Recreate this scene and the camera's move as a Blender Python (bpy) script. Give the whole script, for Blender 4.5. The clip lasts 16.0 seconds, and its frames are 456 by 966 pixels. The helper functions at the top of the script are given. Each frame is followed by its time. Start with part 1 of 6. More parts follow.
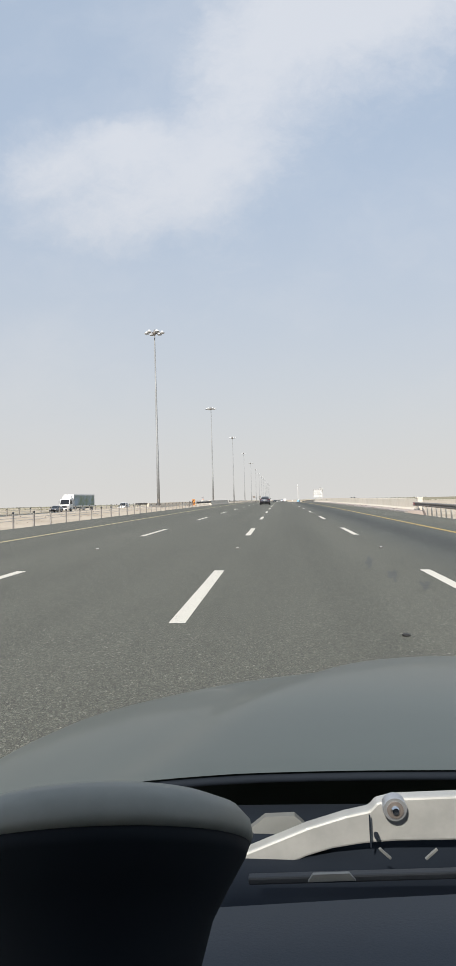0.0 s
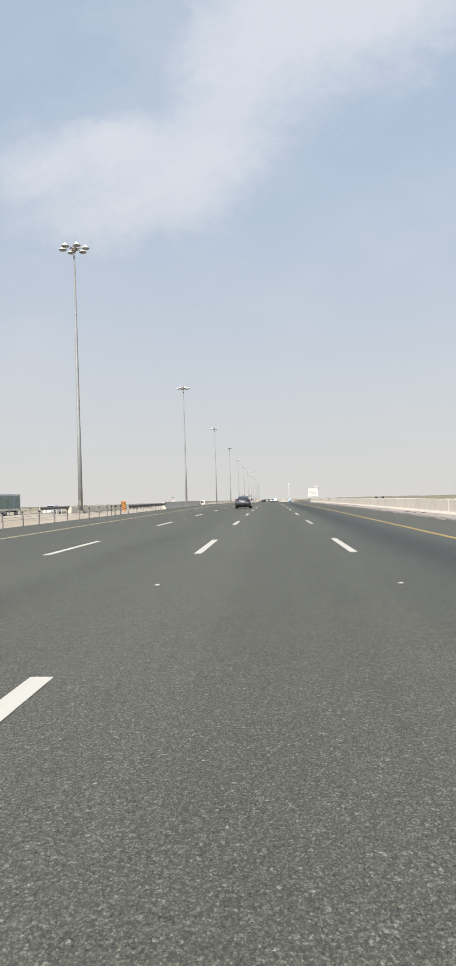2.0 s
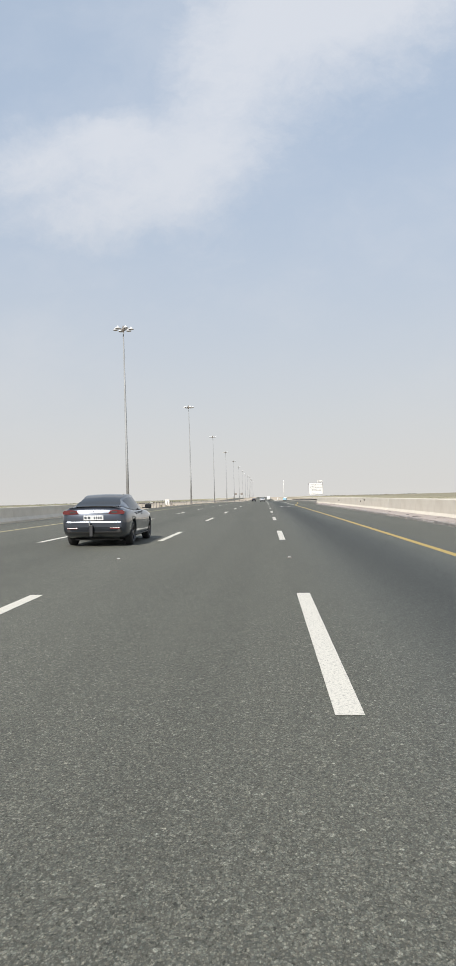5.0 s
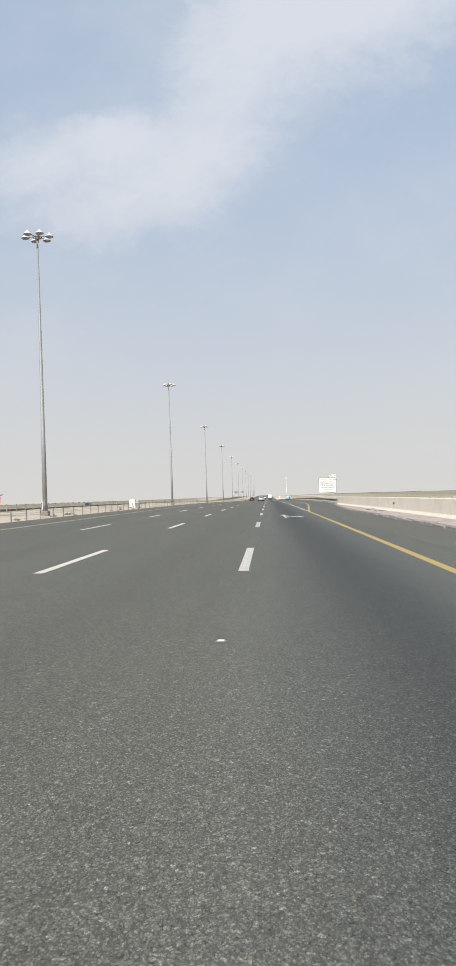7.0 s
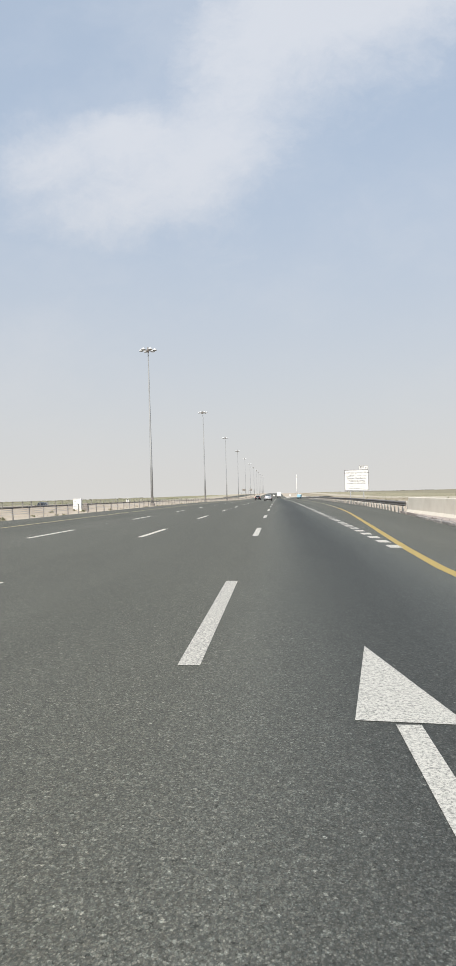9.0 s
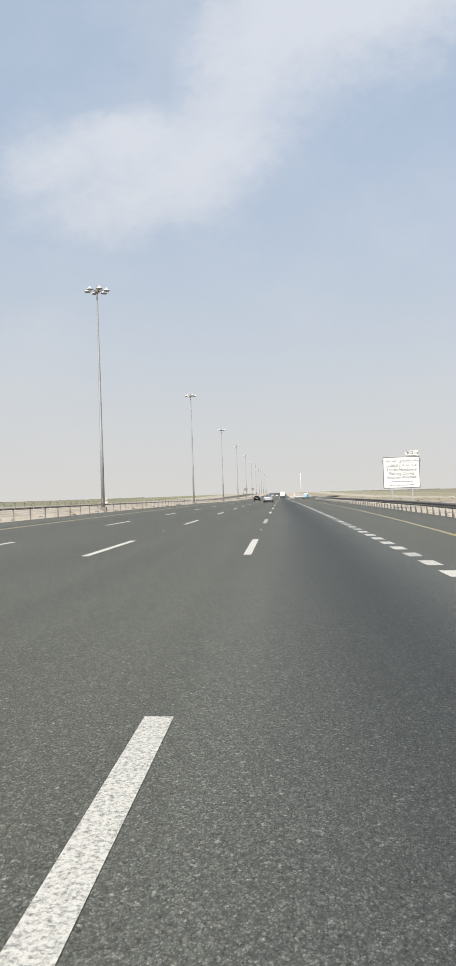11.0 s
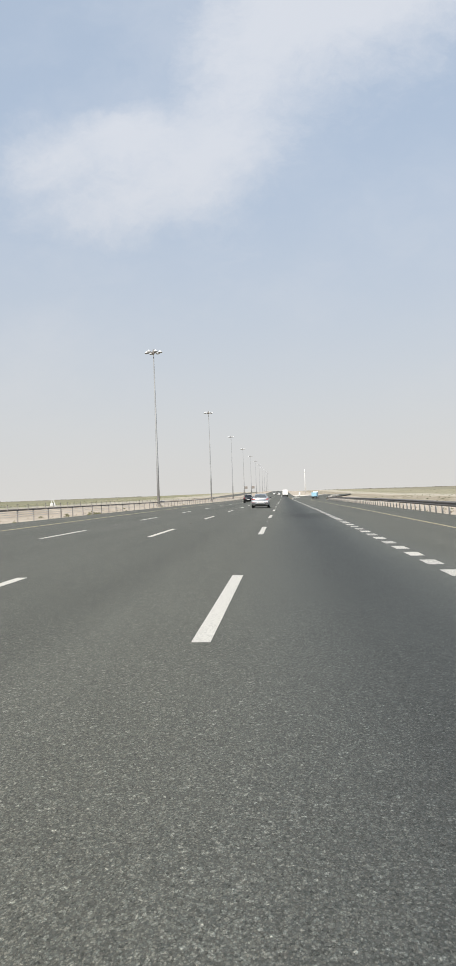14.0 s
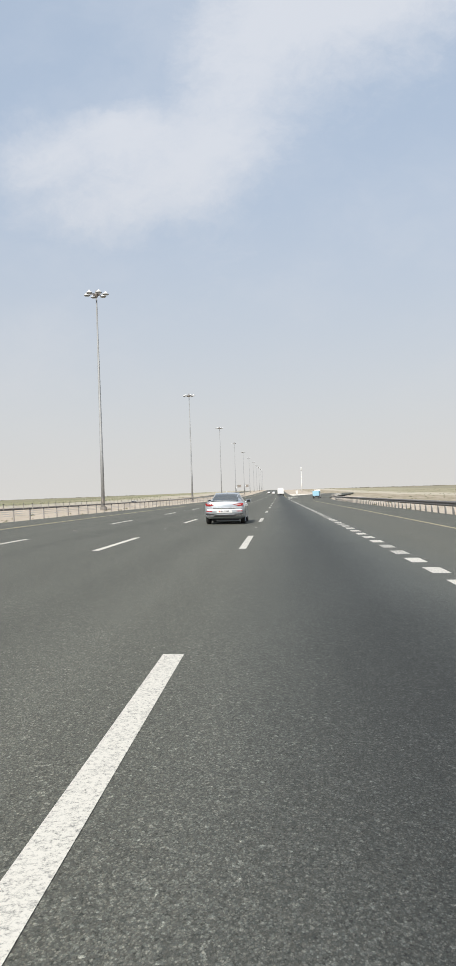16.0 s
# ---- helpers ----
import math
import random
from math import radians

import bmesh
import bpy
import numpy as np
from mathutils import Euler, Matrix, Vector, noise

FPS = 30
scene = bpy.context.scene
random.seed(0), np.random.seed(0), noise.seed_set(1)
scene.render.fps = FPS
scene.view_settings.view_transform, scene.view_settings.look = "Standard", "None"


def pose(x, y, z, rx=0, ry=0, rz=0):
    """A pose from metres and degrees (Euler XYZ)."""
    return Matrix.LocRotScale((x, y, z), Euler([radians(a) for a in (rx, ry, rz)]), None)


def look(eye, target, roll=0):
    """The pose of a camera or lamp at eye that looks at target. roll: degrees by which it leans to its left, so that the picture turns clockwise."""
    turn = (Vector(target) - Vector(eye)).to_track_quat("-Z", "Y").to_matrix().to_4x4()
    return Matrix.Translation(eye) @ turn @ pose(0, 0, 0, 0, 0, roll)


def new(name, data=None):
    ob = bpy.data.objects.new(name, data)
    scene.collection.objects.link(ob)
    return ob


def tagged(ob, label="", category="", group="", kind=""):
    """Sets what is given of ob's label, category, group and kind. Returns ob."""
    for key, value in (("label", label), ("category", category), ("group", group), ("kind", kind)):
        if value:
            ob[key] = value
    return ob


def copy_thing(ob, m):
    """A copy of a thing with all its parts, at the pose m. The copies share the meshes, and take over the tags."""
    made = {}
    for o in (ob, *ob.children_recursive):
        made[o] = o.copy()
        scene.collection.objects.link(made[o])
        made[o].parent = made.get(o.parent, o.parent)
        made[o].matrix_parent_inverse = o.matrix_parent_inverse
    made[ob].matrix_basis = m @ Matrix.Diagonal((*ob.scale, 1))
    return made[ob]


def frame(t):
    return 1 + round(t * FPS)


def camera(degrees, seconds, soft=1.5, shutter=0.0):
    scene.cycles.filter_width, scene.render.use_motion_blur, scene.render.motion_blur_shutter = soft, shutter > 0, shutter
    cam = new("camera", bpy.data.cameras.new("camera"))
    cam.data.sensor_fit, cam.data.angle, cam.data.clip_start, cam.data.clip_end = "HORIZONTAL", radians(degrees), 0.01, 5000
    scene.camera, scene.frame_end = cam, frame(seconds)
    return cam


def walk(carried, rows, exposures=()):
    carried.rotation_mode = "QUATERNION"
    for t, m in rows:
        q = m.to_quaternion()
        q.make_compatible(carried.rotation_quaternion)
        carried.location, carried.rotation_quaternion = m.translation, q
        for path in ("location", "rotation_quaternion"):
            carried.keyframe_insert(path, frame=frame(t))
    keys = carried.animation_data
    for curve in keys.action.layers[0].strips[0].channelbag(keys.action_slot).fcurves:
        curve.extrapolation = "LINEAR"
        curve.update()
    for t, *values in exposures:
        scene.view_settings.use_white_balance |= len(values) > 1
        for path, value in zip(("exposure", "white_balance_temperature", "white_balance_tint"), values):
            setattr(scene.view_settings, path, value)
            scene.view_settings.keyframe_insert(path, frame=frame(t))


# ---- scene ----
# -- the road's rise and fall along its length --
PROFILE = ((-600, 0.0085), (-60, 0.0085), (120, 0.0040), (236, 0.0), (337, -0.0036), (400, -0.0055), (470, -0.0050),
           (620, 0.0), (860, 0.0052), (1300, 0.0052), (1600, 0.0), (6000, 0.0))


def slope(y):
    """The road's slope at y metres along."""
    for (a, p), (b, q) in zip(PROFILE, PROFILE[1:]):
        if y <= b:
            return p + (q - p) * max(0.0, y - a) / (b - a)
    return 0.0


_STEP = 2.0
_HEIGHTS = [0.0]
for _i in range(3300):
    _HEIGHTS.append(_HEIGHTS[-1] + _STEP * slope(-600 + _STEP * (_i + 0.5)))
_ZERO = _HEIGHTS[300]


def rise(y):
    """The road's height at y metres along."""
    k = min(max((y + 600) / _STEP, 0.0), 3298.0)
    i = int(k)
    return _HEIGHTS[i] + (k - i) * (_HEIGHTS[i + 1] - _HEIGHTS[i]) - _ZERO


FALL = 0.016   # the carriageway falls to the right


def surface(x, y):
    """The height of the road, or of what lies level with its edges, at x across and y along; the opposite carriageway lies lower."""
    return rise(y) - FALL * min(max(x, -11.0), 14.0) - 0.80 * min(1.0, max(0.0, (-27.2 - x) / 2.3))


# -- camera --
EYE = 1.346
cam = camera(34.54, 16.0)
ROWS = [  # seconds, across, along, turn, tilt, lean
    (0.00, 1.131, -0.10, -4.003, 1.094, 0.63),
    (0.50, 1.239, 10.42, -3.851, 1.042, 0.73),
    (1.00, 1.330, 20.91, -3.730, 1.266, 0.80),
    (1.50, 1.518, 31.69, -3.399, 1.156, 0.84),
    (2.00, 1.766, 42.48, -3.284, 1.086, 0.86),
    (2.50, 1.991, 53.22, -3.127, 1.080, 0.90),
    (3.00, 2.235, 64.03, -2.956, 1.073, 0.89),
    (3.50, 2.508, 75.09, -2.898, 1.041, 0.69),
    (4.00, 2.755, 85.89, -2.864, 1.056, 0.72),
    (5.25, 3.320, 113.26, -2.881, 0.955, 0.84),
    (6.50, 3.933, 140.47, -2.898, 0.853, 0.95),
    (7.00, 4.143, 151.15, -3.063, 0.954, 1.05),
    (7.50, 4.268, 161.46, -3.228, 0.953, 0.86),
    (8.00, 4.336, 172.22, -3.488, 0.894, 0.69),
    (8.50, 4.385, 182.60, -3.707, 0.868, 0.74),
    (9.75, 4.410, 208.55, -3.887, 0.903, 0.82),
    (11.00, 4.449, 234.68, -4.067, 0.937, 0.91),
    (11.50, 4.516, 245.20, -3.927, 0.991, 1.00),
    (12.00, 4.529, 255.66, -3.914, 0.865, 1.06),
    (12.50, 4.527, 266.17, -4.052, 0.852, 1.10),
    (13.00, 4.511, 276.36, -4.192, 0.843, 1.16),
    (13.50, 4.487, 286.70, -4.317, 0.844, 1.18),
    (14.00, 4.468, 296.42, -4.254, 0.958, 1.17),
    (14.50, 4.442, 307.00, -4.233, 0.899, 1.12),
    (15.00, 4.432, 317.31, -4.184, 0.721, 1.02),
    (15.50, 4.508, 327.03, -4.013, 0.926, 1.04),
    (16.00, 4.602, 337.20, -3.904, 0.934, 1.10),
]


def seat(x, y, turn, tilt, lean):
    """The camera's pose over the road: turned to the right, tilted up and leaning, in degrees."""
    e = Vector((x, y, surface(x, y) + EYE))
    a, b = radians(turn), radians(tilt) + math.atan(slope(y))
    return look(e, e + Vector((math.sin(a) * math.cos(b), math.cos(a) * math.cos(b), math.sin(b))), -lean - math.degrees(math.atan(FALL)))


walk(cam, [(t, seat(*r)) for t, *r in ROWS], [(0.0, 0.0), (16.0, 0.0)])

# -- daylight --
SUN_HEIGHT, SUN_SIDE = 39.0, -163.0   # degrees above the horizon; degrees from straight ahead to the right
SKY_STRENGTH = 0.102
world = bpy.data.worlds.new("sky")
scene.world = world
world.use_nodes = True


def build_sky():
    nt = world.node_tree
    nt.nodes.clear()

    def node(kind, **kw):
        n = nt.nodes.new(kind)
        for k, v in kw.items():
            n.inputs[k].default_value = v
        return n

    def link(a, b):
        nt.links.new(a, b)

    def maths(op, a, b=None, c=None, clamp=False):
        n = nt.nodes.new("ShaderNodeMath")
        n.operation, n.use_clamp = op, clamp
        for i, v in enumerate((a, b, c)):
            if v is None:
                continue
            if isinstance(v, (int, float)):
                n.inputs[i].default_value = v
            else:
                link(v, n.inputs[i])
        return n.outputs[0]

    def mix(fac, a, b):
        n = nt.nodes.new("ShaderNodeMix")
        n.data_type = "RGBA"
        for key, v in ((0, fac), (6, a), (7, b)):
            if isinstance(v, (int, float, tuple)):
                n.inputs[key].default_value = v
            else:
                link(v, n.inputs[key])
        return n.outputs[2]

    def ramp(v, a, b):
        n = nt.nodes.new("ShaderNodeMapRange")
        n.interpolation_type = "SMOOTHSTEP"
        link(v, n.inputs[0])
        n.inputs[1].default_value, n.inputs[2].default_value = a, b
        return n.outputs[0]

    sky = nt.nodes.new("ShaderNodeTexSky")
    sky.sky_type, sky.sun_disc = "NISHITA", False
    sky.sun_elevation, sky.sun_rotation = radians(SUN_HEIGHT), radians(SUN_SIDE)
    sky.air_density, sky.dust_density, sky.ozone_density = 1.0, 2.2, 1.0
    coord = nt.nodes.new("ShaderNodeTexCoord")
    sep = nt.nodes.new("ShaderNodeSeparateXYZ")
    link(coord.outputs["Generated"], sep.inputs[0])
    x, y, z = sep.outputs
    ahead = maths("MAXIMUM", maths("ABSOLUTE", y), 0.05)
    u, v = maths("DIVIDE", x, ahead), maths("DIVIDE", z, ahead)
    flat = nt.nodes.new("ShaderNodeCombineXYZ")
    link(u, flat.inputs[0]), link(v, flat.inputs[1])

    def fbm(scale, detail, rough, shift):
        m = nt.nodes.new("ShaderNodeMapping")
        m.inputs["Location"].default_value = (shift, shift * 0.7, 0)
        m.inputs["Rotation"].default_value = (0, 0, radians(-35))
        m.inputs["Scale"].default_value = (1.0, 1.5, 1.0)
        link(flat.outputs[0], m.inputs[0])
        n = node("ShaderNodeTexNoise", Scale=scale, Detail=detail, Roughness=rough)
        link(m.outputs[0], n.inputs[0])
        return n.outputs[0]

    def blob(cx, cy, rx, ry, tilt, weight):
        """A soft patch of cloud: `weight` at its middle, fading out all round."""
        m = nt.nodes.new("ShaderNodeMapping")
        m.vector_type = "TEXTURE"
        m.inputs["Location"].default_value = (cx, cy, 0)
        m.inputs["Rotation"].default_value = (0, 0, radians(tilt))
        m.inputs["Scale"].default_value = (rx, ry, 1)
        link(flat.outputs[0], m.inputs[0])
        n = nt.nodes.new("ShaderNodeVectorMath")
        n.operation = "DOT_PRODUCT"
        link(m.outputs[0], n.inputs[0]), link(m.outputs[0], n.inputs[1])
        return maths("MULTIPLY", maths("EXPONENT", maths("MULTIPLY", n.outputs["Value"], -1.0)), weight)

    # wind-torn edges: the plane is stirred before the patches are laid on it
    stir = nt.nodes.new("ShaderNodeTexNoise")
    for key, value in (("Scale", 9.0), ("Detail", 6.0), ("Roughness", 0.6)):
        stir.inputs[key].default_value = value
    link(flat.outputs[0], stir.inputs[0])
    pull = nt.nodes.new("ShaderNodeVectorMath")
    pull.operation = "MULTIPLY_ADD"
    link(stir.outputs["Color"], pull.inputs[0])
    pull.inputs[1].default_value, pull.inputs[2].default_value = (0.075, 0.075, 0), (-0.0375, -0.0375, 0)
    stirred = nt.nodes.new("ShaderNodeVectorMath")
    stirred.operation = "ADD"
    link(flat.outputs[0], stirred.inputs[0]), link(pull.outputs[0], stirred.inputs[1])
    flat = stirred
    body = None
    # the last, widest patch is an unseen cloud above the view, added for reflections
    for patch in ((0.060, 0.662, 0.210, 0.130, 22, 0.92), (0.200, 0.705, 0.17, 0.115, 22, 0.68), (-0.055, 0.600, 0.085, 0.100, 0, 0.40), (-0.042, 0.480, 0.080, 0.070, 38, 0.50),
                  (-0.205, 0.437, 0.150, 0.070, 6, 0.86), (-0.195, 0.605, 0.085, 0.055, 25, -0.40), (-0.33, 0.60, 0.09, 0.06, 0, -0.25), (-0.315, 0.491, 0.080, 0.052, 10, 0.72), (-0.210, 0.525, 0.055, 0.052, 0, 0.62), (-0.149, 0.508, 0.065, 0.035, 0, 0.30),
                  (-0.225, 0.386, 0.100, 0.036, 4, 0.30), (-0.100, 0.435, 0.075, 0.055, 30, 0.30), (-0.09, 0.30, 0.12, 0.06, 20, 0.24),
                  (0.30, 0.27, 0.10, 0.05, 20, 0.22), (0.05, 1.04, 0.50, 0.22, 4, 1.0)):
        one = blob(*patch)
        body = one if body is None else maths("ADD", body, one)
    rough = maths("MULTIPLY", maths("SUBTRACT", fbm(9.0, 12, 0.68, 3.1), 0.5), 0.95)
    rough = maths("MULTIPLY_ADD", maths("SUBTRACT", fbm(30.0, 8, 0.66, 5.3), 0.5), 0.55, rough)
    ragged = maths("ADD", body, rough)
    cloud = maths("MULTIPLY", ramp(ragged, 0.05, 1.30), 0.92)
    veil = maths("MULTIPLY", ramp(fbm(3.0, 6, 0.6, 7.7), 0.40, 0.78), 0.32)
    cover = maths("MAXIMUM", cloud, veil)
    blue = mix(0.75, sky.outputs[0], (5.25, 6.28, 7.75, 1))
    whole = mix(cover, blue, (6.95, 7.28, 7.92, 1))
    haze = maths("POWER", maths("SUBTRACT", 1.0, maths("MULTIPLY", maths("MAXIMUM", z, 0.0), 2.1), clamp=True), 1.5)
    whole = mix(maths("MULTIPLY", haze, 0.95), whole, (6.88, 6.72, 6.42, 1))
    back = node("ShaderNodeBackground", Strength=SKY_STRENGTH)
    link(whole, back.inputs[0])
    out = nt.nodes.new("ShaderNodeOutputWorld")
    link(back.outputs[0], out.inputs[0])


build_sky()
sun = new("sun", bpy.data.lights.new("sun", "SUN"))
sun.data.energy, sun.data.angle, sun.data.color = 5.0, radians(3.0), (1.0, 0.95, 0.87)
_h, _s = radians(SUN_HEIGHT), radians(SUN_SIDE)
sun.matrix_world = look((0, 0, 60), Vector((0, 0, 60)) - Vector((math.sin(_s) * math.cos(_h), math.cos(_s) * math.cos(_h), math.sin(_h))))


# -- materials --
def material(name, colour, rough=0.6, metal=0.0, other=None, grain=0.0, scale=8.0, bump=0.0, bump_scale=60.0,
             coat=0.0, stretch=(1, 1, 1), spread=0.0, contrast=0.35, sheen=0.5):
    """A surface with broad stains towards `other`, fine grain, and relief. spread: how far single pieces differ."""
    m = bpy.data.materials.new(name)
    m.use_nodes = True
    nt = m.node_tree
    b = nt.nodes["Principled BSDF"]
    b.inputs["Roughness"].default_value, b.inputs["Metallic"].default_value = rough, metal
    b.inputs["Coat Weight"].default_value, b.inputs["Coat Roughness"].default_value = coat, 0.04
    b.inputs["Specular IOR Level"].default_value = sheen
    c = (*colour, 1)
    o = (*(other or tuple(0.75 * k for k in colour)), 1)
    co = nt.nodes.new("ShaderNodeTexCoord")
    mp = nt.nodes.new("ShaderNodeMapping")
    mp.inputs["Scale"].default_value = stretch
    nt.links.new(co.outputs["Object"], mp.inputs[0])

    def noise_at(s, detail, r):
        n = nt.nodes.new("ShaderNodeTexNoise")
        n.inputs["Scale"].default_value, n.inputs["Detail"].default_value, n.inputs["Roughness"].default_value = s, detail, r
        nt.links.new(mp.outputs[0], n.inputs[0])
        return n.outputs[0]

    rg = nt.nodes.new("ShaderNodeMapRange")
    nt.links.new(noise_at(scale, 6, 0.65), rg.inputs[0])
    rg.inputs[1].default_value, rg.inputs[2].default_value = 0.5 - contrast / 2, 0.5 + contrast / 2
    mx = nt.nodes.new("ShaderNodeMix")
    mx.data_type = "RGBA"
    nt.links.new(rg.outputs[0], mx.inputs[0])
    mx.inputs[6].default_value, mx.inputs[7].default_value = c, o
    last = mx.outputs[2]
    if grain or spread:
        hsv = nt.nodes.new("ShaderNodeHueSaturation")
        nt.links.new(last, hsv.inputs["Color"])
        val = nt.nodes.new("ShaderNodeMath")
        val.operation = "MULTIPLY_ADD"
        nt.links.new(noise_at(bump_scale, 3, 0.7), val.inputs[0])
        val.inputs[1].default_value, val.inputs[2].default_value = 2 * grain, 1 - grain
        last_v = val.outputs[0]
        if spread:
            info = nt.nodes.new("ShaderNodeObjectInfo")
            add = nt.nodes.new("ShaderNodeMath")
            add.operation = "MULTIPLY_ADD"
            nt.links.new(info.outputs["Random"], add.inputs[0])
            add.inputs[1].default_value = spread
            nt.links.new(last_v, add.inputs[2])
            sub = nt.nodes.new("ShaderNodeMath")
            sub.operation = "SUBTRACT"
            nt.links.new(add.outputs[0], sub.inputs[0])
            sub.inputs[1].default_value = spread / 2
            last_v = sub.outputs[0]
        nt.links.new(last_v, hsv.inputs["Value"])
        last = hsv.outputs[0]
    nt.links.new(last, b.inputs["Base Color"])
    if bump:
        bp = nt.nodes.new("ShaderNodeBump")
        bp.inputs["Strength"].default_value, bp.inputs["Distance"].default_value = bump, 0.01
        nt.links.new(noise_at(bump_scale, 4, 0.6), bp.inputs["Height"])
        nt.links.new(bp.outputs[0], b.inputs["Normal"])
    return m


def asphalt_material():
    """Worn asphalt: stones, tracks along the lanes, oil-darkened lane middles and faint cross patches."""
    m = bpy.data.materials.new("asphalt")
    m.use_nodes = True
    nt = m.node_tree
    b = nt.nodes["Principled BSDF"]
    b.inputs["Roughness"].default_value = 0.82
    b.inputs["Specular IOR Level"].default_value = 0.35
    co = nt.nodes.new("ShaderNodeTexCoord")

    def tex(scale, stretch, detail=5, rough=0.6):
        mp = nt.nodes.new("ShaderNodeMapping")
        mp.inputs["Scale"].default_value = stretch
        nt.links.new(co.outputs["Object"], mp.inputs[0])
        n = nt.nodes.new("ShaderNodeTexNoise")
        n.inputs["Scale"].default_value, n.inputs["Detail"].default_value, n.inputs["Roughness"].default_value = scale, detail, rough
        nt.links.new(mp.outputs[0], n.inputs[0])
        return n.outputs[0]

    def m2(op, a, bb, cc=None):
        n = nt.nodes.new("ShaderNodeMath")
        n.operation = op
        for i, v in enumerate((a, bb, cc)):
            if v is None:
                continue
            if isinstance(v, (int, float)):
                n.inputs[i].default_value = v
            else:
                nt.links.new(v, n.inputs[i])
        return n.outputs[0]

    def band(centre, width):
        """1 along a lengthwise track, fading out to both sides."""
        d = m2("ABSOLUTE", m2("SUBTRACT", xs, centre), 0)
        n = nt.nodes.new("ShaderNodeMapRange")
        n.interpolation_type = "SMOOTHSTEP"
        nt.links.new(d, n.inputs[0])
        n.inputs[1].default_value, n.inputs[2].default_value, n.inputs[3].default_value, n.inputs[4].default_value = 0, width, 1, 0
        return n.outputs[0]

    sep = nt.nodes.new("ShaderNodeSeparateXYZ")
    nt.links.new(co.outputs["Object"], sep.inputs[0])
    wob = m2("MULTIPLY", m2("SUBTRACT", tex(0.02, (1, 1, 1), 2), 0.5), 0.8)
    xs = m2("ADD", sep.outputs[0], wob)
    tone = m2("MULTIPLY_ADD", tex(1.0, (0.55, 0.012, 1), 5), 0.64, 0.68)
    tone = m2("MULTIPLY", tone, m2("MULTIPLY_ADD", tex(0.35, (1, 0.35, 1), 6), 0.24, 0.88))
    for c, w, k in ((5.65, 1.75, 0.43), (8.9, 1.7, -0.10), (1.9, 1.0, 0.08), (-1.8, 1.0, 0.06), (-5.6, 1.1, 0.05), (-9.4, 1.0, -0.05)):
        tone = m2("MULTIPLY", tone, m2("SUBTRACT", 1.0, m2("MULTIPLY", band(c, w), k)))
    stones = m2("MULTIPLY_ADD", tex(18.0, (1, 0.5, 1), 5, 0.75), 0.20, 0.91)
    for size, base, gain in ((84.0, 0.86, 0.60), (162.0, 0.80, 0.86)):
        cells = nt.nodes.new("ShaderNodeTexVoronoi")
        cells.inputs["Scale"].default_value = size
        rolled = nt.nodes.new("ShaderNodeMapping")
        rolled.inputs["Scale"].default_value = (1, 0.72, 1)
        nt.links.new(co.outputs["Object"], rolled.inputs[0])
        nt.links.new(rolled.outputs[0], cells.inputs[0])
        pick = nt.nodes.new("ShaderNodeSeparateColor")
        nt.links.new(cells.outputs["Color"], pick.inputs[0])
        lot = m2("POWER", pick.outputs[0], 3.0)
        rim = m2("SUBTRACT", 1.12, m2("MULTIPLY", cells.outputs["Distance"], 0.45))
        stones = m2("MULTIPLY", stones, m2("MULTIPLY", m2("MULTIPLY_ADD", lot, gain, base), rim))
    # a few pale stones and small dark pits between them
    sparse = nt.nodes.new("ShaderNodeTexVoronoi")
    sparse.inputs["Scale"].default_value = 58.0
    nt.links.new(co.outputs["Object"], sparse.inputs[0])
    pick = nt.nodes.new("ShaderNodeSeparateColor")
    nt.links.new(sparse.outputs["Color"], pick.inputs[0])
    stones = m2("MULTIPLY", stones, m2("MULTIPLY_ADD", m2("POWER", pick.outputs[1], 26.0), 1.0, 0.975))
    pits = nt.nodes.new("ShaderNodeMapRange")
    nt.links.new(tex(62.0, (1, 0.8, 1), 2, 0.6), pits.inputs[0])
    pits.inputs[1].default_value, pits.inputs[2].default_value, pits.inputs[3].default_value, pits.inputs[4].default_value = 0.60, 0.67, 1.0, 0.52
    stones = m2("MULTIPLY", stones, pits.outputs[0])
    # one broad darker patch in the slip lane
    away = m2("ADD", m2("POWER", m2("DIVIDE", m2("SUBTRACT", xs, 6.1), 1.9), 2.0), m2("POWER", m2("DIVIDE", m2("SUBTRACT", sep.outputs[1], 341.0), 7.0), 2.0))
    patch = nt.nodes.new("ShaderNodeMapRange")
    patch.interpolation_type = "SMOOTHSTEP"
    nt.links.new(away, patch.inputs[0])
    patch.inputs[1].default_value, patch.inputs[2].default_value, patch.inputs[3].default_value, patch.inputs[4].default_value = 0.0, 1.0, 0.70, 1.0
    tone = m2("MULTIPLY", tone, patch.outputs[0])
    # older, slightly darker and rougher surface up to a cross joint
    edge = nt.nodes.new("ShaderNodeMapRange")
    nt.links.new(m2("ADD", sep.outputs[1], m2("MULTIPLY", tex(0.8, (1, 0.1, 1), 3), 0.25)), edge.inputs[0])
    edge.inputs[1].default_value, edge.inputs[2].default_value, edge.inputs[3].default_value, edge.inputs[4].default_value = 326.62, 326.70, 0.97, 1.0
    tone = m2("MULTIPLY", tone, edge.outputs[0])
    tone = m2("MULTIPLY", tone, stones)
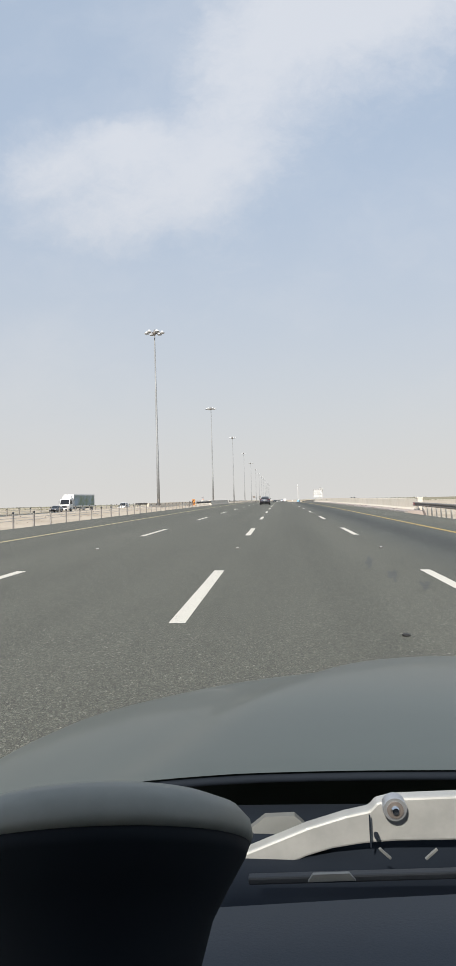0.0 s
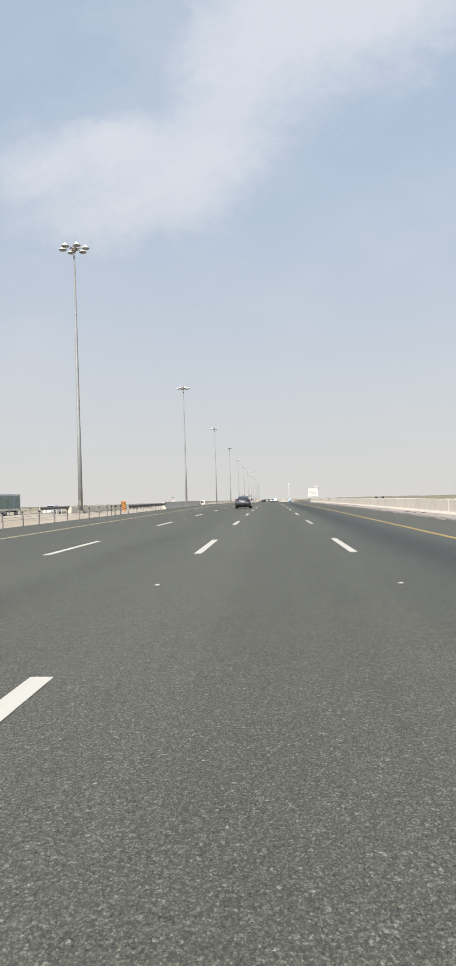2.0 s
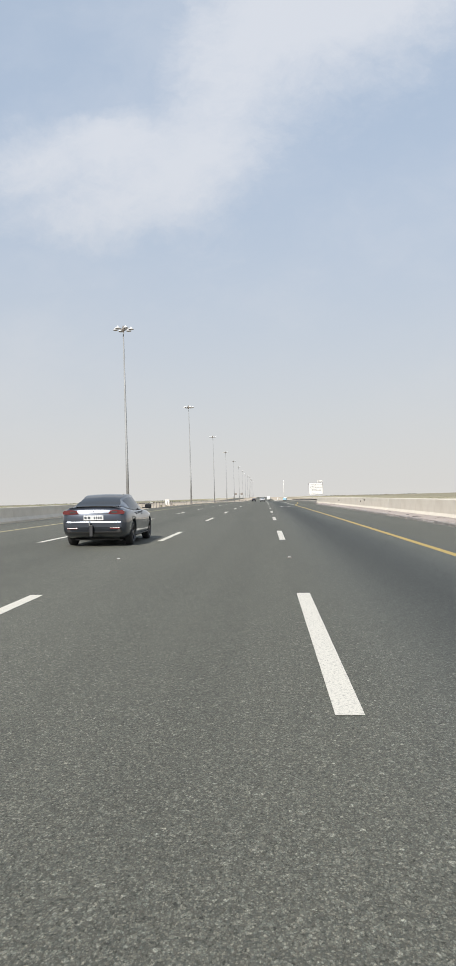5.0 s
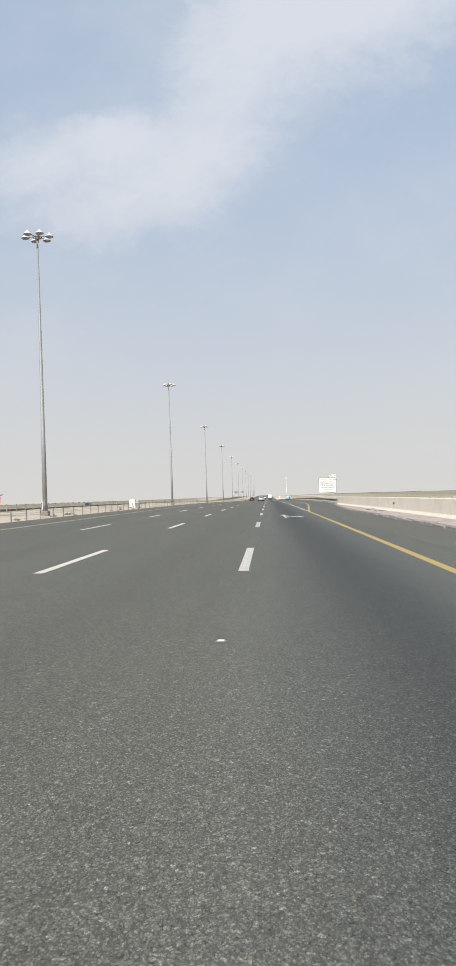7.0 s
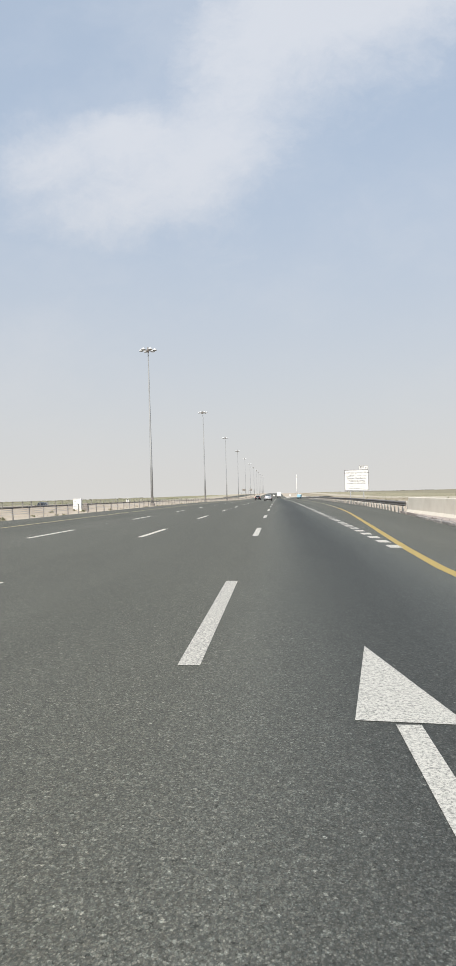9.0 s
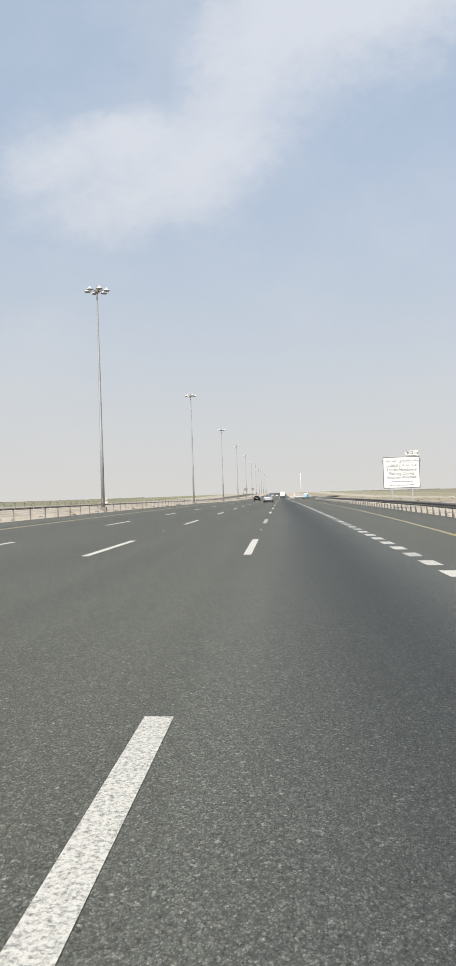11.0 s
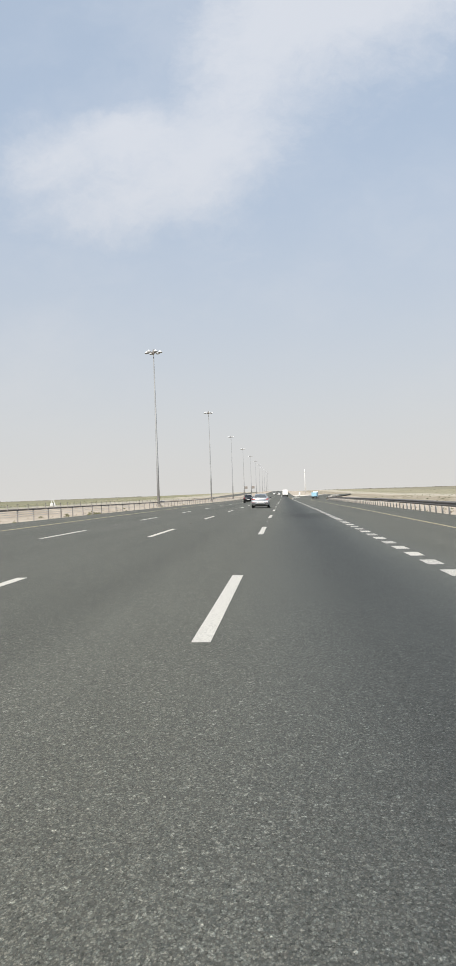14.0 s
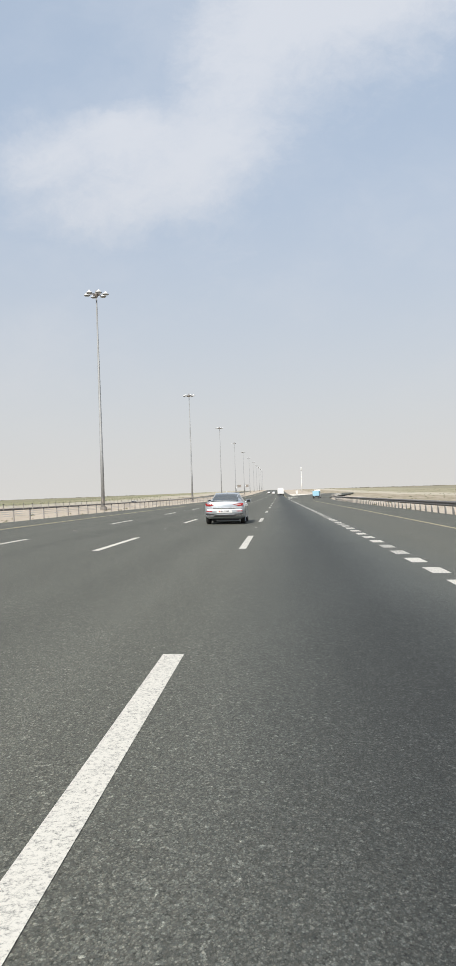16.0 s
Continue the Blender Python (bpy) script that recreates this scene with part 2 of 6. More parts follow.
    spots = nt.nodes.new("ShaderNodeMapRange")
    nt.links.new(tex(0.9, (1, 0.45, 1), 7, 0.75), spots.inputs[0])
    spots.inputs[1].default_value, spots.inputs[2].default_value, spots.inputs[3].default_value, spots.inputs[4].default_value = 0.66, 0.76, 1.0, 0.72
    tone = m2("MULTIPLY", tone, spots.outputs[0])
    mx = nt.nodes.new("ShaderNodeMix")
    mx.data_type, mx.blend_type = "RGBA", "MULTIPLY"
    mx.inputs[0].default_value = 1.0
    hue = nt.nodes.new("ShaderNodeMix")
    hue.data_type = "RGBA"
    nt.links.new(cells.outputs["Color"], hue.inputs[0])
    hue.inputs[6].default_value, hue.inputs[7].default_value = (0.120, 0.129, 0.111, 1), (0.152, 0.143, 0.113, 1)
    nt.links.new(hue.outputs[2], mx.inputs[6])
    comb = nt.nodes.new("ShaderNodeCombineColor")
    for i in range(3):
        nt.links.new(tone, comb.inputs[i])
    nt.links.new(comb.outputs[0], mx.inputs[7])
    # the oiled slip lane is bluer than the dusty lanes
    tint = nt.nodes.new("ShaderNodeMix")
    tint.data_type, tint.blend_type = "RGBA", "MULTIPLY"
    nt.links.new(band(5.9, 2.6), tint.inputs[0])
    nt.links.new(mx.outputs[2], tint.inputs[6])
    tint.inputs[7].default_value = (0.93, 0.99, 1.12, 1)
    nt.links.new(tint.outputs[2], b.inputs["Base Color"])
    bp = nt.nodes.new("ShaderNodeBump")
    bp.inputs["Strength"].default_value, bp.inputs["Distance"].default_value = 0.5, 0.006
    nt.links.new(tex(90.0, (1, 1, 1), 3, 0.7), bp.inputs["Height"])
    nt.links.new(bp.outputs[0], b.inputs["Normal"])
    return m


def land_material():
    """Desert sand near the road; further out bands of scrub, salt-pale flats and green plots."""
    m = bpy.data.materials.new("desert_sand")
    m.use_nodes = True
    nt = m.node_tree
    b = nt.nodes["Principled BSDF"]
    b.inputs["Roughness"].default_value = 0.95
    b.inputs["Specular IOR Level"].default_value = 0.1
    co = nt.nodes.new("ShaderNodeTexCoord")

    def tex(scale, stretch, detail=6, rough=0.6):
        mp = nt.nodes.new("ShaderNodeMapping")
        mp.inputs["Scale"].default_value = stretch
        nt.links.new(co.outputs["Object"], mp.inputs[0])
        n = nt.nodes.new("ShaderNodeTexNoise")
        n.inputs["Scale"].default_value, n.inputs["Detail"].default_value, n.inputs["Roughness"].default_value = scale, detail, rough
        nt.links.new(mp.outputs[0], n.inputs[0])
        return n.outputs[0]

    def step(v, lo, hi):
        n = nt.nodes.new("ShaderNodeMapRange")
        n.interpolation_type = "SMOOTHSTEP"
        nt.links.new(v, n.inputs[0])
        n.inputs[1].default_value, n.inputs[2].default_value = lo, hi
        return n.outputs[0]

    def mix(f, a, c):
        n = nt.nodes.new("ShaderNodeMix")
        n.data_type = "RGBA"
        for k, v in ((0, f), (6, a), (7, c)):
            if isinstance(v, tuple):
                n.inputs[k].default_value = v
            else:
                nt.links.new(v, n.inputs[k])
        return n.outputs[2]

    def mul(a, c):
        n = nt.nodes.new("ShaderNodeMath")
        n.operation = "MULTIPLY"
        nt.links.new(a, n.inputs[0]), nt.links.new(c, n.inputs[1])
        return n.outputs[0]

    sep = nt.nodes.new("ShaderNodeSeparateXYZ")
    nt.links.new(co.outputs["Object"], sep.inputs[0])
    out = nt.nodes.new("ShaderNodeMath")
    out.operation = "ABSOLUTE"
    nt.links.new(sep.outputs[0], out.inputs[0])
    sand = mix(step(tex(0.25, (1, 0.5, 1)), 0.35, 0.7), (0.52, 0.45, 0.365, 1), (0.42, 0.355, 0.28, 1))
    sand = mix(step(tex(6.0, (1, 1, 1), 5, 0.75), 0.55, 0.75), sand, (0.33, 0.27, 0.21, 1))
    scrub = mul(step(tex(0.05, (1, 0.25, 1)), 0.42, 0.58), step(out.outputs[0], 42.0, 70.0))
    far = mix(scrub, sand, (0.33, 0.295, 0.205, 1))
    far = mix(mul(step(tex(0.012, (1, 0.12, 1), 4), 0.52, 0.60), step(out.outputs[0], 90.0, 160.0)), far, (0.43, 0.40, 0.34, 1))
    # plots beside the road further on: olive scrub, pale strips and green crops, with ragged borders
    wave = nt.nodes.new("ShaderNodeMath")
    wave.operation = "MULTIPLY_ADD"
    nt.links.new(tex(0.035, (1, 0.3, 1), 5, 0.65), wave.inputs[0])
    wave.inputs[1].default_value = 34.0
    nt.links.new(out.outputs[0], wave.inputs[2])
    across = wave.outputs[0]
    shift = nt.nodes.new("ShaderNodeMath")
    shift.operation = "ADD"
    nt.links.new(sep.outputs[0], shift.inputs[0]), nt.links.new(sep.outputs[1], shift.inputs[1])
    onward = step(shift.outputs[0], 230.0, 350.0)
    crop = mul(onward, step(across, 66.0, 72.0))
    far = mix(mul(onward, mul(step(across, 46.0, 50.0), step(tex(0.5, (1, 0.4, 1), 6, 0.75), 0.36, 0.60))), far, (0.27, 0.235, 0.16, 1))
    far = mix(crop, far, (0.48, 0.43, 0.34, 1))
    green = mix(step(tex(0.9, (1, 0.25, 1), 6, 0.7), 0.35, 0.68), (0.27, 0.255, 0.165, 1), (0.40, 0.355, 0.26, 1))
    far = mix(mul(onward, step(across, 84.0, 90.0)), far, green)
    far = mix(mul(onward, step(across, 128.0, 150.0)), far, (0.27, 0.245, 0.175, 1))
    # the plots across the opposite carriageway are watered and greener
    west = nt.nodes.new("ShaderNodeMath")
    west.operation = "MULTIPLY"
    nt.links.new(sep.outputs[0], west.inputs[0])
    west.inputs[1].default_value = -1.0
    watered = mul(mul(onward, step(west.outputs[0], 55.0, 60.0)), step(tex(0.06, (1, 0.12, 1), 4), 0.36, 0.56))
    far = mix(mul(watered, step(tex(1.2, (1, 0.3, 1), 5, 0.7), 0.30, 0.75)), far, (0.185, 0.20, 0.095, 1))
    nt.links.new(far, b.inputs["Base Color"])
    bp = nt.nodes.new("ShaderNodeBump")
    bp.inputs["Strength"].default_value, bp.inputs["Distance"].default_value = 0.8, 0.05
    nt.links.new(tex(5.0, (1, 1, 1), 6, 0.7), bp.inputs["Height"])
    nt.links.new(bp.outputs[0], b.inputs["Normal"])
    return m


def paint_material(name, colour, wear, lo=0.50):
    """Road paint, worn through to the asphalt in flecks and rubbed patches."""
    m = bpy.data.materials.new(name)
    m.use_nodes = True
    nt = m.node_tree
    b = nt.nodes["Principled BSDF"]
    b.inputs["Roughness"].default_value = 0.7
    co = nt.nodes.new("ShaderNodeTexCoord")
    info = nt.nodes.new("ShaderNodeObjectInfo")
    add = nt.nodes.new("ShaderNodeVectorMath")
    add.operation = "ADD"
    nt.links.new(co.outputs["Object"], add.inputs[0])
    nt.links.new(info.outputs["Location"], add.inputs[1])
    n = nt.nodes.new("ShaderNodeTexNoise")
    n.inputs["Scale"].default_value, n.inputs["Detail"].default_value, n.inputs["Roughness"].default_value = 42.0, 8, 0.85
    nt.links.new(add.outputs[0], n.inputs[0])
    r = nt.nodes.new("ShaderNodeMapRange")
    nt.links.new(n.outputs[0], r.inputs[0])
    shift = nt.nodes.new("ShaderNodeMath")
    shift.operation = "MULTIPLY_ADD"
    nt.links.new(info.outputs["Random"], shift.inputs[0])
    shift.inputs[1].default_value, shift.inputs[2].default_value = 0.09, lo - 0.045
    nt.links.new(shift.outputs[0], r.inputs[1])
    top = nt.nodes.new("ShaderNodeMath")
    top.operation = "ADD"
    nt.links.new(shift.outputs[0], top.inputs[0])
    top.inputs[1].default_value = 0.15
    nt.links.new(top.outputs[0], r.inputs[2])
    f = nt.nodes.new("ShaderNodeMath")
    f.operation = "MULTIPLY"
    f.use_clamp = True
    nt.links.new(r.outputs[0], f.inputs[0])
    f.inputs[1].default_value = wear
    mx = nt.nodes.new("ShaderNodeMix")
    mx.data_type = "RGBA"
    nt.links.new(f.outputs[0], mx.inputs[0])
    mx.inputs[6].default_value, mx.inputs[7].default_value = (*colour, 1), (0.13, 0.13, 0.12, 1)
    nt.links.new(mx.outputs[2], b.inputs["Base Color"])
    return m


ASPHALT = asphalt_material()
LAND = land_material()
WHITE_PAINT = paint_material("white_road_paint", (0.63, 0.60, 0.525), 0.8, 0.56)
RUBBED_WHITE = paint_material("rubbed_white_paint", (0.64, 0.61, 0.54), 0.92, 0.468)
YELLOW_PAINT = paint_material("yellow_road_paint", (0.455, 0.325, 0.085), 0.7, 0.46)
WORN_WHITE = paint_material("worn_white_paint", (0.60, 0.58, 0.52), 0.95, 0.42)
PALE_YELLOW = paint_material("faded_yellow_paint", (0.50, 0.42, 0.23), 0.8, 0.47)
CONCRETE = material("pale_concrete", (0.71, 0.66, 0.57), 0.9, other=(0.62, 0.565, 0.475), grain=0.14, scale=0.7, bump=0.4, bump_scale=25, spread=0.06)
PAVER = material("pinkish_pavers", (0.45, 0.385, 0.345), 0.9, other=(0.33, 0.28, 0.25), grain=0.2, scale=0.8, bump=0.5, bump_scale=14)
KERB = material("kerb_concrete", (0.40, 0.37, 0.34), 0.9, other=(0.17, 0.155, 0.145), grain=0.2, scale=1.6, bump=0.4, bump_scale=20, spread=0.2)
STEEL = material("galvanised_steel", (0.52, 0.53, 0.54), 0.45, 0.75, other=(0.40, 0.41, 0.42), grain=0.1, scale=3.0, bump=0.1)
MAST_STEEL = material("mast_steel", (0.31, 0.32, 0.325), 0.6, 0.2, other=(0.25, 0.255, 0.26), grain=0.08, scale=0.8)
DULL_STEEL = material("weathered_steel", (0.30, 0.28, 0.26), 0.6, 0.5, other=(0.20, 0.17, 0.15), grain=0.15, scale=4.0)
POST_STEEL = material("barrier_post_steel", (0.33, 0.31, 0.29), 0.65, 0.3, other=(0.22, 0.20, 0.18), grain=0.15, scale=5.0, spread=0.3)
RAIL_STEEL = material("weathered_rail_steel", (0.19, 0.183, 0.175), 0.6, 0.4, other=(0.16, 0.14, 0.125), grain=0.15, scale=2.5)
PALE_STEEL = material("pale_zinc_posts", (0.50, 0.49, 0.46), 0.6, 0.2, other=(0.40, 0.38, 0.35), grain=0.1, scale=4.0, spread=0.15)
LAMP_SHELL = material("white_lamp_shell", (0.60, 0.61, 0.62), 0.45, other=(0.50, 0.50, 0.50), scale=3)
LAMP_GLASS = material("lamp_glass", (0.30, 0.31, 0.32), 0.15, other=(0.22, 0.23, 0.24))
BASE_BLOCK = material("stained_base_concrete", (0.27, 0.25, 0.225), 0.9, other=(0.13, 0.115, 0.10), grain=0.2, scale=1.5, bump=0.4, bump_scale=20)
DARK_METAL = material("dark_metal", (0.06, 0.06, 0.065), 0.5, 0.4, other=(0.04, 0.04, 0.042))
SIGN_WHITE = material("white_sign_sheet", (0.69, 0.69, 0.68), 0.45, other=(0.63, 0.63, 0.61), scale=1.5)
SIGN_INK = material("black_sign_ink", (0.035, 0.035, 0.04), 0.5)
SIGN_RED = material("red_sign_border", (0.45, 0.05, 0.05), 0.5)
ORANGE = material("orange_reflective", (0.78, 0.30, 0.04), 0.45, other=(0.68, 0.25, 0.04))
BLACK = material("black_plastic", (0.02, 0.02, 0.021), 0.5, other=(0.028, 0.028, 0.028), scale=4)
RUBBER = material("tyre_rubber", (0.018, 0.018, 0.018), 0.85, other=(0.03, 0.03, 0.029), scale=10, bump=0.2)
LEAF = material("dusty_leaves", (0.115, 0.13, 0.06), 0.85, other=(0.19, 0.18, 0.10), scale=2.0, spread=0.3)
PALE_MORTAR = material("pale_mortar", (0.74, 0.72, 0.67), 0.9, other=(0.62, 0.60, 0.55), scale=5.0, spread=0.2)
TYRE_MARK = material("tyre_mark", (0.070, 0.070, 0.061), 0.85, other=(0.105, 0.105, 0.092), grain=0.3, scale=1.6, bump_scale=40, contrast=0.25, stretch=(6, 0.5, 1))
CABINET_PAINT = material("cream_cabinet_paint", (0.76, 0.755, 0.73), 0.5, other=(0.68, 0.67, 0.63), scale=2.0)


# -- building blocks --
def mesh_object(name, verts, faces, mat, parent=None, label="", smooth=False):
    me = bpy.data.meshes.new(name)
    me.from_pydata(verts, [], faces)
    me.update()
    if mat:
        me.materials.append(mat)
    if smooth:
        me.polygons.foreach_set("use_smooth", [True] * len(me.polygons))
    ob = new(name, me)
    if parent:
        ob.parent = parent
    if label:
        ob["label"] = label
    return ob


def part(name, bm, mat, parent, label="", smooth=False):
    """Links a bmesh as one mesh object under a thing or a part."""
    me = bpy.data.meshes.new(name)
    bmesh.ops.recalc_face_normals(bm, faces=bm.faces)
    bm.to_mesh(me)
    bm.free()
    me.materials.append(mat)
    if smooth:
        me.polygons.foreach_set("use_smooth", [True] * len(me.polygons))
    ob = new(name, me)
    ob.parent = parent
    if label:
        ob["label"] = label
    return ob


def again(ob, m, parent):
    """Another object on the same mesh."""
    o = new(ob.name.split(".")[0], ob.data)
    o.matrix_basis = m
    o.parent = parent
    if "label" in ob:
        o["label"] = ob["label"]
    return o


def box(bm, sx, sy, sz, at=(0, 0, 0), bevel=0.0, turn=(0, 0, 0)):
    """Adds a box, its middle at `at`, with rounded edges."""
    tmp = bmesh.new()
    bmesh.ops.create_cube(tmp, size=1.0)
    bmesh.ops.scale(tmp, vec=(sx, sy, sz), verts=tmp.verts)
    if bevel:
        bmesh.ops.bevel(tmp, geom=tmp.edges[:], offset=bevel, segments=2, affect="EDGES", profile=0.5)
    bmesh.ops.transform(tmp, matrix=pose(*at, *turn), verts=tmp.verts)
    me = bpy.data.meshes.new("tmp")
    tmp.to_mesh(me)
    tmp.free()
    bm.from_mesh(me)
    bpy.data.meshes.remove(me)
    return bm


def tube(bm, rings, sides=12, caps=True):
    """Adds a round body through rings of (x, y, z, radius); rings lie level unless the path runs level."""
    pts = [Vector(r[:3]) for r in rings]
    prev = None
    first = None
    for i, r in enumerate(rings):
        a = pts[min(i + 1, len(pts) - 1)] - pts[max(i - 1, 0)]
        if a.length < 1e-9:
            a = Vector((0, 0, 1))
        a.normalize()
        side = a.cross(Vector((0, 1, 0)) if abs(a.y) < 0.9 else Vector((1, 0, 0))).normalized()
        up = a.cross(side)
        ring = [bm.verts.new(pts[i] + r[3] * (math.cos(k * math.tau / sides) * side + math.sin(k * math.tau / sides) * up)) for k in range(sides)]
        if prev:
            for k in range(sides):
                bm.faces.new((prev[k], prev[(k + 1) % sides], ring[(k + 1) % sides], ring[k]))
        first = first or ring
        prev = ring
    if caps:
        bm.faces.new(first), bm.faces.new(prev[::-1])
    return bm


def prism(bm, outline, thick, m=None):
    """A flat plate from an outline of (x, z), reaching from y = 0 to y = thick."""
    a = [bm.verts.new((x, 0, z)) for x, z in outline]
    b = [bm.verts.new((x, thick, z)) for x, z in outline]
    bm.faces.new(a), bm.faces.new(b[::-1])
    for i in range(len(a)):
        j = (i + 1) % len(a)
        bm.faces.new((a[j], a[i], b[i], b[j]))
    if m is not None:
        bmesh.ops.transform(bm, matrix=m, verts=a + b)
    return bm


def curve_at(table, y):
    """Catmull-Rom through (y, value) rows."""
    if y <= table[0][0]:
        return table[0][1]
    if y >= table[-1][0]:
        return table[-1][1]
    for i in range(len(table) - 1):
        (a, p), (b, q) = table[i], table[i + 1]
        if y <= b:
            k = (y - a) / (b - a)
            o = table[i - 1] if i else (2 * a - b, p)
            r = table[i + 2] if i + 2 < len(table) else (2 * b - a, q)
            m0, m1 = (q - o[1]) / (b - o[0]) * (b - a), (r[1] - p) / (r[0] - a) * (b - a)
            lim = abs(q - p) * 1.5
            m0, m1 = max(-lim, min(lim, m0)), max(-lim, min(lim, m1))
            return ((2 * k - 3) * k * k + 1) * p + ((k - 2) * k + 1) * k * m0 + (3 - 2 * k) * k * k * q + (k - 1) * k * k * m1
    return table[-1][1]


def spans(a, b, step):
    n = max(1, math.ceil((b - a) / step))
    return [a + (b - a) * i / n for i in range(n + 1)]


def smooth_between(y, table):
    """Smooth interpolation in a table of (y, value)."""
    if y <= table[0][0]:
        return table[0][1]
    for (a, p), (b, q) in zip(table, table[1:]):
        if y <= b:
            k = (y - a) / (b - a)
            return p + (q - p) * k * k * (3 - 2 * k)
    return table[-1][1]


def ribbon(name, ys, left, right, lift, mat, parent=None, thick=0.0, cols=1):
    """A sheet along the road from left(y) to right(y), lifted over it; with `thick` it has sides."""
    verts, faces = [], []
    w = cols + 1
    for y in ys:
        a, b = left(y), right(y)
        for c in range(w):
            x = a + (b - a) * c / cols
            verts.append((x, y, surface(x, y) + lift))
    n = len(verts)
    for i in range(len(ys) - 1):
        for c in range(cols):
            k = i * w + c
            faces.append((k, k + 1, k + w + 1, k + w))
    if thick:
        verts += [(x, y, z - thick) for x, y, z in verts]
        last = (len(ys) - 1) * w
        for i in range(len(ys) - 1):
            k = i * w
            faces.append((k, k + w, n + k + w, n + k))
            faces.append((k + cols, n + k + cols, n + k + w + cols, k + w + cols))
        for c in range(cols):
            faces.append((c, n + c, n + c + 1, c + 1))
            faces.append((last + c, last + c + 1, n + last + c + 1, n + last + c))
    return mesh_object(name, verts, faces, mat, parent)


def on_road(x, y, dz=0.0, rz=0.0):
    """A pose standing upright on the road's level at x, y."""
    return pose(x, y, surface(x, y) + dz, 0, 0, rz)


def along(x, y, dz=0.0):
    """A pose that follows the road's slope."""
    return pose(x, y, surface(x, y) + dz, math.degrees(math.atan(slope(y))), 0, 0)


def empty(name, m, label, category, group="", kind=""):
    ob = new(name)
    ob.empty_display_size = 0.3
    ob.matrix_basis = m
    return tagged(ob, label, category, group, kind)


# -- the land and the roads --
def land_height(x, y):
    """The land lies a little below the road and evens out far from it."""
    a = abs(x + 3)
    near = 1.0 - min(1.0, max(0.0, (a - 60) / 500.0)) ** 0.7
    swell = 0.0
    if a > 30:
        swell = min(1.0, (a - 30) / 60) * (0.25 * noise.noise(Vector((x * 0.02, y * 0.008, 1.7))) + 0.5 * noise.noise(Vector((x * 0.005, y * 0.003, 4.2))))
    if -26.5 < x < -14 and y < 135:
        swell += 0.55 * math.sin((x + 26.5) / 12.5 * math.pi) ** 2 * min(1.0, (135 - y) / 25)
    if -27.0 < x < -19.6 and y > 205:
        swell += 0.80 * math.sin((x + 27.0) / 7.4 * math.pi) ** 2 * min(1.0, (y - 205) / 30)
    if x < -27.0:
        swell -= 0.55 * min(1.0, (-27.0 - x) / 2.5)
    if x < -51.0:
        swell += min(1.0, (-51.0 - x) / 6.0) * (0.55 + 1.1 * min(1.0, max(0.0, (y - 250.0) / 120.0)))
    return (rise(y) - FALL * min(max(x, -11.0), 14.0)) * near - 0.32 - 0.25 * min(1.0, max(0.0, (a - 14) / 20)) + swell + 0.03 * noise.noise(Vector((x * 0.6, y * 0.4, 9.0)))


def build_land():
    xs, ys = [], []
    x = 0.0
    while x < 4200:
        xs.append(x)
        x += 1.6 if x < 34 else 6 if x < 120 else 40 if x < 500 else 300
    xs = sorted({-v for v in xs} | set(xs))
    y = -700.0
    while y < 4600:
        ys.append(y)
        y += 60 if y < -60 else 4 if y < 480 else 15 if y < 900 else 80 if y < 2000 else 250
    verts = [(x, y, land_height(x, y)) for y in ys for x in xs]
    w = len(xs)
    faces = [(i * w + k, i * w + k + 1, (i + 1) * w + k + 1, (i + 1) * w + k) for i in range(len(ys) - 1) for k in range(w - 1)]
    ob = mesh_object("ground", verts, faces, LAND, smooth=True)
    tagged(ob, "pale desert sand with scrub and green plots", "ground", kind="structure")


build_land()

RIGHT_LINE = ((150, 7.22), (206, 7.22), (212, 7.48), (224, 8.15), (245, 9.25), (260, 9.78), (275, 10.15), (295, 10.45), (330, 10.62), (380, 10.85), (470, 11.1), (560, 16.3), (760, 42.0))
RIGHT_EDGE = ((150, 10.5), (208, 10.5), (224, 11.2), (250, 12.6), (283, 13.4), (326, 13.7), (380, 14.2), (470, 15.0), (560, 20.4), (760, 47.0))
RAIL_LINE = ((239, 12.55), (262, 13.05), (283, 13.65), (326, 13.95), (380, 14.5), (470, 15.6), (560, 21.0), (700, 40.0))
LEFT_EDGE = -10.9


def right_line(y):
    return curve_at(RIGHT_LINE, y)


def right_edge(y):
    return curve_at(RIGHT_EDGE, y)


road_ys = spans(-150, 700, 4) + spans(720, 1700, 20) + spans(1800, 4400, 200)
road = ribbon("road", road_ys, lambda y: LEFT_EDGE, lambda y: right_edge(min(y, 548)) if y < 548 else 10.2, 0.0, ASPHALT, thick=0.25, cols=6)
tagged(road, "worn grey asphalt motorway with four lanes", "road", kind="structure")
slip = ribbon("slip_road", spans(548, 740, 6), lambda y: smooth_between(y, ((625, 10.2), (780, 36.0))), right_edge, -0.006, ASPHALT, thick=0.25)
tagged(slip, "asphalt slip road curving off the motorway", "road", kind="structure")
opposite = ribbon("opposite_road", road_ys, lambda y: -50.5, lambda y: -29.4, 0.0, ASPHALT, thick=0.25)
tagged(opposite, "asphalt carriageway beyond the sandy median", "road", kind="structure")

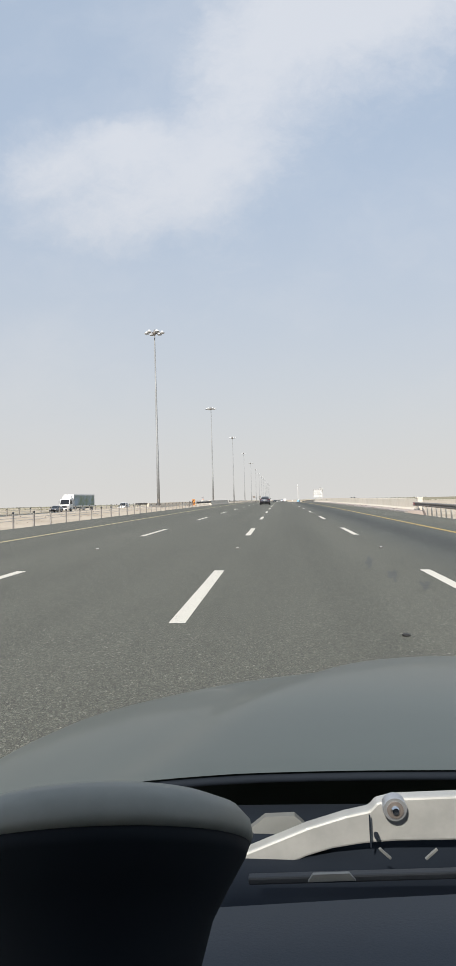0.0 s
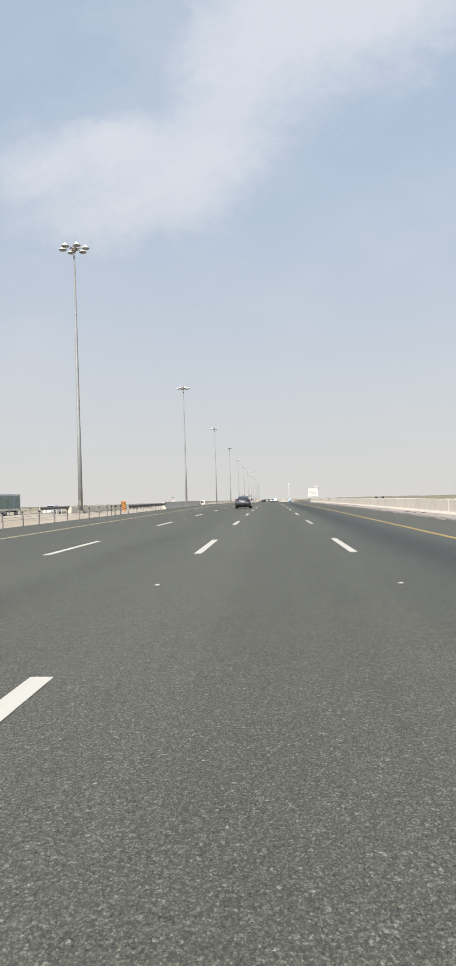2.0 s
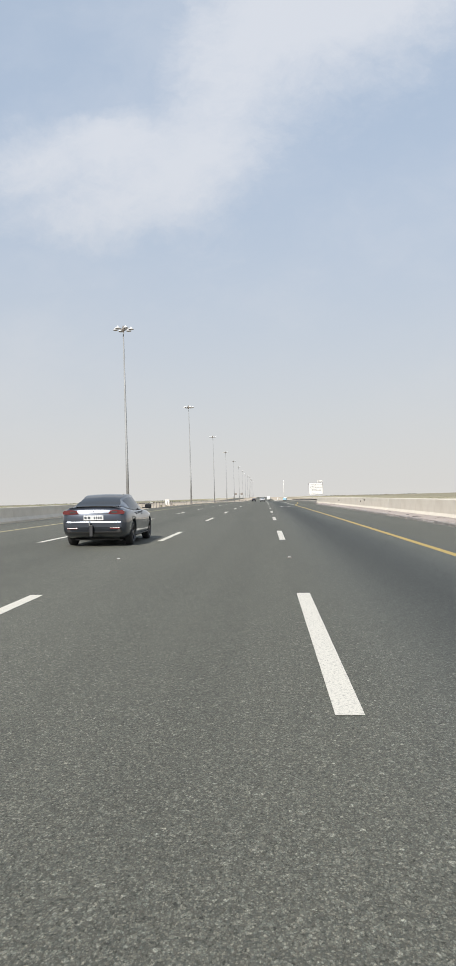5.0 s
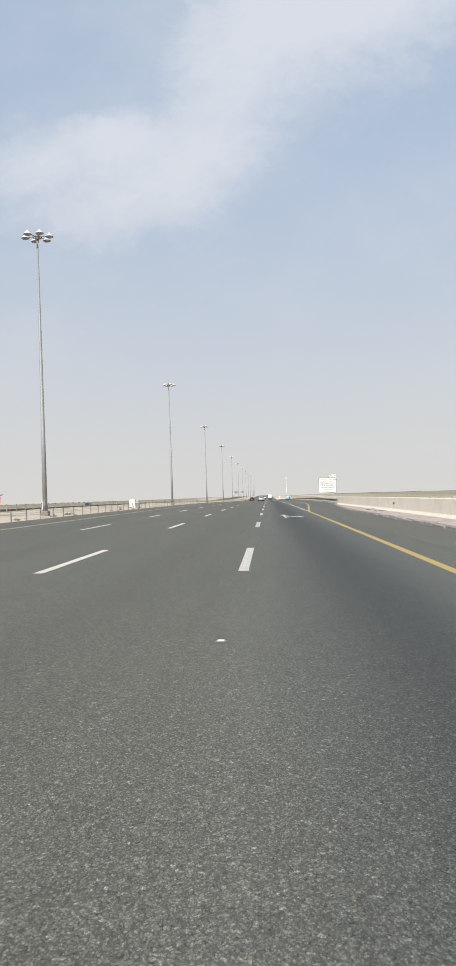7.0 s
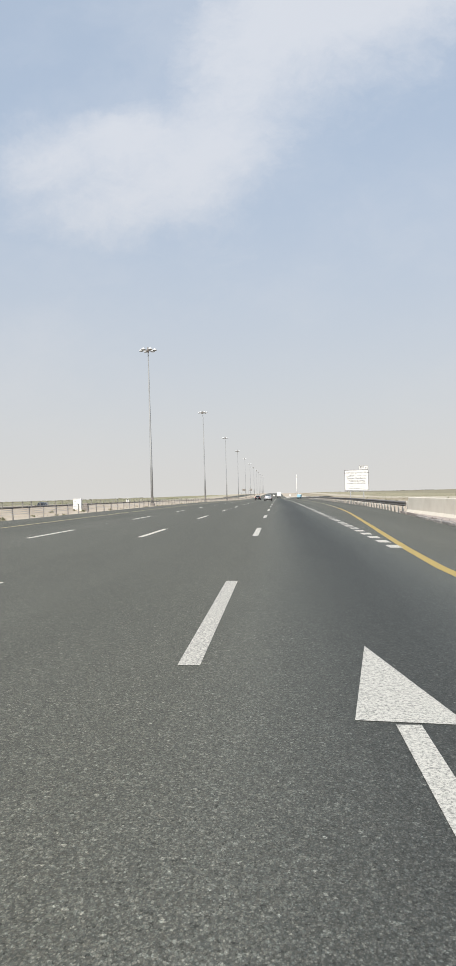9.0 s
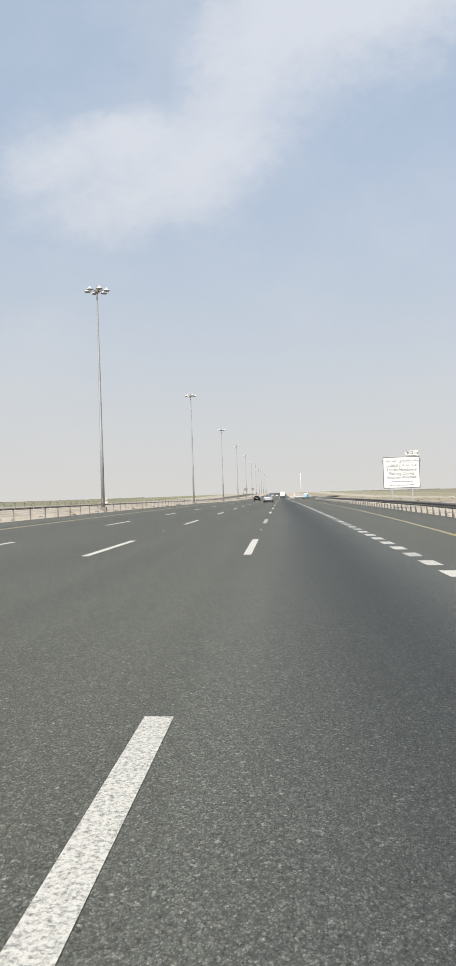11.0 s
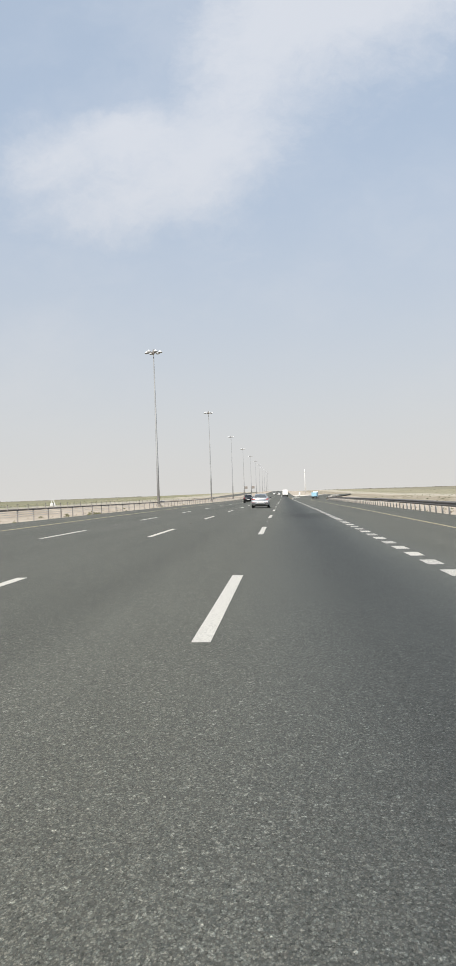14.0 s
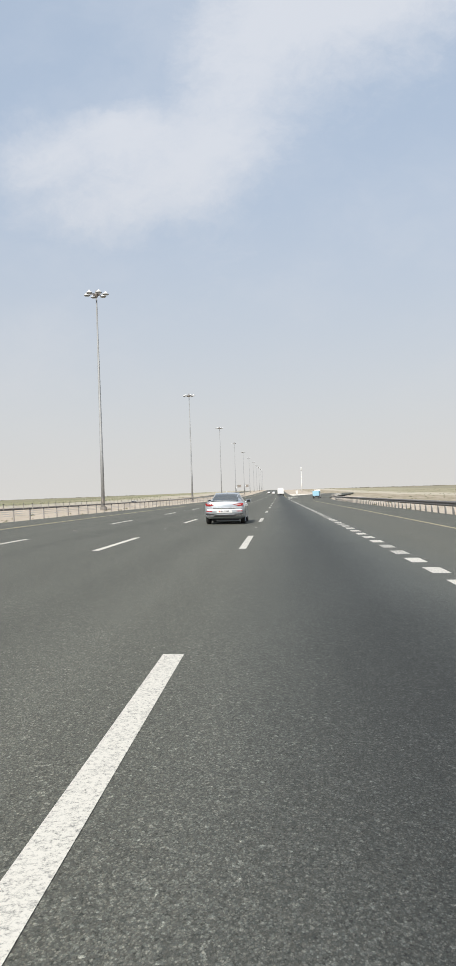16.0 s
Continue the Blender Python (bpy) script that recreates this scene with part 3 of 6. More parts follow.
island = ribbon("gore_island", spans(628, 730, 6), lambda y: 10.35, lambda y: max(10.5, smooth_between(y, ((625, 10.2), (780, 36.0))) - 0.2), 0.14, CONCRETE, thick=0.5)
tagged(island, "pale paved island in the slip road's nose", "traffic island", kind="structure")

# -- road markings --
DASH, PERIOD, FIRST = 5.535, 17.377, 7.675
LANES = (-3.67, 0.0, 3.67)
CROSS = math.degrees(math.atan(FALL))


def marking(name, verts, faces, mat, label):
    ob = mesh_object(name, verts, faces, mat)
    return tagged(ob, label, "road marking", kind="structure")


def strip_mesh(name, width, length, pieces=4, thick=0.0, mat=None):
    me = bpy.data.meshes.new(name)
    v, f = [], []
    for i in range(pieces + 1):
        y = length * i / pieces
        v += [(-width / 2, y, thick), (width / 2, y, thick)]
    for i in range(pieces):
        k = 2 * i
        f.append((k, k + 1, k + 3, k + 2))
    me.from_pydata(v, [], f)
    me.update()
    me.materials.append(mat or WHITE_PAINT)
    return me


def build_markings():
    dash = strip_mesh("lane_dash", 0.18, DASH)
    rubbed = strip_mesh("lane_dash", 0.18, DASH, mat=RUBBED_WHITE)
    dots = strip_mesh("dotted_dash", 0.30, 0.95, 1, mat=RUBBED_WHITE)
    stud_bm = bmesh.new()
    box(stud_bm, 0.10, 0.085, 0.012, (0, 0, 0.006), 0.004)
    body_faces = len(stud_bm.faces)
    box(stud_bm, 0.062, 0.050, 0.018, (0, 0, 0.010), 0.004)
    stud_bm.faces.ensure_lookup_table()
    for face in stud_bm.faces[body_faces:]:
        face.material_index = 1
    stud_me = bpy.data.meshes.new("road_stud")
    stud_bm.to_mesh(stud_me)
    stud_bm.free()
    stud_me.materials.append(DULL_STEEL)
    stud_me.materials.append(SIGN_WHITE)
    for lane in LANES:
        line = empty("lane_line", pose(lane, 0, 0), "worn white dashed lane line", "lane line", "dashed lane lines", "structure")
        studs = empty("road_stud_row", pose(lane, 0, 0), "small white raised road studs between lane dashes", "road studs", "rows of road studs", "structure")
        n = 0
        while FIRST + n * PERIOD < 1300:
            y = FIRST + (n - 1) * PERIOD + (0.45 if lane > 2 and n == 19 else 0.0)
            o = new("lane_dash", rubbed if lane > 2 and y > 60 else dash)
            o.matrix_basis = pose(0, y, surface(lane, y) + 0.004, math.degrees(math.atan(slope(y + DASH / 2))), CROSS)
            o.parent = line
            n += 1
        for n in range(16):
            y = 18.85 + 2 * PERIOD * n
            s = new("road_stud", stud_me)
            s.matrix_basis = pose(0.0, y, surface(lane, y) + 0.001, 0, CROSS)
            s.parent = studs
    for lane in (-44.9, -41.2, -37.5, -33.8):
        line = empty("opposite_lane_line", pose(lane, 0, 0), "white dashed lane line of the opposite carriageway", "lane line", "dashed lane lines", "structure")
        y = -20.0
        while y < 620:
            o = new("lane_dash", dash)
            o.matrix_basis = pose(0, y, surface(lane, y) + 0.005, math.degrees(math.atan(slope(y + DASH / 2))))
            o.parent = line
            y += PERIOD
    dotted = empty("dotted_line", pose(7.21, 0, 0), "white dotted line beside the slip lane", "lane line", kind="structure")
    y = 210.8
    while y < 512:
        o = new("dotted_dash", dots)
        o.matrix_basis = pose(0, y, surface(7.21, y) + 0.004, math.degrees(math.atan(slope(y))), CROSS)
        o.parent = dotted
        y += 1.872
    for name, ys, at, half, mat, label in (
            ("edge_line_left", spans(-120, 196, 6), lambda y: -7.55, 0.085, PALE_YELLOW, "worn yellow edge line"),
            ("edge_line_left", spans(196, 900, 6), lambda y: -7.55, 0.085, PALE_YELLOW, "faded yellow edge line"),
            ("edge_line_right", spans(-120, 258, 4), right_line, 0.095, YELLOW_PAINT, "worn yellow edge line bending into the slip lane"),
            ("edge_line_right", spans(258, 700, 4), right_line, 0.085, PALE_YELLOW, "faded yellow edge line of the slip lane"),
            ("edge_line_far", spans(548, 1200, 8), lambda y: 7.3, 0.09, YELLOW_PAINT, "yellow edge line of the motorway"),
            ("opposite_edge_line", spans(-120, 900, 8), lambda y: -30.3, 0.09, YELLOW_PAINT, "yellow edge line of the opposite carriageway"),
            ("opposite_outer_line", spans(-120, 900, 8), lambda y: -48.8, 0.09, YELLOW_PAINT, "yellow outer edge line of the opposite carriageway"),
            ("gore_line", spans(512, 640, 8), lambda y: 7.15 + max(0, y - 530) * 0.06, 0.12, WHITE_PAINT, "solid white line at the slip road's nose")):
        ob = ribbon(name, ys, lambda y, at=at, h=half: at(y) - h, lambda y, at=at, h=half: at(y) + h, 0.004, mat)
        tagged(ob, label, "road marking", kind="structure")
    for i in range(7):
        y = 546 + i * 8.0
        w = 0.7 + i * 0.75
        ob = marking("gore_stripe", [(x, y + d, surface(x, y + d) + 0.005) for x, d in ((7.4 + i * 0.1, 0), (7.4 + i * 0.1 + w, 4), (7.4 + i * 0.1 + w, 7.0), (7.4 + i * 0.1, 3.0))],
                     [(0, 1, 2, 3)], WHITE_PAINT, "white slanted stripe in the slip road's nose")
        ob["group"] = "gore stripes"
    for bend in (((84, 8.05), (107, 7.6), (133, 7.22)), ((146, 8.75), (160, 8.35), (190, 7.8), (206, 7.65)), ((181, 7.5), (196, 8.2), (212, 8.9))):
        ob = ribbon("tyre_mark", spans(bend[0][0], bend[-1][0], 3), lambda y: smooth_between(y, bend) - 0.10, lambda y: smooth_between(y, bend) + 0.10, 0.003, TYRE_MARK)
        tagged(ob, "long faint dark tyre mark on the shoulder", "tyre mark", "tyre marks on the shoulder", "structure")
    # the arrow that points ahead and to the right
    y0, z0 = 192.75, 0.0045
    shapes = (((5.075, 0), (5.22, 0), (5.19, 4.62), (5.045, 4.62)),
              ((4.82, 4.70), (5.46, 4.62), (5.12, 6.8)),
              ((5.225, 1.2), (5.92, 1.85), (5.92, 2.75), (5.225, 2.12)),
              ((5.92, 0.72), (6.26, 2.45), (5.92, 3.72)))
    verts, faces = [], []
    for s in shapes:
        faces.append(tuple(range(len(verts), len(verts) + len(s))))
        verts += [(x, y0 + y, surface(x, y0 + y) + z0) for x, y in s]
    marking("road_arrow", verts, faces, WORN_WHITE, "worn white arrow pointing ahead and right")


build_markings()


# -- the raised verge and parapets --
def build_verge():
    top = ribbon("verge_paving", spans(58, 242, 4), lambda y: right_edge(y) + 0.22, lambda y: 12.45, 0.10, PAVER, thick=0.4)
    tagged(top, "dusty pinkish paved verge beside the parapet", "pavement", kind="structure")
    kerb = empty("kerb", pose(0, 0, 0), "low worn concrete kerb stones", "kerb", kind="structure")
    bm = bmesh.new()
    box(bm, 0.24, 1.96, 0.34, (0, 0, 0), 0.02)
    first = part("kerb_stone", bm, KERB, kerb)
    first.matrix_basis = along(10.6, 57.0, -0.06)
    random.seed(5)
    for i in range(1, 88):
        y = 57.0 + 2.0 * i
        sunk = 0.05 if random.random() < 0.22 else 0.0
        turned = -math.degrees(math.atan((right_edge(y + 1) - right_edge(y - 1)) / 2))
        m = along(right_edge(y) + 0.1 + random.uniform(-0.035, 0.03), y, -0.065 - sunk + random.uniform(-0.015, 0.015))
        again(first, m @ pose(0, 0, 0, random.uniform(-0.5, 0.5), random.uniform(-5, 5), turned + random.uniform(-0.7, 0.7)), kerb)
    verts, faces = [], []
    for i in range(2400):
        y = random.uniform(57, 230)
        x = right_edge(y) - 0.04 + random.gauss(0, 0.09) if random.random() < 0.65 else random.uniform(10.7 + right_edge(y) - 10.5, 12.3)
        if noise.noise(Vector((y * 0.25, 0, 7.0))) < -0.15:
            continue
        up = 0.0 if x < right_edge(y) else 0.10
        s = random.uniform(0.010, 0.034)
        z = surface(x, y) + up
        n = len(verts)
        c = [(s * random.uniform(0.6, 1.4) * ex, s * random.uniform(0.6, 1.6) * ey, s * random.uniform(0.3, 0.8) * ez) for ex, ey, ez in ((1, 0, 0), (-1, 0, 0), (0, 1, 0), (0, -1, 0), (0, 0, 1), (0, 0, -1))]
        verts += [(x + a, y + b, z + d + s * 0.2) for a, b, d in c]
        for a, b in ((0, 2), (2, 1), (1, 3), (3, 0)):
            faces += [(n + a, n + b, n + 4), (n + b, n + a, n + 5)]
    ob = mesh_object("rubble", verts, faces, KERB)
    tagged(ob, "crumbled concrete bits along the kerb", "rubble", kind="stuff")


def parapet(name, x, y0, y1, height, label, step=5.0, face=1, thick=0.30, smears=False):
    """A concrete parapet of cast panels with a sloping foot towards the road (face: -1 or 1)."""
    wall = empty(name, pose(0, 0, 0), label, "parapet wall", kind="structure")
    n = round((y1 - y0) / step)
    length = (y1 - y0) / n
    prof = [(0.20, -0.15), (0.20, 0.06), (0.05, 0.26), (0.0, height - 0.03), (-0.03, height), (-thick + 0.03, height), (-thick, height - 0.03), (-thick, -0.15)]
    verts, faces = [], []
    k = len(prof)
    for yy in (-length / 2 + 0.004, -length / 2 + 0.016, length / 2 - 0.016, length / 2 - 0.004):
        inset = 0.006 if abs(yy) > length / 2 - 0.01 else 0.0
        for px, pz in prof:
            verts.append((face * (px - (inset if px > -0.1 else -inset)), yy, pz - (inset if pz > height - 0.1 else 0)))
    for s in range(3):
        for i in range(k):
            j = (i + 1) % k
            q = (s * k + i, s * k + j, (s + 1) * k + j, (s + 1) * k + i)
            faces.append(q if face > 0 else q[::-1])
    faces.append(tuple(range(k))[::-1] if face > 0 else tuple(range(k)))
    faces.append(tuple(range(3 * k, 4 * k)) if face > 0 else tuple(range(3 * k, 4 * k))[::-1])
    first = mesh_object("wall_panel", verts, faces, CONCRETE, wall)
    for i in range(n):
        y = y0 + (i + 0.5) * length
        m = along(x, y, 0.0)
        if i == 0:
            first.matrix_basis = m
        else:
            again(first, m, wall)
    if smears:
        random.seed(41)
        for i in range(1, n):
            if not 3 < i < 13 and i % 4:
                continue
            bm = bmesh.new()
            drift, rows = 0.0, []
            for z, px in ((height - 0.02, 0.004), (height * 0.75, 0.015), (0.5, 0.03), (0.28, 0.052), (0.12, 0.16)):
                w = random.uniform(0.02, 0.055)
                drift += random.uniform(-0.02, 0.02)
                rows.append([bm.verts.new((face * (px + d), drift + e, z)) for d, e in ((0.0, -w), (0.012, -w * 0.6), (0.012, w * 0.6), (0.0, w))])
            for a, b in zip(rows, rows[1:]):
                for k in range(3):
                    bm.faces.new((a[k], a[k + 1], b[k + 1], b[k]))
            part("mortar_joint", bm, PALE_MORTAR, wall).matrix_basis = along(x, y0 + i * length)
    return wall


build_verge()
parapet("parapet_right", 12.45, 62.0, 239.0, 1.0, "long pale concrete parapet of cast panels", face=-1, smears=True)
_bm = box(bmesh.new(), 0.42, 0.9, 1.35, (0, 0, 0.48), 0.03)
_bm = box(_bm, 0.48, 0.96, 0.08, (0, 0, 1.17), 0.02)
_me = bpy.data.meshes.new("parapet_end")
_bm.to_mesh(_me)
_bm.free()
_me.materials.append(CONCRETE)
_end = new("parapet_end", _me)
_end.matrix_basis = on_road(12.6, 61.4, -0.07)
tagged(_end, "pale concrete end block of the parapet", "parapet end", kind="structure")
parapet("parapet_left", -11.6, 134.3, 180.5, 0.85, "pale concrete bridge parapet beside the median", face=1)
parapet("parapet_opposite", -22.6, 130.0, 200.0, 0.66, "pale concrete parapet of the opposite bridge", face=-1)


# -- steel guard rails --
def guard_rail(xat, y0, y1, label, side=1, step=2.0, lift=0.0):
    """A W-beam rail on steel posts; side: 1 when its face looks to the left."""
    rail = empty("guard_rail", pose(0, 0, 0), label, "guard rail")
    bm = bmesh.new()
    prof = [(0.0, -0.155), (0.03, -0.14), (0.082, -0.10), (0.082, -0.055), (0.02, -0.015), (0.02, 0.015), (0.082, 0.055), (0.082, 0.10), (0.03, 0.14), (0.0, 0.155)]
    ys = spans(y0, y1, 2.0)
    rows = []
    for y in ys:
        rows.append([bm.verts.new((xat(y) - side * (px + 0.12), y, surface(xat(y), y) + lift + 0.58 + pz)) for px, pz in prof] +
                    [bm.verts.new((xat(y) - side * (px + 0.116), y, surface(xat(y), y) + lift + 0.58 + pz * 0.97)) for px, pz in prof[::-1]])
    for a, b in zip(rows, rows[1:]):
        for i in range(len(a)):
            j = (i + 1) % len(a)
            bm.faces.new((a[i], a[j], b[j], b[i]))
    bm.faces.new(rows[0][::-1]), bm.faces.new(rows[-1])
    part("rail_beam", bm, RAIL_STEEL, rail)
    post = block = None
    y = y0 + 0.3
    while y < y1:
        m = on_road(xat(y), y, lift)
        if post is None:
            bm = bmesh.new()
            box(bm, 0.012, 0.15, 1.1, (0, 0, 0.19))
            box(bm, 0.08, 0.010, 1.1, (0.04, -0.075, 0.19))
            box(bm, 0.08, 0.010, 1.1, (0.04, 0.075, 0.19))
            post = part("post", bm, PALE_STEEL, rail)
            post.matrix_basis = m
            bm = bmesh.new()
            box(bm, 0.11, 0.12, 0.30, (-side * 0.062, 0, 0.58), 0.01)
            block = part("spacer_block", bm, PALE_STEEL, rail)
            block.matrix_basis = m
        else:
            again(post, m, rail)
            again(block, m, rail)
        y += step
    return rail


def cable_barrier(x, y0, y1, label, step=2.95, height=0.80, lift=-0.13):
    """Wire ropes strung through slim steel posts with dark caps."""
    fence = empty("cable_barrier", pose(0, 0, 0), label, "cable barrier")
    bm = bmesh.new()
    box(bm, 0.07, 0.11, height + 0.5, (0, 0, height / 2 - 0.25), 0.012)
    post = part("post", bm, POST_STEEL, fence)
    bm = bmesh.new()
    box(bm, 0.085, 0.125, 0.10, (0, 0, height + 0.0), 0.015)
    cap = part("post_cap", bm, DARK_METAL, fence, "dark post cap")
    random.seed(int(abs(x) * 10 + y0 + 500))
    y = y0
    first = True
    while y < y1:
        m = on_road(x + random.uniform(-0.03, 0.03), y, lift) @ pose(0, 0, 0, random.uniform(-1.5, 1.5), random.uniform(-1.5, 1.5), 0)
        if first:
            post.matrix_basis = m
            cap.matrix_basis = m
            first = False
        else:
            again(post, m, fence)
            again(cap, m, fence)
        y += step
    for z in (0.42, 0.55, 0.68):
        bm = bmesh.new()
        tube(bm, [(x + 0.04, yy, surface(x, yy) + lift + z, 0.011) for yy in spans(y0, y1, 8.0)], 5)
        part("wire_rope", bm, STEEL, fence, smooth=True)
    return fence


_rail = guard_rail(lambda y: smooth_between(y, ((25, 10.75), (62, 12.3))), -40.0, 61.6, "galvanised guard rail ending at the parapet", 1)
part("reflector", box(bmesh.new(), 0.03, 0.16, 0.22, (12.02, 60.6, surface(12.0, 60.6) + 0.62), 0.01), SIGN_RED, _rail, "red reflector plate")
guard_rail(lambda y: smooth_between(y, RAIL_LINE), 239.6, 620.0, "long galvanised guard rail on close-set posts", 1)
guard_rail(lambda y: -11.6, 110.2, 134.0, "galvanised guard rail leading to the bridge parapet", -1)
guard_rail(lambda y: -11.6, 180.9, 186.0, "short galvanised guard rail after the bridge parapet", -1)
guard_rail(lambda y: -22.6, 118.4, 129.6, "short dark guard rail before the opposite parapet", -1)
guard_rail(lambda y: -26.4, 203.0, 600.0, "long dark guard rail beside the opposite carriageway", -1, step=4.0, lift=-0.22)
_fence = cable_barrier(-11.75, -18.57, 108.6, "wire rope barrier on slim rusty posts in sand")
for _y in (104.15, 105.9, 107.85):
    _z = surface(-11.75, _y)
    _bm = tube(bmesh.new(), [(-11.75, _y - 0.02, _z + 0.72, 0.085), (-11.75, _y + 0.02, _z + 0.72, 0.085)], 16)
    _bm = tube(_bm, [(-11.75, _y, _z - 0.4, 0.022), (-11.75, _y, _z + 0.70, 0.022)], 6)
    part("delineator", _bm, DARK_METAL, _fence, "dark round delineator on a slim stake")
cable_barrier(-11.75, 189.75, 700.0, "long wire rope barrier on slim rusty posts in sand")
cable_barrier(-21.6, -20.0, 116.0, "far wire rope barrier before the opposite carriageway")
cable_barrier(-23.2, 212.0, 700.0, "long far wire rope barrier before the opposite carriageway", lift=0.20)


# -- high-mast lamps --
def build_masts():
    mast = empty("high_mast_lamp", pose(0, 0, 0), "tall tapered steel mast with six white lamps on arms", "street lamp", "masts along the median")
    bm = bmesh.new()
    box(bm, 0.82, 0.82, 1.35, (0, 0, 0.20), 0.05)
    part("base_block", bm, BASE_BLOCK, mast, "dusty stained concrete base block")
    bm = bmesh.new()
    tube(bm, [(0, 0, 0.875, 0.36), (0, 0, 0.915, 0.36)], 16)
    for i in range(8):
        a = i * math.tau / 8
        tube(bm, [(0.31 * math.cos(a), 0.31 * math.sin(a), 0.915, 0.025), (0.31 * math.cos(a), 0.31 * math.sin(a), 1.0, 0.025)], 6)
        m = pose(0, 0, 0, 0, 0, 45 * i)
        prism(bm, [(0.22, 0.915), (0.345, 0.915), (0.225, 1.12)], 0.014, m)
    part("base_flange", bm, DULL_STEEL, mast)
    bm = bmesh.new()
    tube(bm, [(0, 0, 0.915, 0.255), (0, 0, 10.2, 0.212), (0, 0, 10.22, 0.202), (0, 0, 20.2, 0.154), (0, 0, 20.22, 0.144), (0, 0, 30.26, 0.095)], 16)
    part("pole", bm, MAST_STEEL, mast, smooth=True)
    bm = bmesh.new()
    box(bm, 0.22, 0.05, 0.6, (0.0, -0.245, 1.75), 0.01)
    part("access_door", bm, DULL_STEEL, mast)
    # hub with a short finial, a small ring and six arms
    bm = bmesh.new()
    tube(bm, [(0, 0, 29.91, 0.16), (0, 0, 30.26, 0.26), (0, 0, 30.48, 0.26), (0, 0, 30.56, 0.16), (0, 0, 30.81, 0.13), (0, 0, 30.96, 0.03)], 12)
    n = 18
    for k in range(n):
        a, b = k * math.tau / n, (k + 1) * math.tau / n
        tube(bm, [(0.46 * math.cos(a), 0.46 * math.sin(a), 30.26, 0.045), (0.46 * math.cos(b), 0.46 * math.sin(b), 30.26, 0.045)], 6)
    part("head_frame", bm, DULL_STEEL, mast)
    lamp = glass = arm = None
    for k in range(6):
        m = pose(0, 0, 0, 0, 0, 60 * k - 2)
        if lamp is None:
            bm = bmesh.new()
            tube(bm, [(0.12, 0, 30.32, 0.05), (0.62, 0, 30.36, 0.045), (1.05, 0, 30.39, 0.04)], 8)
            arm = part("lamp_arm", bm, DULL_STEEL, mast, smooth=True)
            bm = bmesh.new()
            tube(bm, [(1.32, 0, 30.26, 0.45), (1.32, 0, 30.30, 0.445), (1.32, 0, 30.39, 0.37), (1.32, 0, 30.52, 0.23), (1.32, 0, 30.61, 0.14), (1.32, 0, 30.72, 0.07)], 16)
            lamp = part("lamp_shade", bm, LAMP_SHELL, mast, "white bell-shaped lamp shade", smooth=True)
            bm = bmesh.new()
            tube(bm, [(1.32, 0, 30.14, 0.16), (1.32, 0, 30.18, 0.33), (1.32, 0, 30.26, 0.42)], 14)
            glass = part("lamp_lens", bm, LAMP_GLASS, mast, smooth=True)
            for o in (arm, lamp, glass):
                o.matrix_basis = m
        else:
            for o in (arm, lamp, glass):
                again(o, m, mast)
    spots = [18.1, 123.14, 228.26, 332.76, 437.14, 542.66, 650.0] + [650.0 + i * MAST_STEP for i in range(1, 9)]
    mast.matrix_basis = on_road(MAST_X, spots[0], -0.69)
    for y in spots[1:]:
        copy_thing(mast, on_road(MAST_X + (0.22 if y < 200 else 0.0), y, -0.69))


MAST_X, MAST_STEP = -19.59, 105.2
build_masts()


# -- shaped bodies --
def lathe_x(bm, profile, sides=28):
    """Turns a profile of (x, radius) round the x axis."""
    prev = None
    for x, r in profile:
        ring = [bm.verts.new((x, r * math.cos(k * math.tau / sides), r * math.sin(k * math.tau / sides))) for k in range(sides)]
        if prev:
            for k in range(sides):
                bm.faces.new((prev[k], prev[(k + 1) % sides], ring[(k + 1) % sides], ring[k]))
        prev = ring
    return bm


def car_paint(name, colour, rough=0.28, metal=0.6):
    return material(name, colour, rough, metal, other=tuple(c * 0.9 for c in colour), scale=2.0, coat=1.0, grain=0.04, bump_scale=300)


CAR_GLASS = material("tinted_car_glass", (0.012, 0.014, 0.017), 0.05, other=(0.016, 0.018, 0.02), sheen=0.6)
CLEAR_GLASS = material("car_window_glass", (0.07, 0.08, 0.085), 0.04, other=(0.05, 0.06, 0.065), sheen=0.7)
RED_LENS = material("red_lamp_lens", (0.34, 0.012, 0.016), 0.18, other=(0.26, 0.01, 0.012), coat=0.8)
PALE_LENS = material("pale_lamp_lens", (0.60, 0.50, 0.48), 0.2, coat=0.6)
CHROME = material("chrome_trim", (0.72, 0.73, 0.74), 0.15, 1.0, other=(0.66, 0.67, 0.68))
RIM_GREY = material("dark_alloy", (0.10, 0.10, 0.105), 0.35, 0.8)
RIM_SILVER = material("bright_alloy", (0.55, 0.56, 0.57), 0.3, 0.85, other=(0.48, 0.49, 0.50))
PLATE_WHITE = material("plate_white", (0.72, 0.73, 0.73), 0.45)
PLATE_INK = material("plate_ink", (0.06, 0.065, 0.075), 0.5)
PLATE_RED = material("plate_red", (0.50, 0.09, 0.07), 0.5)
DARK_PAINT = car_paint("dark_blue_grey_paint", (0.060, 0.070, 0.092), rough=0.3)
SILVER_PAINT = car_paint("silver_paint", (0.43, 0.465, 0.50), rough=0.3, metal=0.4)
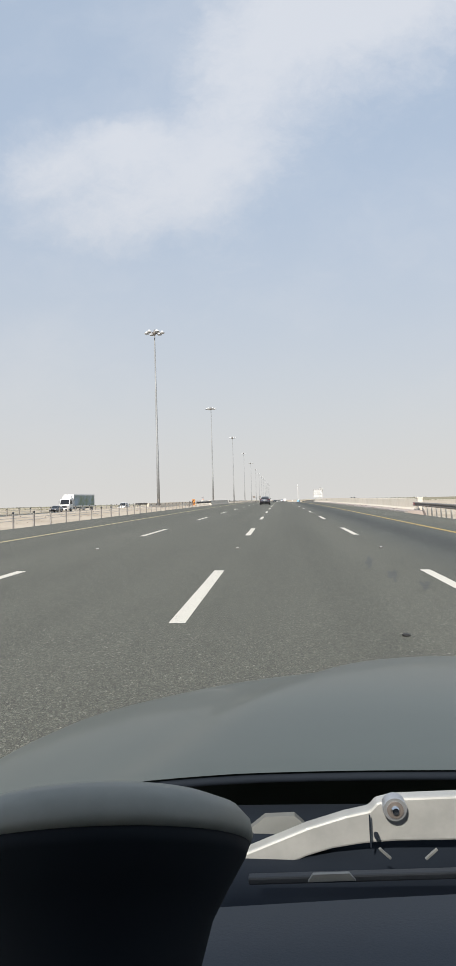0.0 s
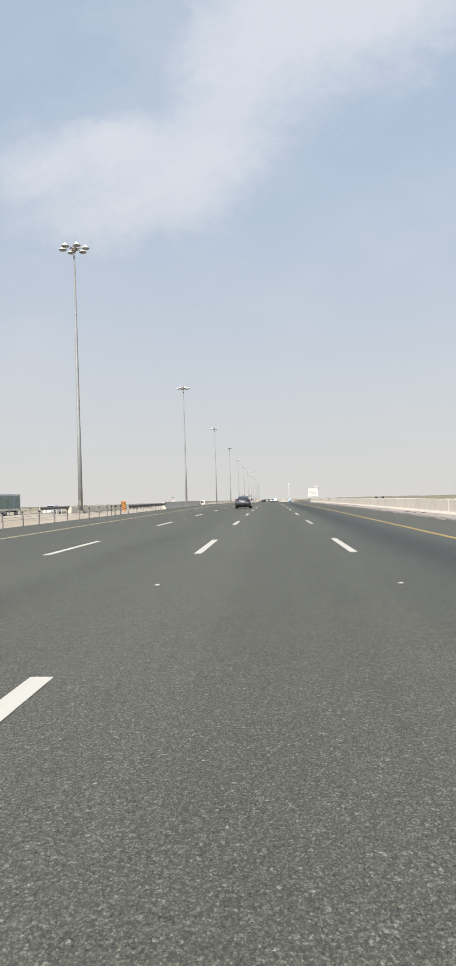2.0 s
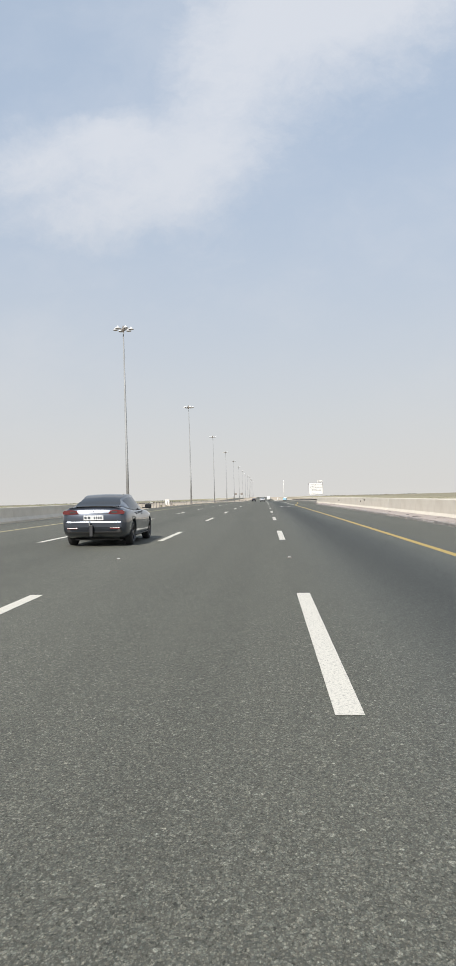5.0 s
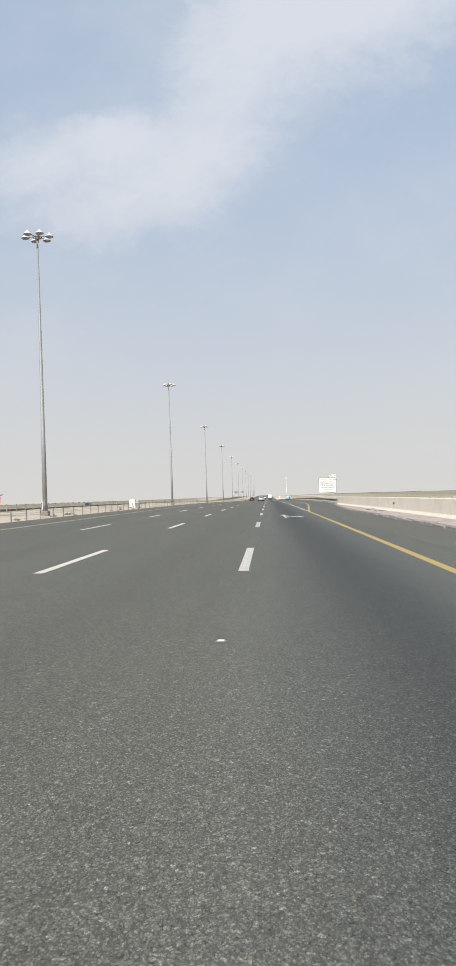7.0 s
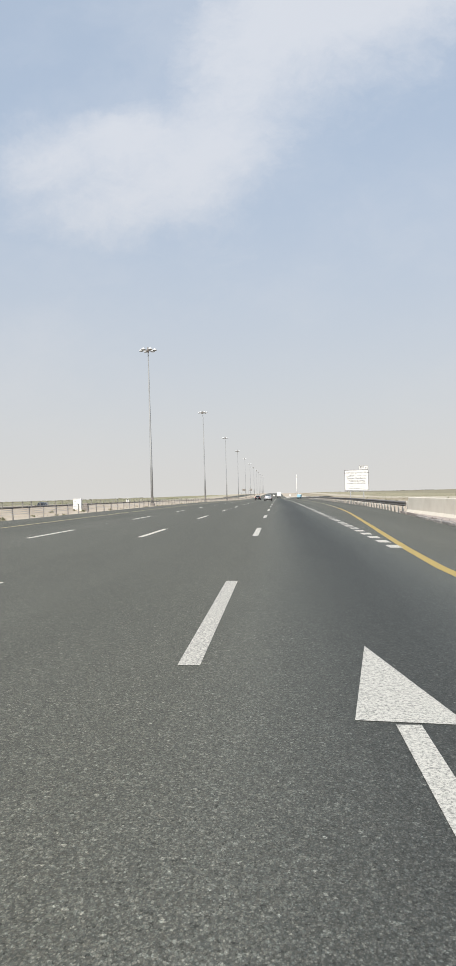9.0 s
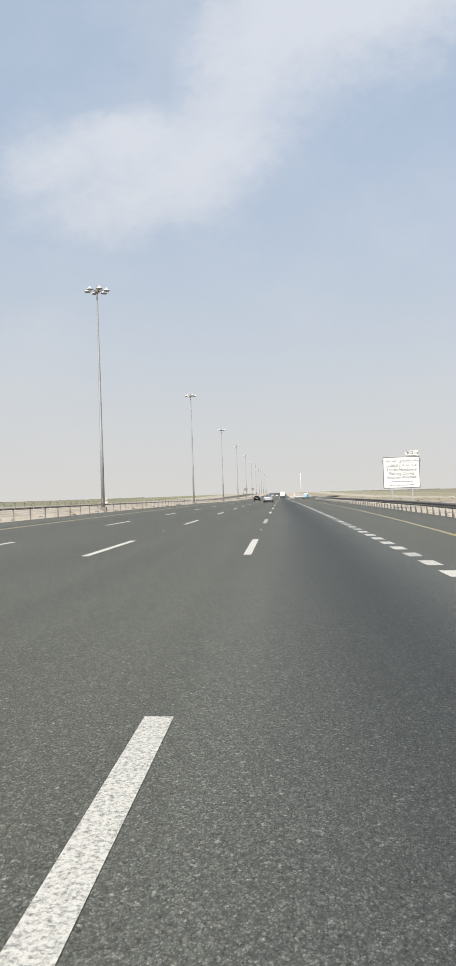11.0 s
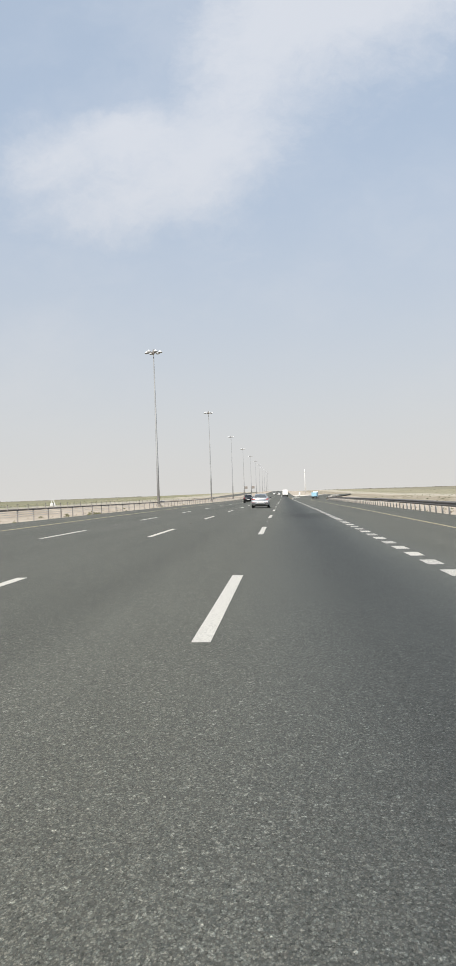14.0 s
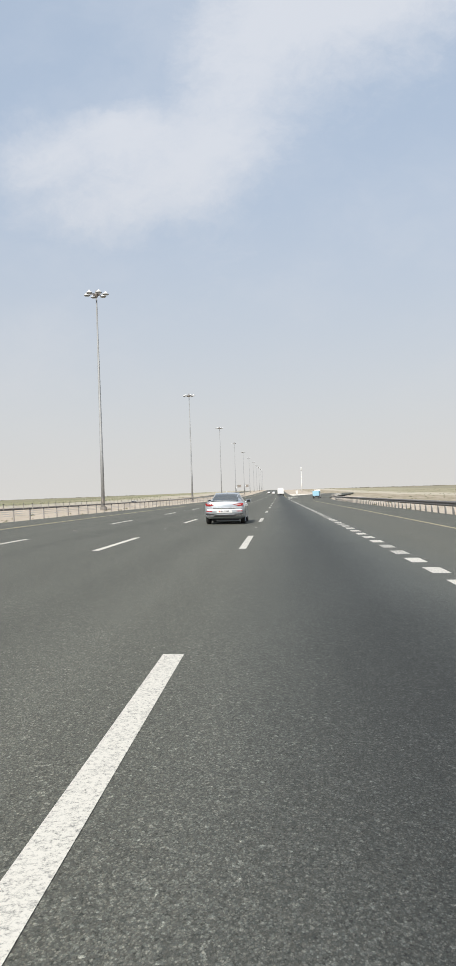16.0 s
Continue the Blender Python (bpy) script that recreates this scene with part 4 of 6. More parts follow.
WHITE_CAR_PAINT = material("white_car_paint", (0.75, 0.75, 0.74), 0.3, other=(0.68, 0.68, 0.66), coat=0.8)
BLACK_PAINT = car_paint("black_car_paint", (0.016, 0.017, 0.02))
BLUE_PAINT = material("light_blue_paint", (0.30, 0.52, 0.64), 0.5, other=(0.25, 0.45, 0.56), scale=1.0)


def wheel(thing, m, radius, rim_mat, side, spokes=10, width=0.225):
    """A wheel: tyre with rounded shoulders, dished rim with spokes, hub; side: 1 when its face looks to +x."""
    hub = new("wheel")
    hub.empty_display_size = 0.1
    hub.matrix_basis = m
    hub.parent = thing
    r = radius
    rim = r * 0.70
    bm = lathe_x(bmesh.new(), [(-width / 2 + 0.01, rim), (-width / 2, r - 0.05), (-width / 2 + 0.025, r - 0.012), (-width / 4, r), (width / 4, r),
                               (width / 2 - 0.025, r - 0.012), (width / 2, r - 0.05), (width / 2 - 0.01, rim), (width / 2 - 0.03, rim - 0.01)])
    part("tyre", bm, RUBBER, hub, smooth=True)
    bm = lathe_x(bmesh.new(), [(side * (width / 2 - 0.012), rim + 0.004), (side * (width / 2 - 0.004), rim - 0.012), (side * (width / 2 - 0.03), rim - 0.03), (-side * 0.02, rim - 0.035), (-side * 0.025, 0.02)])
    for k in range(spokes):
        a = k * math.tau / spokes
        box(bm, 0.022, 0.028, rim - 0.07, (side * (width / 2 - 0.028), -math.sin(a) * (rim / 2 + 0.01), math.cos(a) * (rim / 2 + 0.01)), 0.006, (math.degrees(a), 0, 0))
    lathe_x(bm, [(side * (width / 2 - 0.045), 0.085), (side * (width / 2 - 0.02), 0.075), (side * (width / 2 - 0.012), 0.03), (side * (width / 2 - 0.012), 0.001)], 16)
    part("rim", bm, rim_mat, hub)
    bm = lathe_x(bmesh.new(), [(side * 0.01, rim - 0.06), (side * 0.02, rim - 0.06), (side * 0.02, 0.09)], 24)
    part("brake_disc", bm, DULL_STEEL, hub)


def car(name, m, label, spec, group=""):
    """A passenger car: its rear at y = 0, standing on z = 0, facing +y. Widths, heights and glass by the tables in spec."""
    thing = empty(name, m, label, "car", group)
    length, paint = spec["length"], spec["paint"]
    wt, top, low, shoulder = spec["width"], spec["deck"], spec["low"], spec["shoulder"]
    ys = [0, 0.02, 0.06, 0.12, 0.2, 0.3] + spans(0.45, length - 0.45, 0.16) + [length - 0.3, length - 0.2, length - 0.1, length - 0.04, length]

    # lower body
    bm = bmesh.new()
    rows = []
    for y in ys:
        w, zb, zs, zt = curve_at(wt, y), curve_at(low, y), curve_at(shoulder, y), curve_at(top, y)
        zs = min(zs, zt - 0.01)
        half = [(0, zb), (w * 0.80, zb), (w * 0.955, zb + 0.09), (w * 0.99, zb + 0.25 * (zs - zb)), (w, zb + 0.55 * (zs - zb)),
                (w * 0.992, zb + 0.80 * (zs - zb)), (w * 0.965, zs - 0.03), (w * 0.92, zs + 0.2 * (zt - zs)), (w * 0.80, zs + 0.75 * (zt - zs)), (w * 0.45, zt - 0.004), (0, zt)]
        ring = [(x, z) for x, z in half] + [(-x, z) for x, z in half[-2:0:-1]]
        rows.append([bm.verts.new((x, y, z)) for x, z in ring])
    n = len(rows[0])
    for a, b in zip(rows, rows[1:]):
        for i in range(n):
            bm.faces.new((a[i], a[(i + 1) % n], b[(i + 1) % n], b[i]))
    bm.faces.new(rows[0]), bm.faces.new(rows[-1][::-1])
    body = part("body", bm, paint, thing, smooth=True)
    axles = spec["axles"]
    for y in axles:
        cut = bmesh.new()
        lathe_x(cut, [(-1.2, 0.001), (-1.2, spec["radius"] + 0.045), (-0.55, spec["radius"] + 0.045), (-0.55, 0.001)], 40)
        lathe_x(cut, [(0.55, 0.001), (0.55, spec["radius"] + 0.045), (1.2, spec["radius"] + 0.045), (1.2, 0.001)], 40)
        cutter = part("cutter", cut, RUBBER, None)
        cutter.matrix_basis = pose(0, y, spec["radius"])
        mod = body.modifiers.new("arch", "BOOLEAN")
        mod.operation, mod.object, mod.solver = "DIFFERENCE", cutter, "EXACT"
        holder = body.parent
        body.parent = None
        bpy.context.view_layer.update()
        done = bpy.data.meshes.new_from_object(body.evaluated_get(bpy.context.evaluated_depsgraph_get()))
        body.modifiers.clear()
        body.data = done
        body.parent = holder
        bpy.data.objects.remove(cutter)
    body.data.name = "body"

    # glasshouse: one grid, shared out between panes, roof and pillars
    roof, belt, gw, tw = spec["roof"], spec["belt"], spec["glass_width"], spec["roof_width"]
    g0, g1 = roof[0][0], roof[-1][0]
    gy = spans(g0, g1, 0.11)
    grid = []
    for y in gy:
        zr, zb = curve_at(roof, y), curve_at(belt, y)
        b, t = curve_at(gw, y), curve_at(tw, y)
        h = max(zr - zb, 0.0)
        t = b + (t - b) * min(1.0, h / 0.30)
        zt = max(zb, zr - 0.055 * min(1.0, h / 0.12))
        half = [(b, zb - 0.03), (b - 0.01, zb + 0.01), (b + (t - b) * 0.5 + 0.012, zb + 0.52 * (zt - zb)), (t + 0.02, zt - 0.12 * (zt - zb)), (t - 0.02, zt + 0.55 * (zr - zt)), (t * 0.62, zr - 0.012 * min(1, h / 0.1)), (0, zr)]
        grid.append([(x, y, z) for x, z in half] + [(-x, y, z) for x, z in half[-2::-1]])
    cols = len(grid[0])
    pools = {}
    rear_top, front_top = spec["glass_rear"], spec["glass_front"]
    for i in range(len(gy) - 1):
        ym = (gy[i] + gy[i + 1]) / 2
        for j in range(cols - 1):
            k = min(j, cols - 2 - j)
            side = "a" if j < cols / 2 - 1 else "b"
            if k >= 4:
                key = "rear_window" if ym < rear_top else "windscreen" if ym > front_top else "roof"
            elif k == 3:
                key = "roof_rail" + side
            elif k == 0:
                key = "belt" + side
            else:
                key = "pillars" + side
                for q, (p0, p1) in enumerate(spec["side_glass"]):
                    if p0 < ym < p1:
                        key = "side_window%d%s" % (q, side)
            pools.setdefault(key, []).append((i, j))
    for key, cells in pools.items():
        ids, verts, faces = {}, [], []
        for i, j in cells:
            f = []
            for a, b in ((i, j), (i, j + 1), (i + 1, j + 1), (i + 1, j)):
                if (a, b) not in ids:
                    ids[(a, b)] = len(verts)
                    verts.append(grid[a][b])
                f.append(ids[(a, b)])
            faces.append(tuple(f[::-1]))
        plain = key.rstrip("ab").rstrip("0123456789")
        if key.startswith("side_window"):
            mat, plain = spec["glass"], "side_window"
        elif plain in ("rear_window", "windscreen"):
            mat = spec["glass"]
        elif key == "roof":
            mat = spec["roof_mat"]
        elif key.startswith("belt"):
            mat, plain = spec["trim"], "belt_trim"
        elif key.startswith("roof_rail"):
            mat, plain = paint, "roof_rail"
        else:
            mat, plain = paint, "pillar_panel"
        mesh_object(plain, verts, faces, mat, thing, smooth=True)

    # wheels, mirrors, handles
    r = spec["radius"]
    for y in axles:
        for s in (-1, 1):
            wheel(thing, pose(s * (curve_at(wt, y) - 0.125), y, r), r, spec["rim"], s, spec.get("spokes", 10))
    for s in (-1, 1):
        y, z = spec["mirror"]
        bm = bmesh.new()
        box(bm, 0.20, 0.13, 0.14, (s * (curve_at(gw, y) + 0.17), y, z + 0.03), 0.04)
        box(bm, 0.16, 0.04, 0.03, (s * (curve_at(gw, y) + 0.06), y + 0.02, z - 0.02), 0.01)
        mirror = part("wing_mirror", bm, spec["mirror_mat"], thing, smooth=True)
        bm = bmesh.new()
        box(bm, 0.15, 0.006, 0.10, (s * (curve_at(gw, y) + 0.17), y - 0.067, z + 0.03), 0.002)
        part("mirror_glass", bm, CAR_GLASS, mirror)
        for y in spec["handles"]:
            bm = bmesh.new()
            w = curve_at(wt, y)
            box(bm, 0.025, 0.20, 0.03, (s * (w * 0.985), y, curve_at(shoulder, y) - 0.06), 0.01)
            part("door_handle", bm, spec["handle_mat"], thing)
        for y in spec["shuts"]:
            bm = bmesh.new()
            w, zb, zs = curve_at(wt, y), curve_at(low, y), curve_at(shoulder, y)
            for f0, f1, z0, z1 in ((0.99, 1.0, zb + 0.25 * (zs - zb), zb + 0.55 * (zs - zb)), (1.0, 0.992, zb + 0.55 * (zs - zb), zb + 0.8 * (zs - zb)), (0.992, 0.965, zb + 0.8 * (zs - zb), zs - 0.03)):
                v = [bm.verts.new((s * (w * f + 0.002), y + d, z)) for f, d, z in ((f0, -0.004, z0), (f0, 0.004, z0), (f1, 0.004, z1), (f1, -0.004, z1))]
                bm.faces.new(v)
            part("door_gap", bm, BLACK, thing)
        bm = bmesh.new()
        y0, y1 = axles[0] + r + 0.06, axles[1] - r - 0.06
        w = curve_at(wt, (y0 + y1) / 2)
        box(bm, 0.05, y1 - y0, 0.035, (s * (w * 0.965), (y0 + y1) / 2, curve_at(low, 2.0) + 0.075), 0.012)
        part("sill_trim", bm, spec["sill"], thing)
    bm = bmesh.new()
    box(bm, 1.25, length - 0.9, 0.06, (0, length / 2, curve_at(low, 2.0) - 0.005), 0.02)
    part("underbody", bm, BLACK, thing)
    return thing


def plate(thing, y, z, w, h, red):
    """A number plate with plain bars in place of its characters."""
    bm = box(bmesh.new(), w, 0.012, h, (0, y, z), 0.004)
    p = part("number_plate", bm, PLATE_WHITE, thing, "white number plate with plain dark bars")
    for x, bw, mat in ((-w * 0.40, w * 0.11, PLATE_RED if red else PLATE_INK), (-w * 0.22, w * 0.12, PLATE_INK), (0.05 * w, w * 0.07, PLATE_INK), (0.16 * w, w * 0.07, PLATE_INK), (0.27 * w, w * 0.07, PLATE_INK), (0.38 * w, w * 0.07, PLATE_INK)):
        bm = box(bmesh.new(), bw, 0.003, h * 0.5, (x, y - 0.0075, z))
        part("plate_bar", bm, mat, p)


SMOKED_RED = material("smoked_red_lens", (0.14, 0.018, 0.02), 0.25, other=(0.10, 0.015, 0.017), coat=0.5)


def dark_hatch():
    """The dark electric saloon with a glass roof, a slim spoiler and a tow bar."""
    spec = dict(
        length=4.69, paint=DARK_PAINT, radius=0.34, axles=(0.98, 3.855), rim=RIM_GREY, spokes=5, glass=CAR_GLASS, roof_mat=CAR_GLASS, trim=BLACK,
        mirror=(3.22, 1.02), mirror_mat=BLACK, handle_mat=DARK_PAINT, handles=(1.62, 2.55), shuts=(1.45, 2.42, 3.35), sill=BLACK,
        width=((0, 0.74), (0.05, 0.83), (0.14, 0.87), (0.4, 0.905), (1.0, 0.925), (2.2, 0.915), (3.6, 0.925), (4.2, 0.90), (4.5, 0.80), (4.69, 0.58)),
        low=((0, 0.42), (0.1, 0.34), (0.3, 0.24), (0.8, 0.20), (4.0, 0.19), (4.5, 0.22), (4.69, 0.32)),
        deck=((0, 1.00), (0.06, 1.075), (0.14, 1.10), (0.35, 1.10), (0.7, 1.06), (1.5, 1.0), (3.3, 0.98), (3.7, 0.94), (4.3, 0.80), (4.69, 0.62)),
        shoulder=((0, 0.92), (0.2, 0.96), (0.7, 0.975), (1.5, 0.93), (3.3, 0.90), (3.9, 0.86), (4.4, 0.74), (4.69, 0.55)),
        roof=((0.42, 1.10), (0.75, 1.22), (1.15, 1.345), (1.6, 1.42), (2.05, 1.443), (2.5, 1.425), (2.9, 1.32), (3.3, 1.15), (3.72, 0.95)),
        belt=((0.42, 1.07), (0.8, 1.03), (1.4, 0.97), (2.5, 0.93), (3.4, 0.92), (3.72, 0.93)),
        glass_width=((0.42, 0.62), (0.7, 0.74), (1.2, 0.81), (2.2, 0.83), (3.1, 0.81), (3.72, 0.70)),
        roof_width=((0.42, 0.50), (1.2, 0.56), (2.1, 0.59), (3.0, 0.57), (3.72, 0.52)),
        glass_rear=1.55, glass_front=2.75, side_glass=((1.02, 1.45), (1.52, 2.40), (2.48, 3.25)))
    y = 127.0
    thing = car("dark_car", along(-1.45, y) @ pose(0, 0, 0, 0, CROSS, 0), "dark blue-grey saloon with black glass roof on the road", spec)
    bm = bmesh.new()
    prism(bm, [(-0.70, 0.0), (-0.45, 0.022), (0, 0.03), (0.45, 0.022), (0.70, 0.0), (0.45, 0.010), (0, 0.017), (-0.45, 0.010)], 0.10, pose(0, 0.03, 1.078))
    part("spoiler", bm, BLACK, thing, "slim black boot spoiler")
    for s in (-1, 1):
        bm = bmesh.new()
        prism(bm, [(s * 0.40, 0.895), (s * 0.46, 0.985), (s * 0.62, 1.005), (s * 0.80, 0.985), (s * 0.845, 0.955), (s * 0.83, 0.89), (s * 0.60, 0.885)], 0.16, pose(0, -0.012, 0))
        lamp = part("tail_lamp", bm, SMOKED_RED, thing, "dark red wrap-around tail lamp")
        bm = bmesh.new()
        prism(bm, [(s * 0.47, 0.925), (s * 0.50, 0.962), (s * 0.64, 0.968), (s * 0.64, 0.915)], 0.01, pose(0, -0.016, 0))
        part("lamp_band", bm, DARK_METAL, lamp)
        bm = bmesh.new()
        box(bm, 0.28, 0.03, 0.035, (s * 0.58, -0.005, 0.505), 0.008)
        part("reflector", bm, SMOKED_RED, thing)
    for x0, x1, z in ((-0.62, 0.62, 0.70), (-0.40, 0.40, 0.905)):
        bm = box(bmesh.new(), x1 - x0, 0.006, 0.010, (0, -0.002, z))
        part("boot_gap", bm, BLACK, thing)
    bm = bmesh.new()
    box(bm, 1.50, 0.10, 0.16, (0, 0.05, 0.44), 0.05)
    part("rear_valance", bm, BLACK, thing)
    bm = bmesh.new()
    box(bm, 1.56, 0.12, 0.22, (0, 0.045, 0.60), 0.05)
    part("rear_bumper", bm, DARK_PAINT, thing, smooth=False)
    plate(thing, -0.012, 0.79, 0.54, 0.13, False)
    bm = bmesh.new()
    prism(bm, [(-0.06, 0.985), (0.06, 0.985), (0.05, 0.97), (0.012, 0.965), (0, 0.90), (-0.012, 0.965), (-0.05, 0.97)], 0.006, pose(0, -0.004, 0))
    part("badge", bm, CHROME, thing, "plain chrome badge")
    bm = bmesh.new()
    box(bm, 0.09, 0.10, 0.30, (-0.05, -0.06, 0.44), 0.015)
    box(bm, 0.05, 0.16, 0.05, (-0.05, 0.0, 0.33), 0.01)
    bar = part("tow_bar", bm, DARK_METAL, thing, "black tow bar with a steel ball")
    bm = bmesh.new()
    tube(bm, [(-0.09, -0.09, 0.58, 0.02), (-0.09, -0.09, 0.63, 0.02), (-0.09, -0.09, 0.64, 0.034), (-0.09, -0.09, 0.67, 0.034), (-0.09, -0.09, 0.69, 0.015)], 10)
    part("tow_ball", bm, CHROME, bar)


def silver_saloon():
    """The silver saloon with arrow-shaped red tail lamps and bright exhaust trims."""
    spec = dict(
        length=4.82, paint=SILVER_PAINT, radius=0.335, axles=(1.0, 3.84), rim=RIM_SILVER, spokes=15, glass=CLEAR_GLASS, roof_mat=SILVER_PAINT, trim=CHROME,
        mirror=(3.30, 1.01), mirror_mat=SILVER_PAINT, handle_mat=SILVER_PAINT, handles=(1.70, 2.62), shuts=(1.55, 2.50, 3.42), sill=CHROME,
        width=((0, 0.76), (0.05, 0.84), (0.14, 0.875), (0.4, 0.90), (1.0, 0.92), (2.2, 0.905), (3.6, 0.915), (4.3, 0.89), (4.65, 0.78), (4.82, 0.6)),
        low=((0, 0.44), (0.1, 0.36), (0.3, 0.26), (0.8, 0.21), (4.1, 0.20), (4.6, 0.23), (4.82, 0.33)),
        deck=((0, 1.01), (0.05, 1.07), (0.12, 1.085), (0.4, 1.08), (0.9, 1.04), (1.6, 1.0), (3.4, 0.99), (3.8, 0.95), (4.4, 0.84), (4.82, 0.66)),
        shoulder=((0, 0.93), (0.2, 0.96), (0.8, 0.965), (1.6, 0.93), (3.4, 0.91), (4.0, 0.87), (4.5, 0.76), (4.82, 0.58)),
        roof=((0.62, 1.085), (0.9, 1.19), (1.25, 1.325), (1.7, 1.42), (2.15, 1.45), (2.6, 1.435), (3.0, 1.34), (3.4, 1.17), (3.85, 0.96)),
        belt=((0.62, 1.06), (1.0, 1.02), (1.6, 0.975), (2.6, 0.945), (3.5, 0.93), (3.85, 0.94)),
        glass_width=((0.62, 0.60), (0.9, 0.72), (1.4, 0.79), (2.3, 0.815), (3.2, 0.80), (3.85, 0.70)),
        roof_width=((0.62, 0.48), (1.3, 0.53), (2.2, 0.57), (3.1, 0.55), (3.85, 0.50)),
        glass_rear=1.45, glass_front=2.85, side_glass=((1.20, 1.58), (1.64, 2.48), (2.56, 3.35)))
    thing = car("silver_car", along(2.15, 370.0) @ pose(0, 0, 0, 0, CROSS, 0), "silver metallic saloon with red arrow-shaped tail lamps", spec)
    for s in (-1, 1):
        bm = bmesh.new()
        prism(bm, [(s * 0.38, 0.895), (s * 0.60, 0.94), (s * 0.80, 0.965), (s * 0.86, 0.955), (s * 0.82, 0.845), (s * 0.66, 0.825), (s * 0.56, 0.85), (s * 0.50, 0.87)], 0.17, pose(0, -0.014, 0))
        lamp = part("tail_lamp", bm, RED_LENS, thing, "red arrow-shaped tail lamp")
        bm = bmesh.new()
        prism(bm, [(s * 0.46, 0.895), (s * 0.76, 0.915), (s * 0.76, 0.895), (s * 0.50, 0.882)], 0.006, pose(0, -0.019, 0))
        part("lamp_band", bm, PALE_LENS, lamp)
        bm = bmesh.new()
        box(bm, 0.27, 0.03, 0.04, (s * 0.68, -0.01, 0.60), 0.01)
        part("reflector", bm, RED_LENS, thing)
        bm = bmesh.new()
        prism(bm, [(s * 0.42, 0.425), (s * 0.48, 0.485), (s * 0.84, 0.50), (s * 0.82, 0.43), (s * 0.76, 0.385), (s * 0.50, 0.385)], 0.05, pose(0, -0.03, 0))
        vent = part("bumper_vent", bm, BLACK, thing)
        bm = bmesh.new()
        prism(bm, [(s * 0.42, 0.425), (s * 0.83, 0.435), (s * 0.83, 0.422), (s * 0.42, 0.412)], 0.01, pose(0, -0.038, 0))
        prism(bm, [(s * 0.48, 0.385), (s * 0.76, 0.385), (s * 0.76, 0.370), (s * 0.48, 0.370)], 0.02, pose(0, -0.035, 0))
        part("vent_trim", bm, CHROME, vent)
    bm = box(bmesh.new(), 1.05, 0.02, 0.045, (0, -0.004, 0.735), 0.008)
    part("boot_trim", bm, CHROME, thing, "chrome strip across the boot")
    bm = box(bmesh.new(), 1.62, 0.12, 0.20, (0, 0.045, 0.60), 0.05)
    part("rear_bumper", bm, SILVER_PAINT, thing)
    bm = box(bmesh.new(), 1.50, 0.10, 0.14, (0, 0.05, 0.43), 0.04)
    part("rear_valance", bm, BLACK, thing)
    bm = box(bmesh.new(), 0.95, 0.012, 0.012, (0, -0.006, 0.445))
    part("valance_trim", bm, CHROME, thing)
    bm = box(bmesh.new(), 0.70, 0.016, 0.17, (0, -0.012, 0.60), 0.006)
    part("plate_panel", bm, SIGN_WHITE, thing)
    plate(thing, -0.024, 0.60, 0.52, 0.115, True)
    bm = bmesh.new()
    prism(bm, [(-0.35, 0.0), (0.35, 0.0), (0.62, -0.02), (0.35, 0.022), (-0.35, 0.022), (-0.62, -0.02)], 0.10, pose(0, 0.01, 1.075))
    part("spoiler", bm, SILVER_PAINT, thing)
    bm = bmesh.new()
    tube(bm, [(0, 1.72, 1.42, 0.03), (0, 1.66, 1.48, 0.022), (0, 1.64, 1.53, 0.006)], 8)
    part("roof_antenna", bm, SIGN_WHITE, thing, "small pale fin antenna")
    for s in (-1, 1):
        bm = bmesh.new()
        box(bm, 0.50, 0.12, 0.22, (s * 0.36, 1.75, 1.06), 0.05)
        part("head_rest", bm, BLACK, thing)


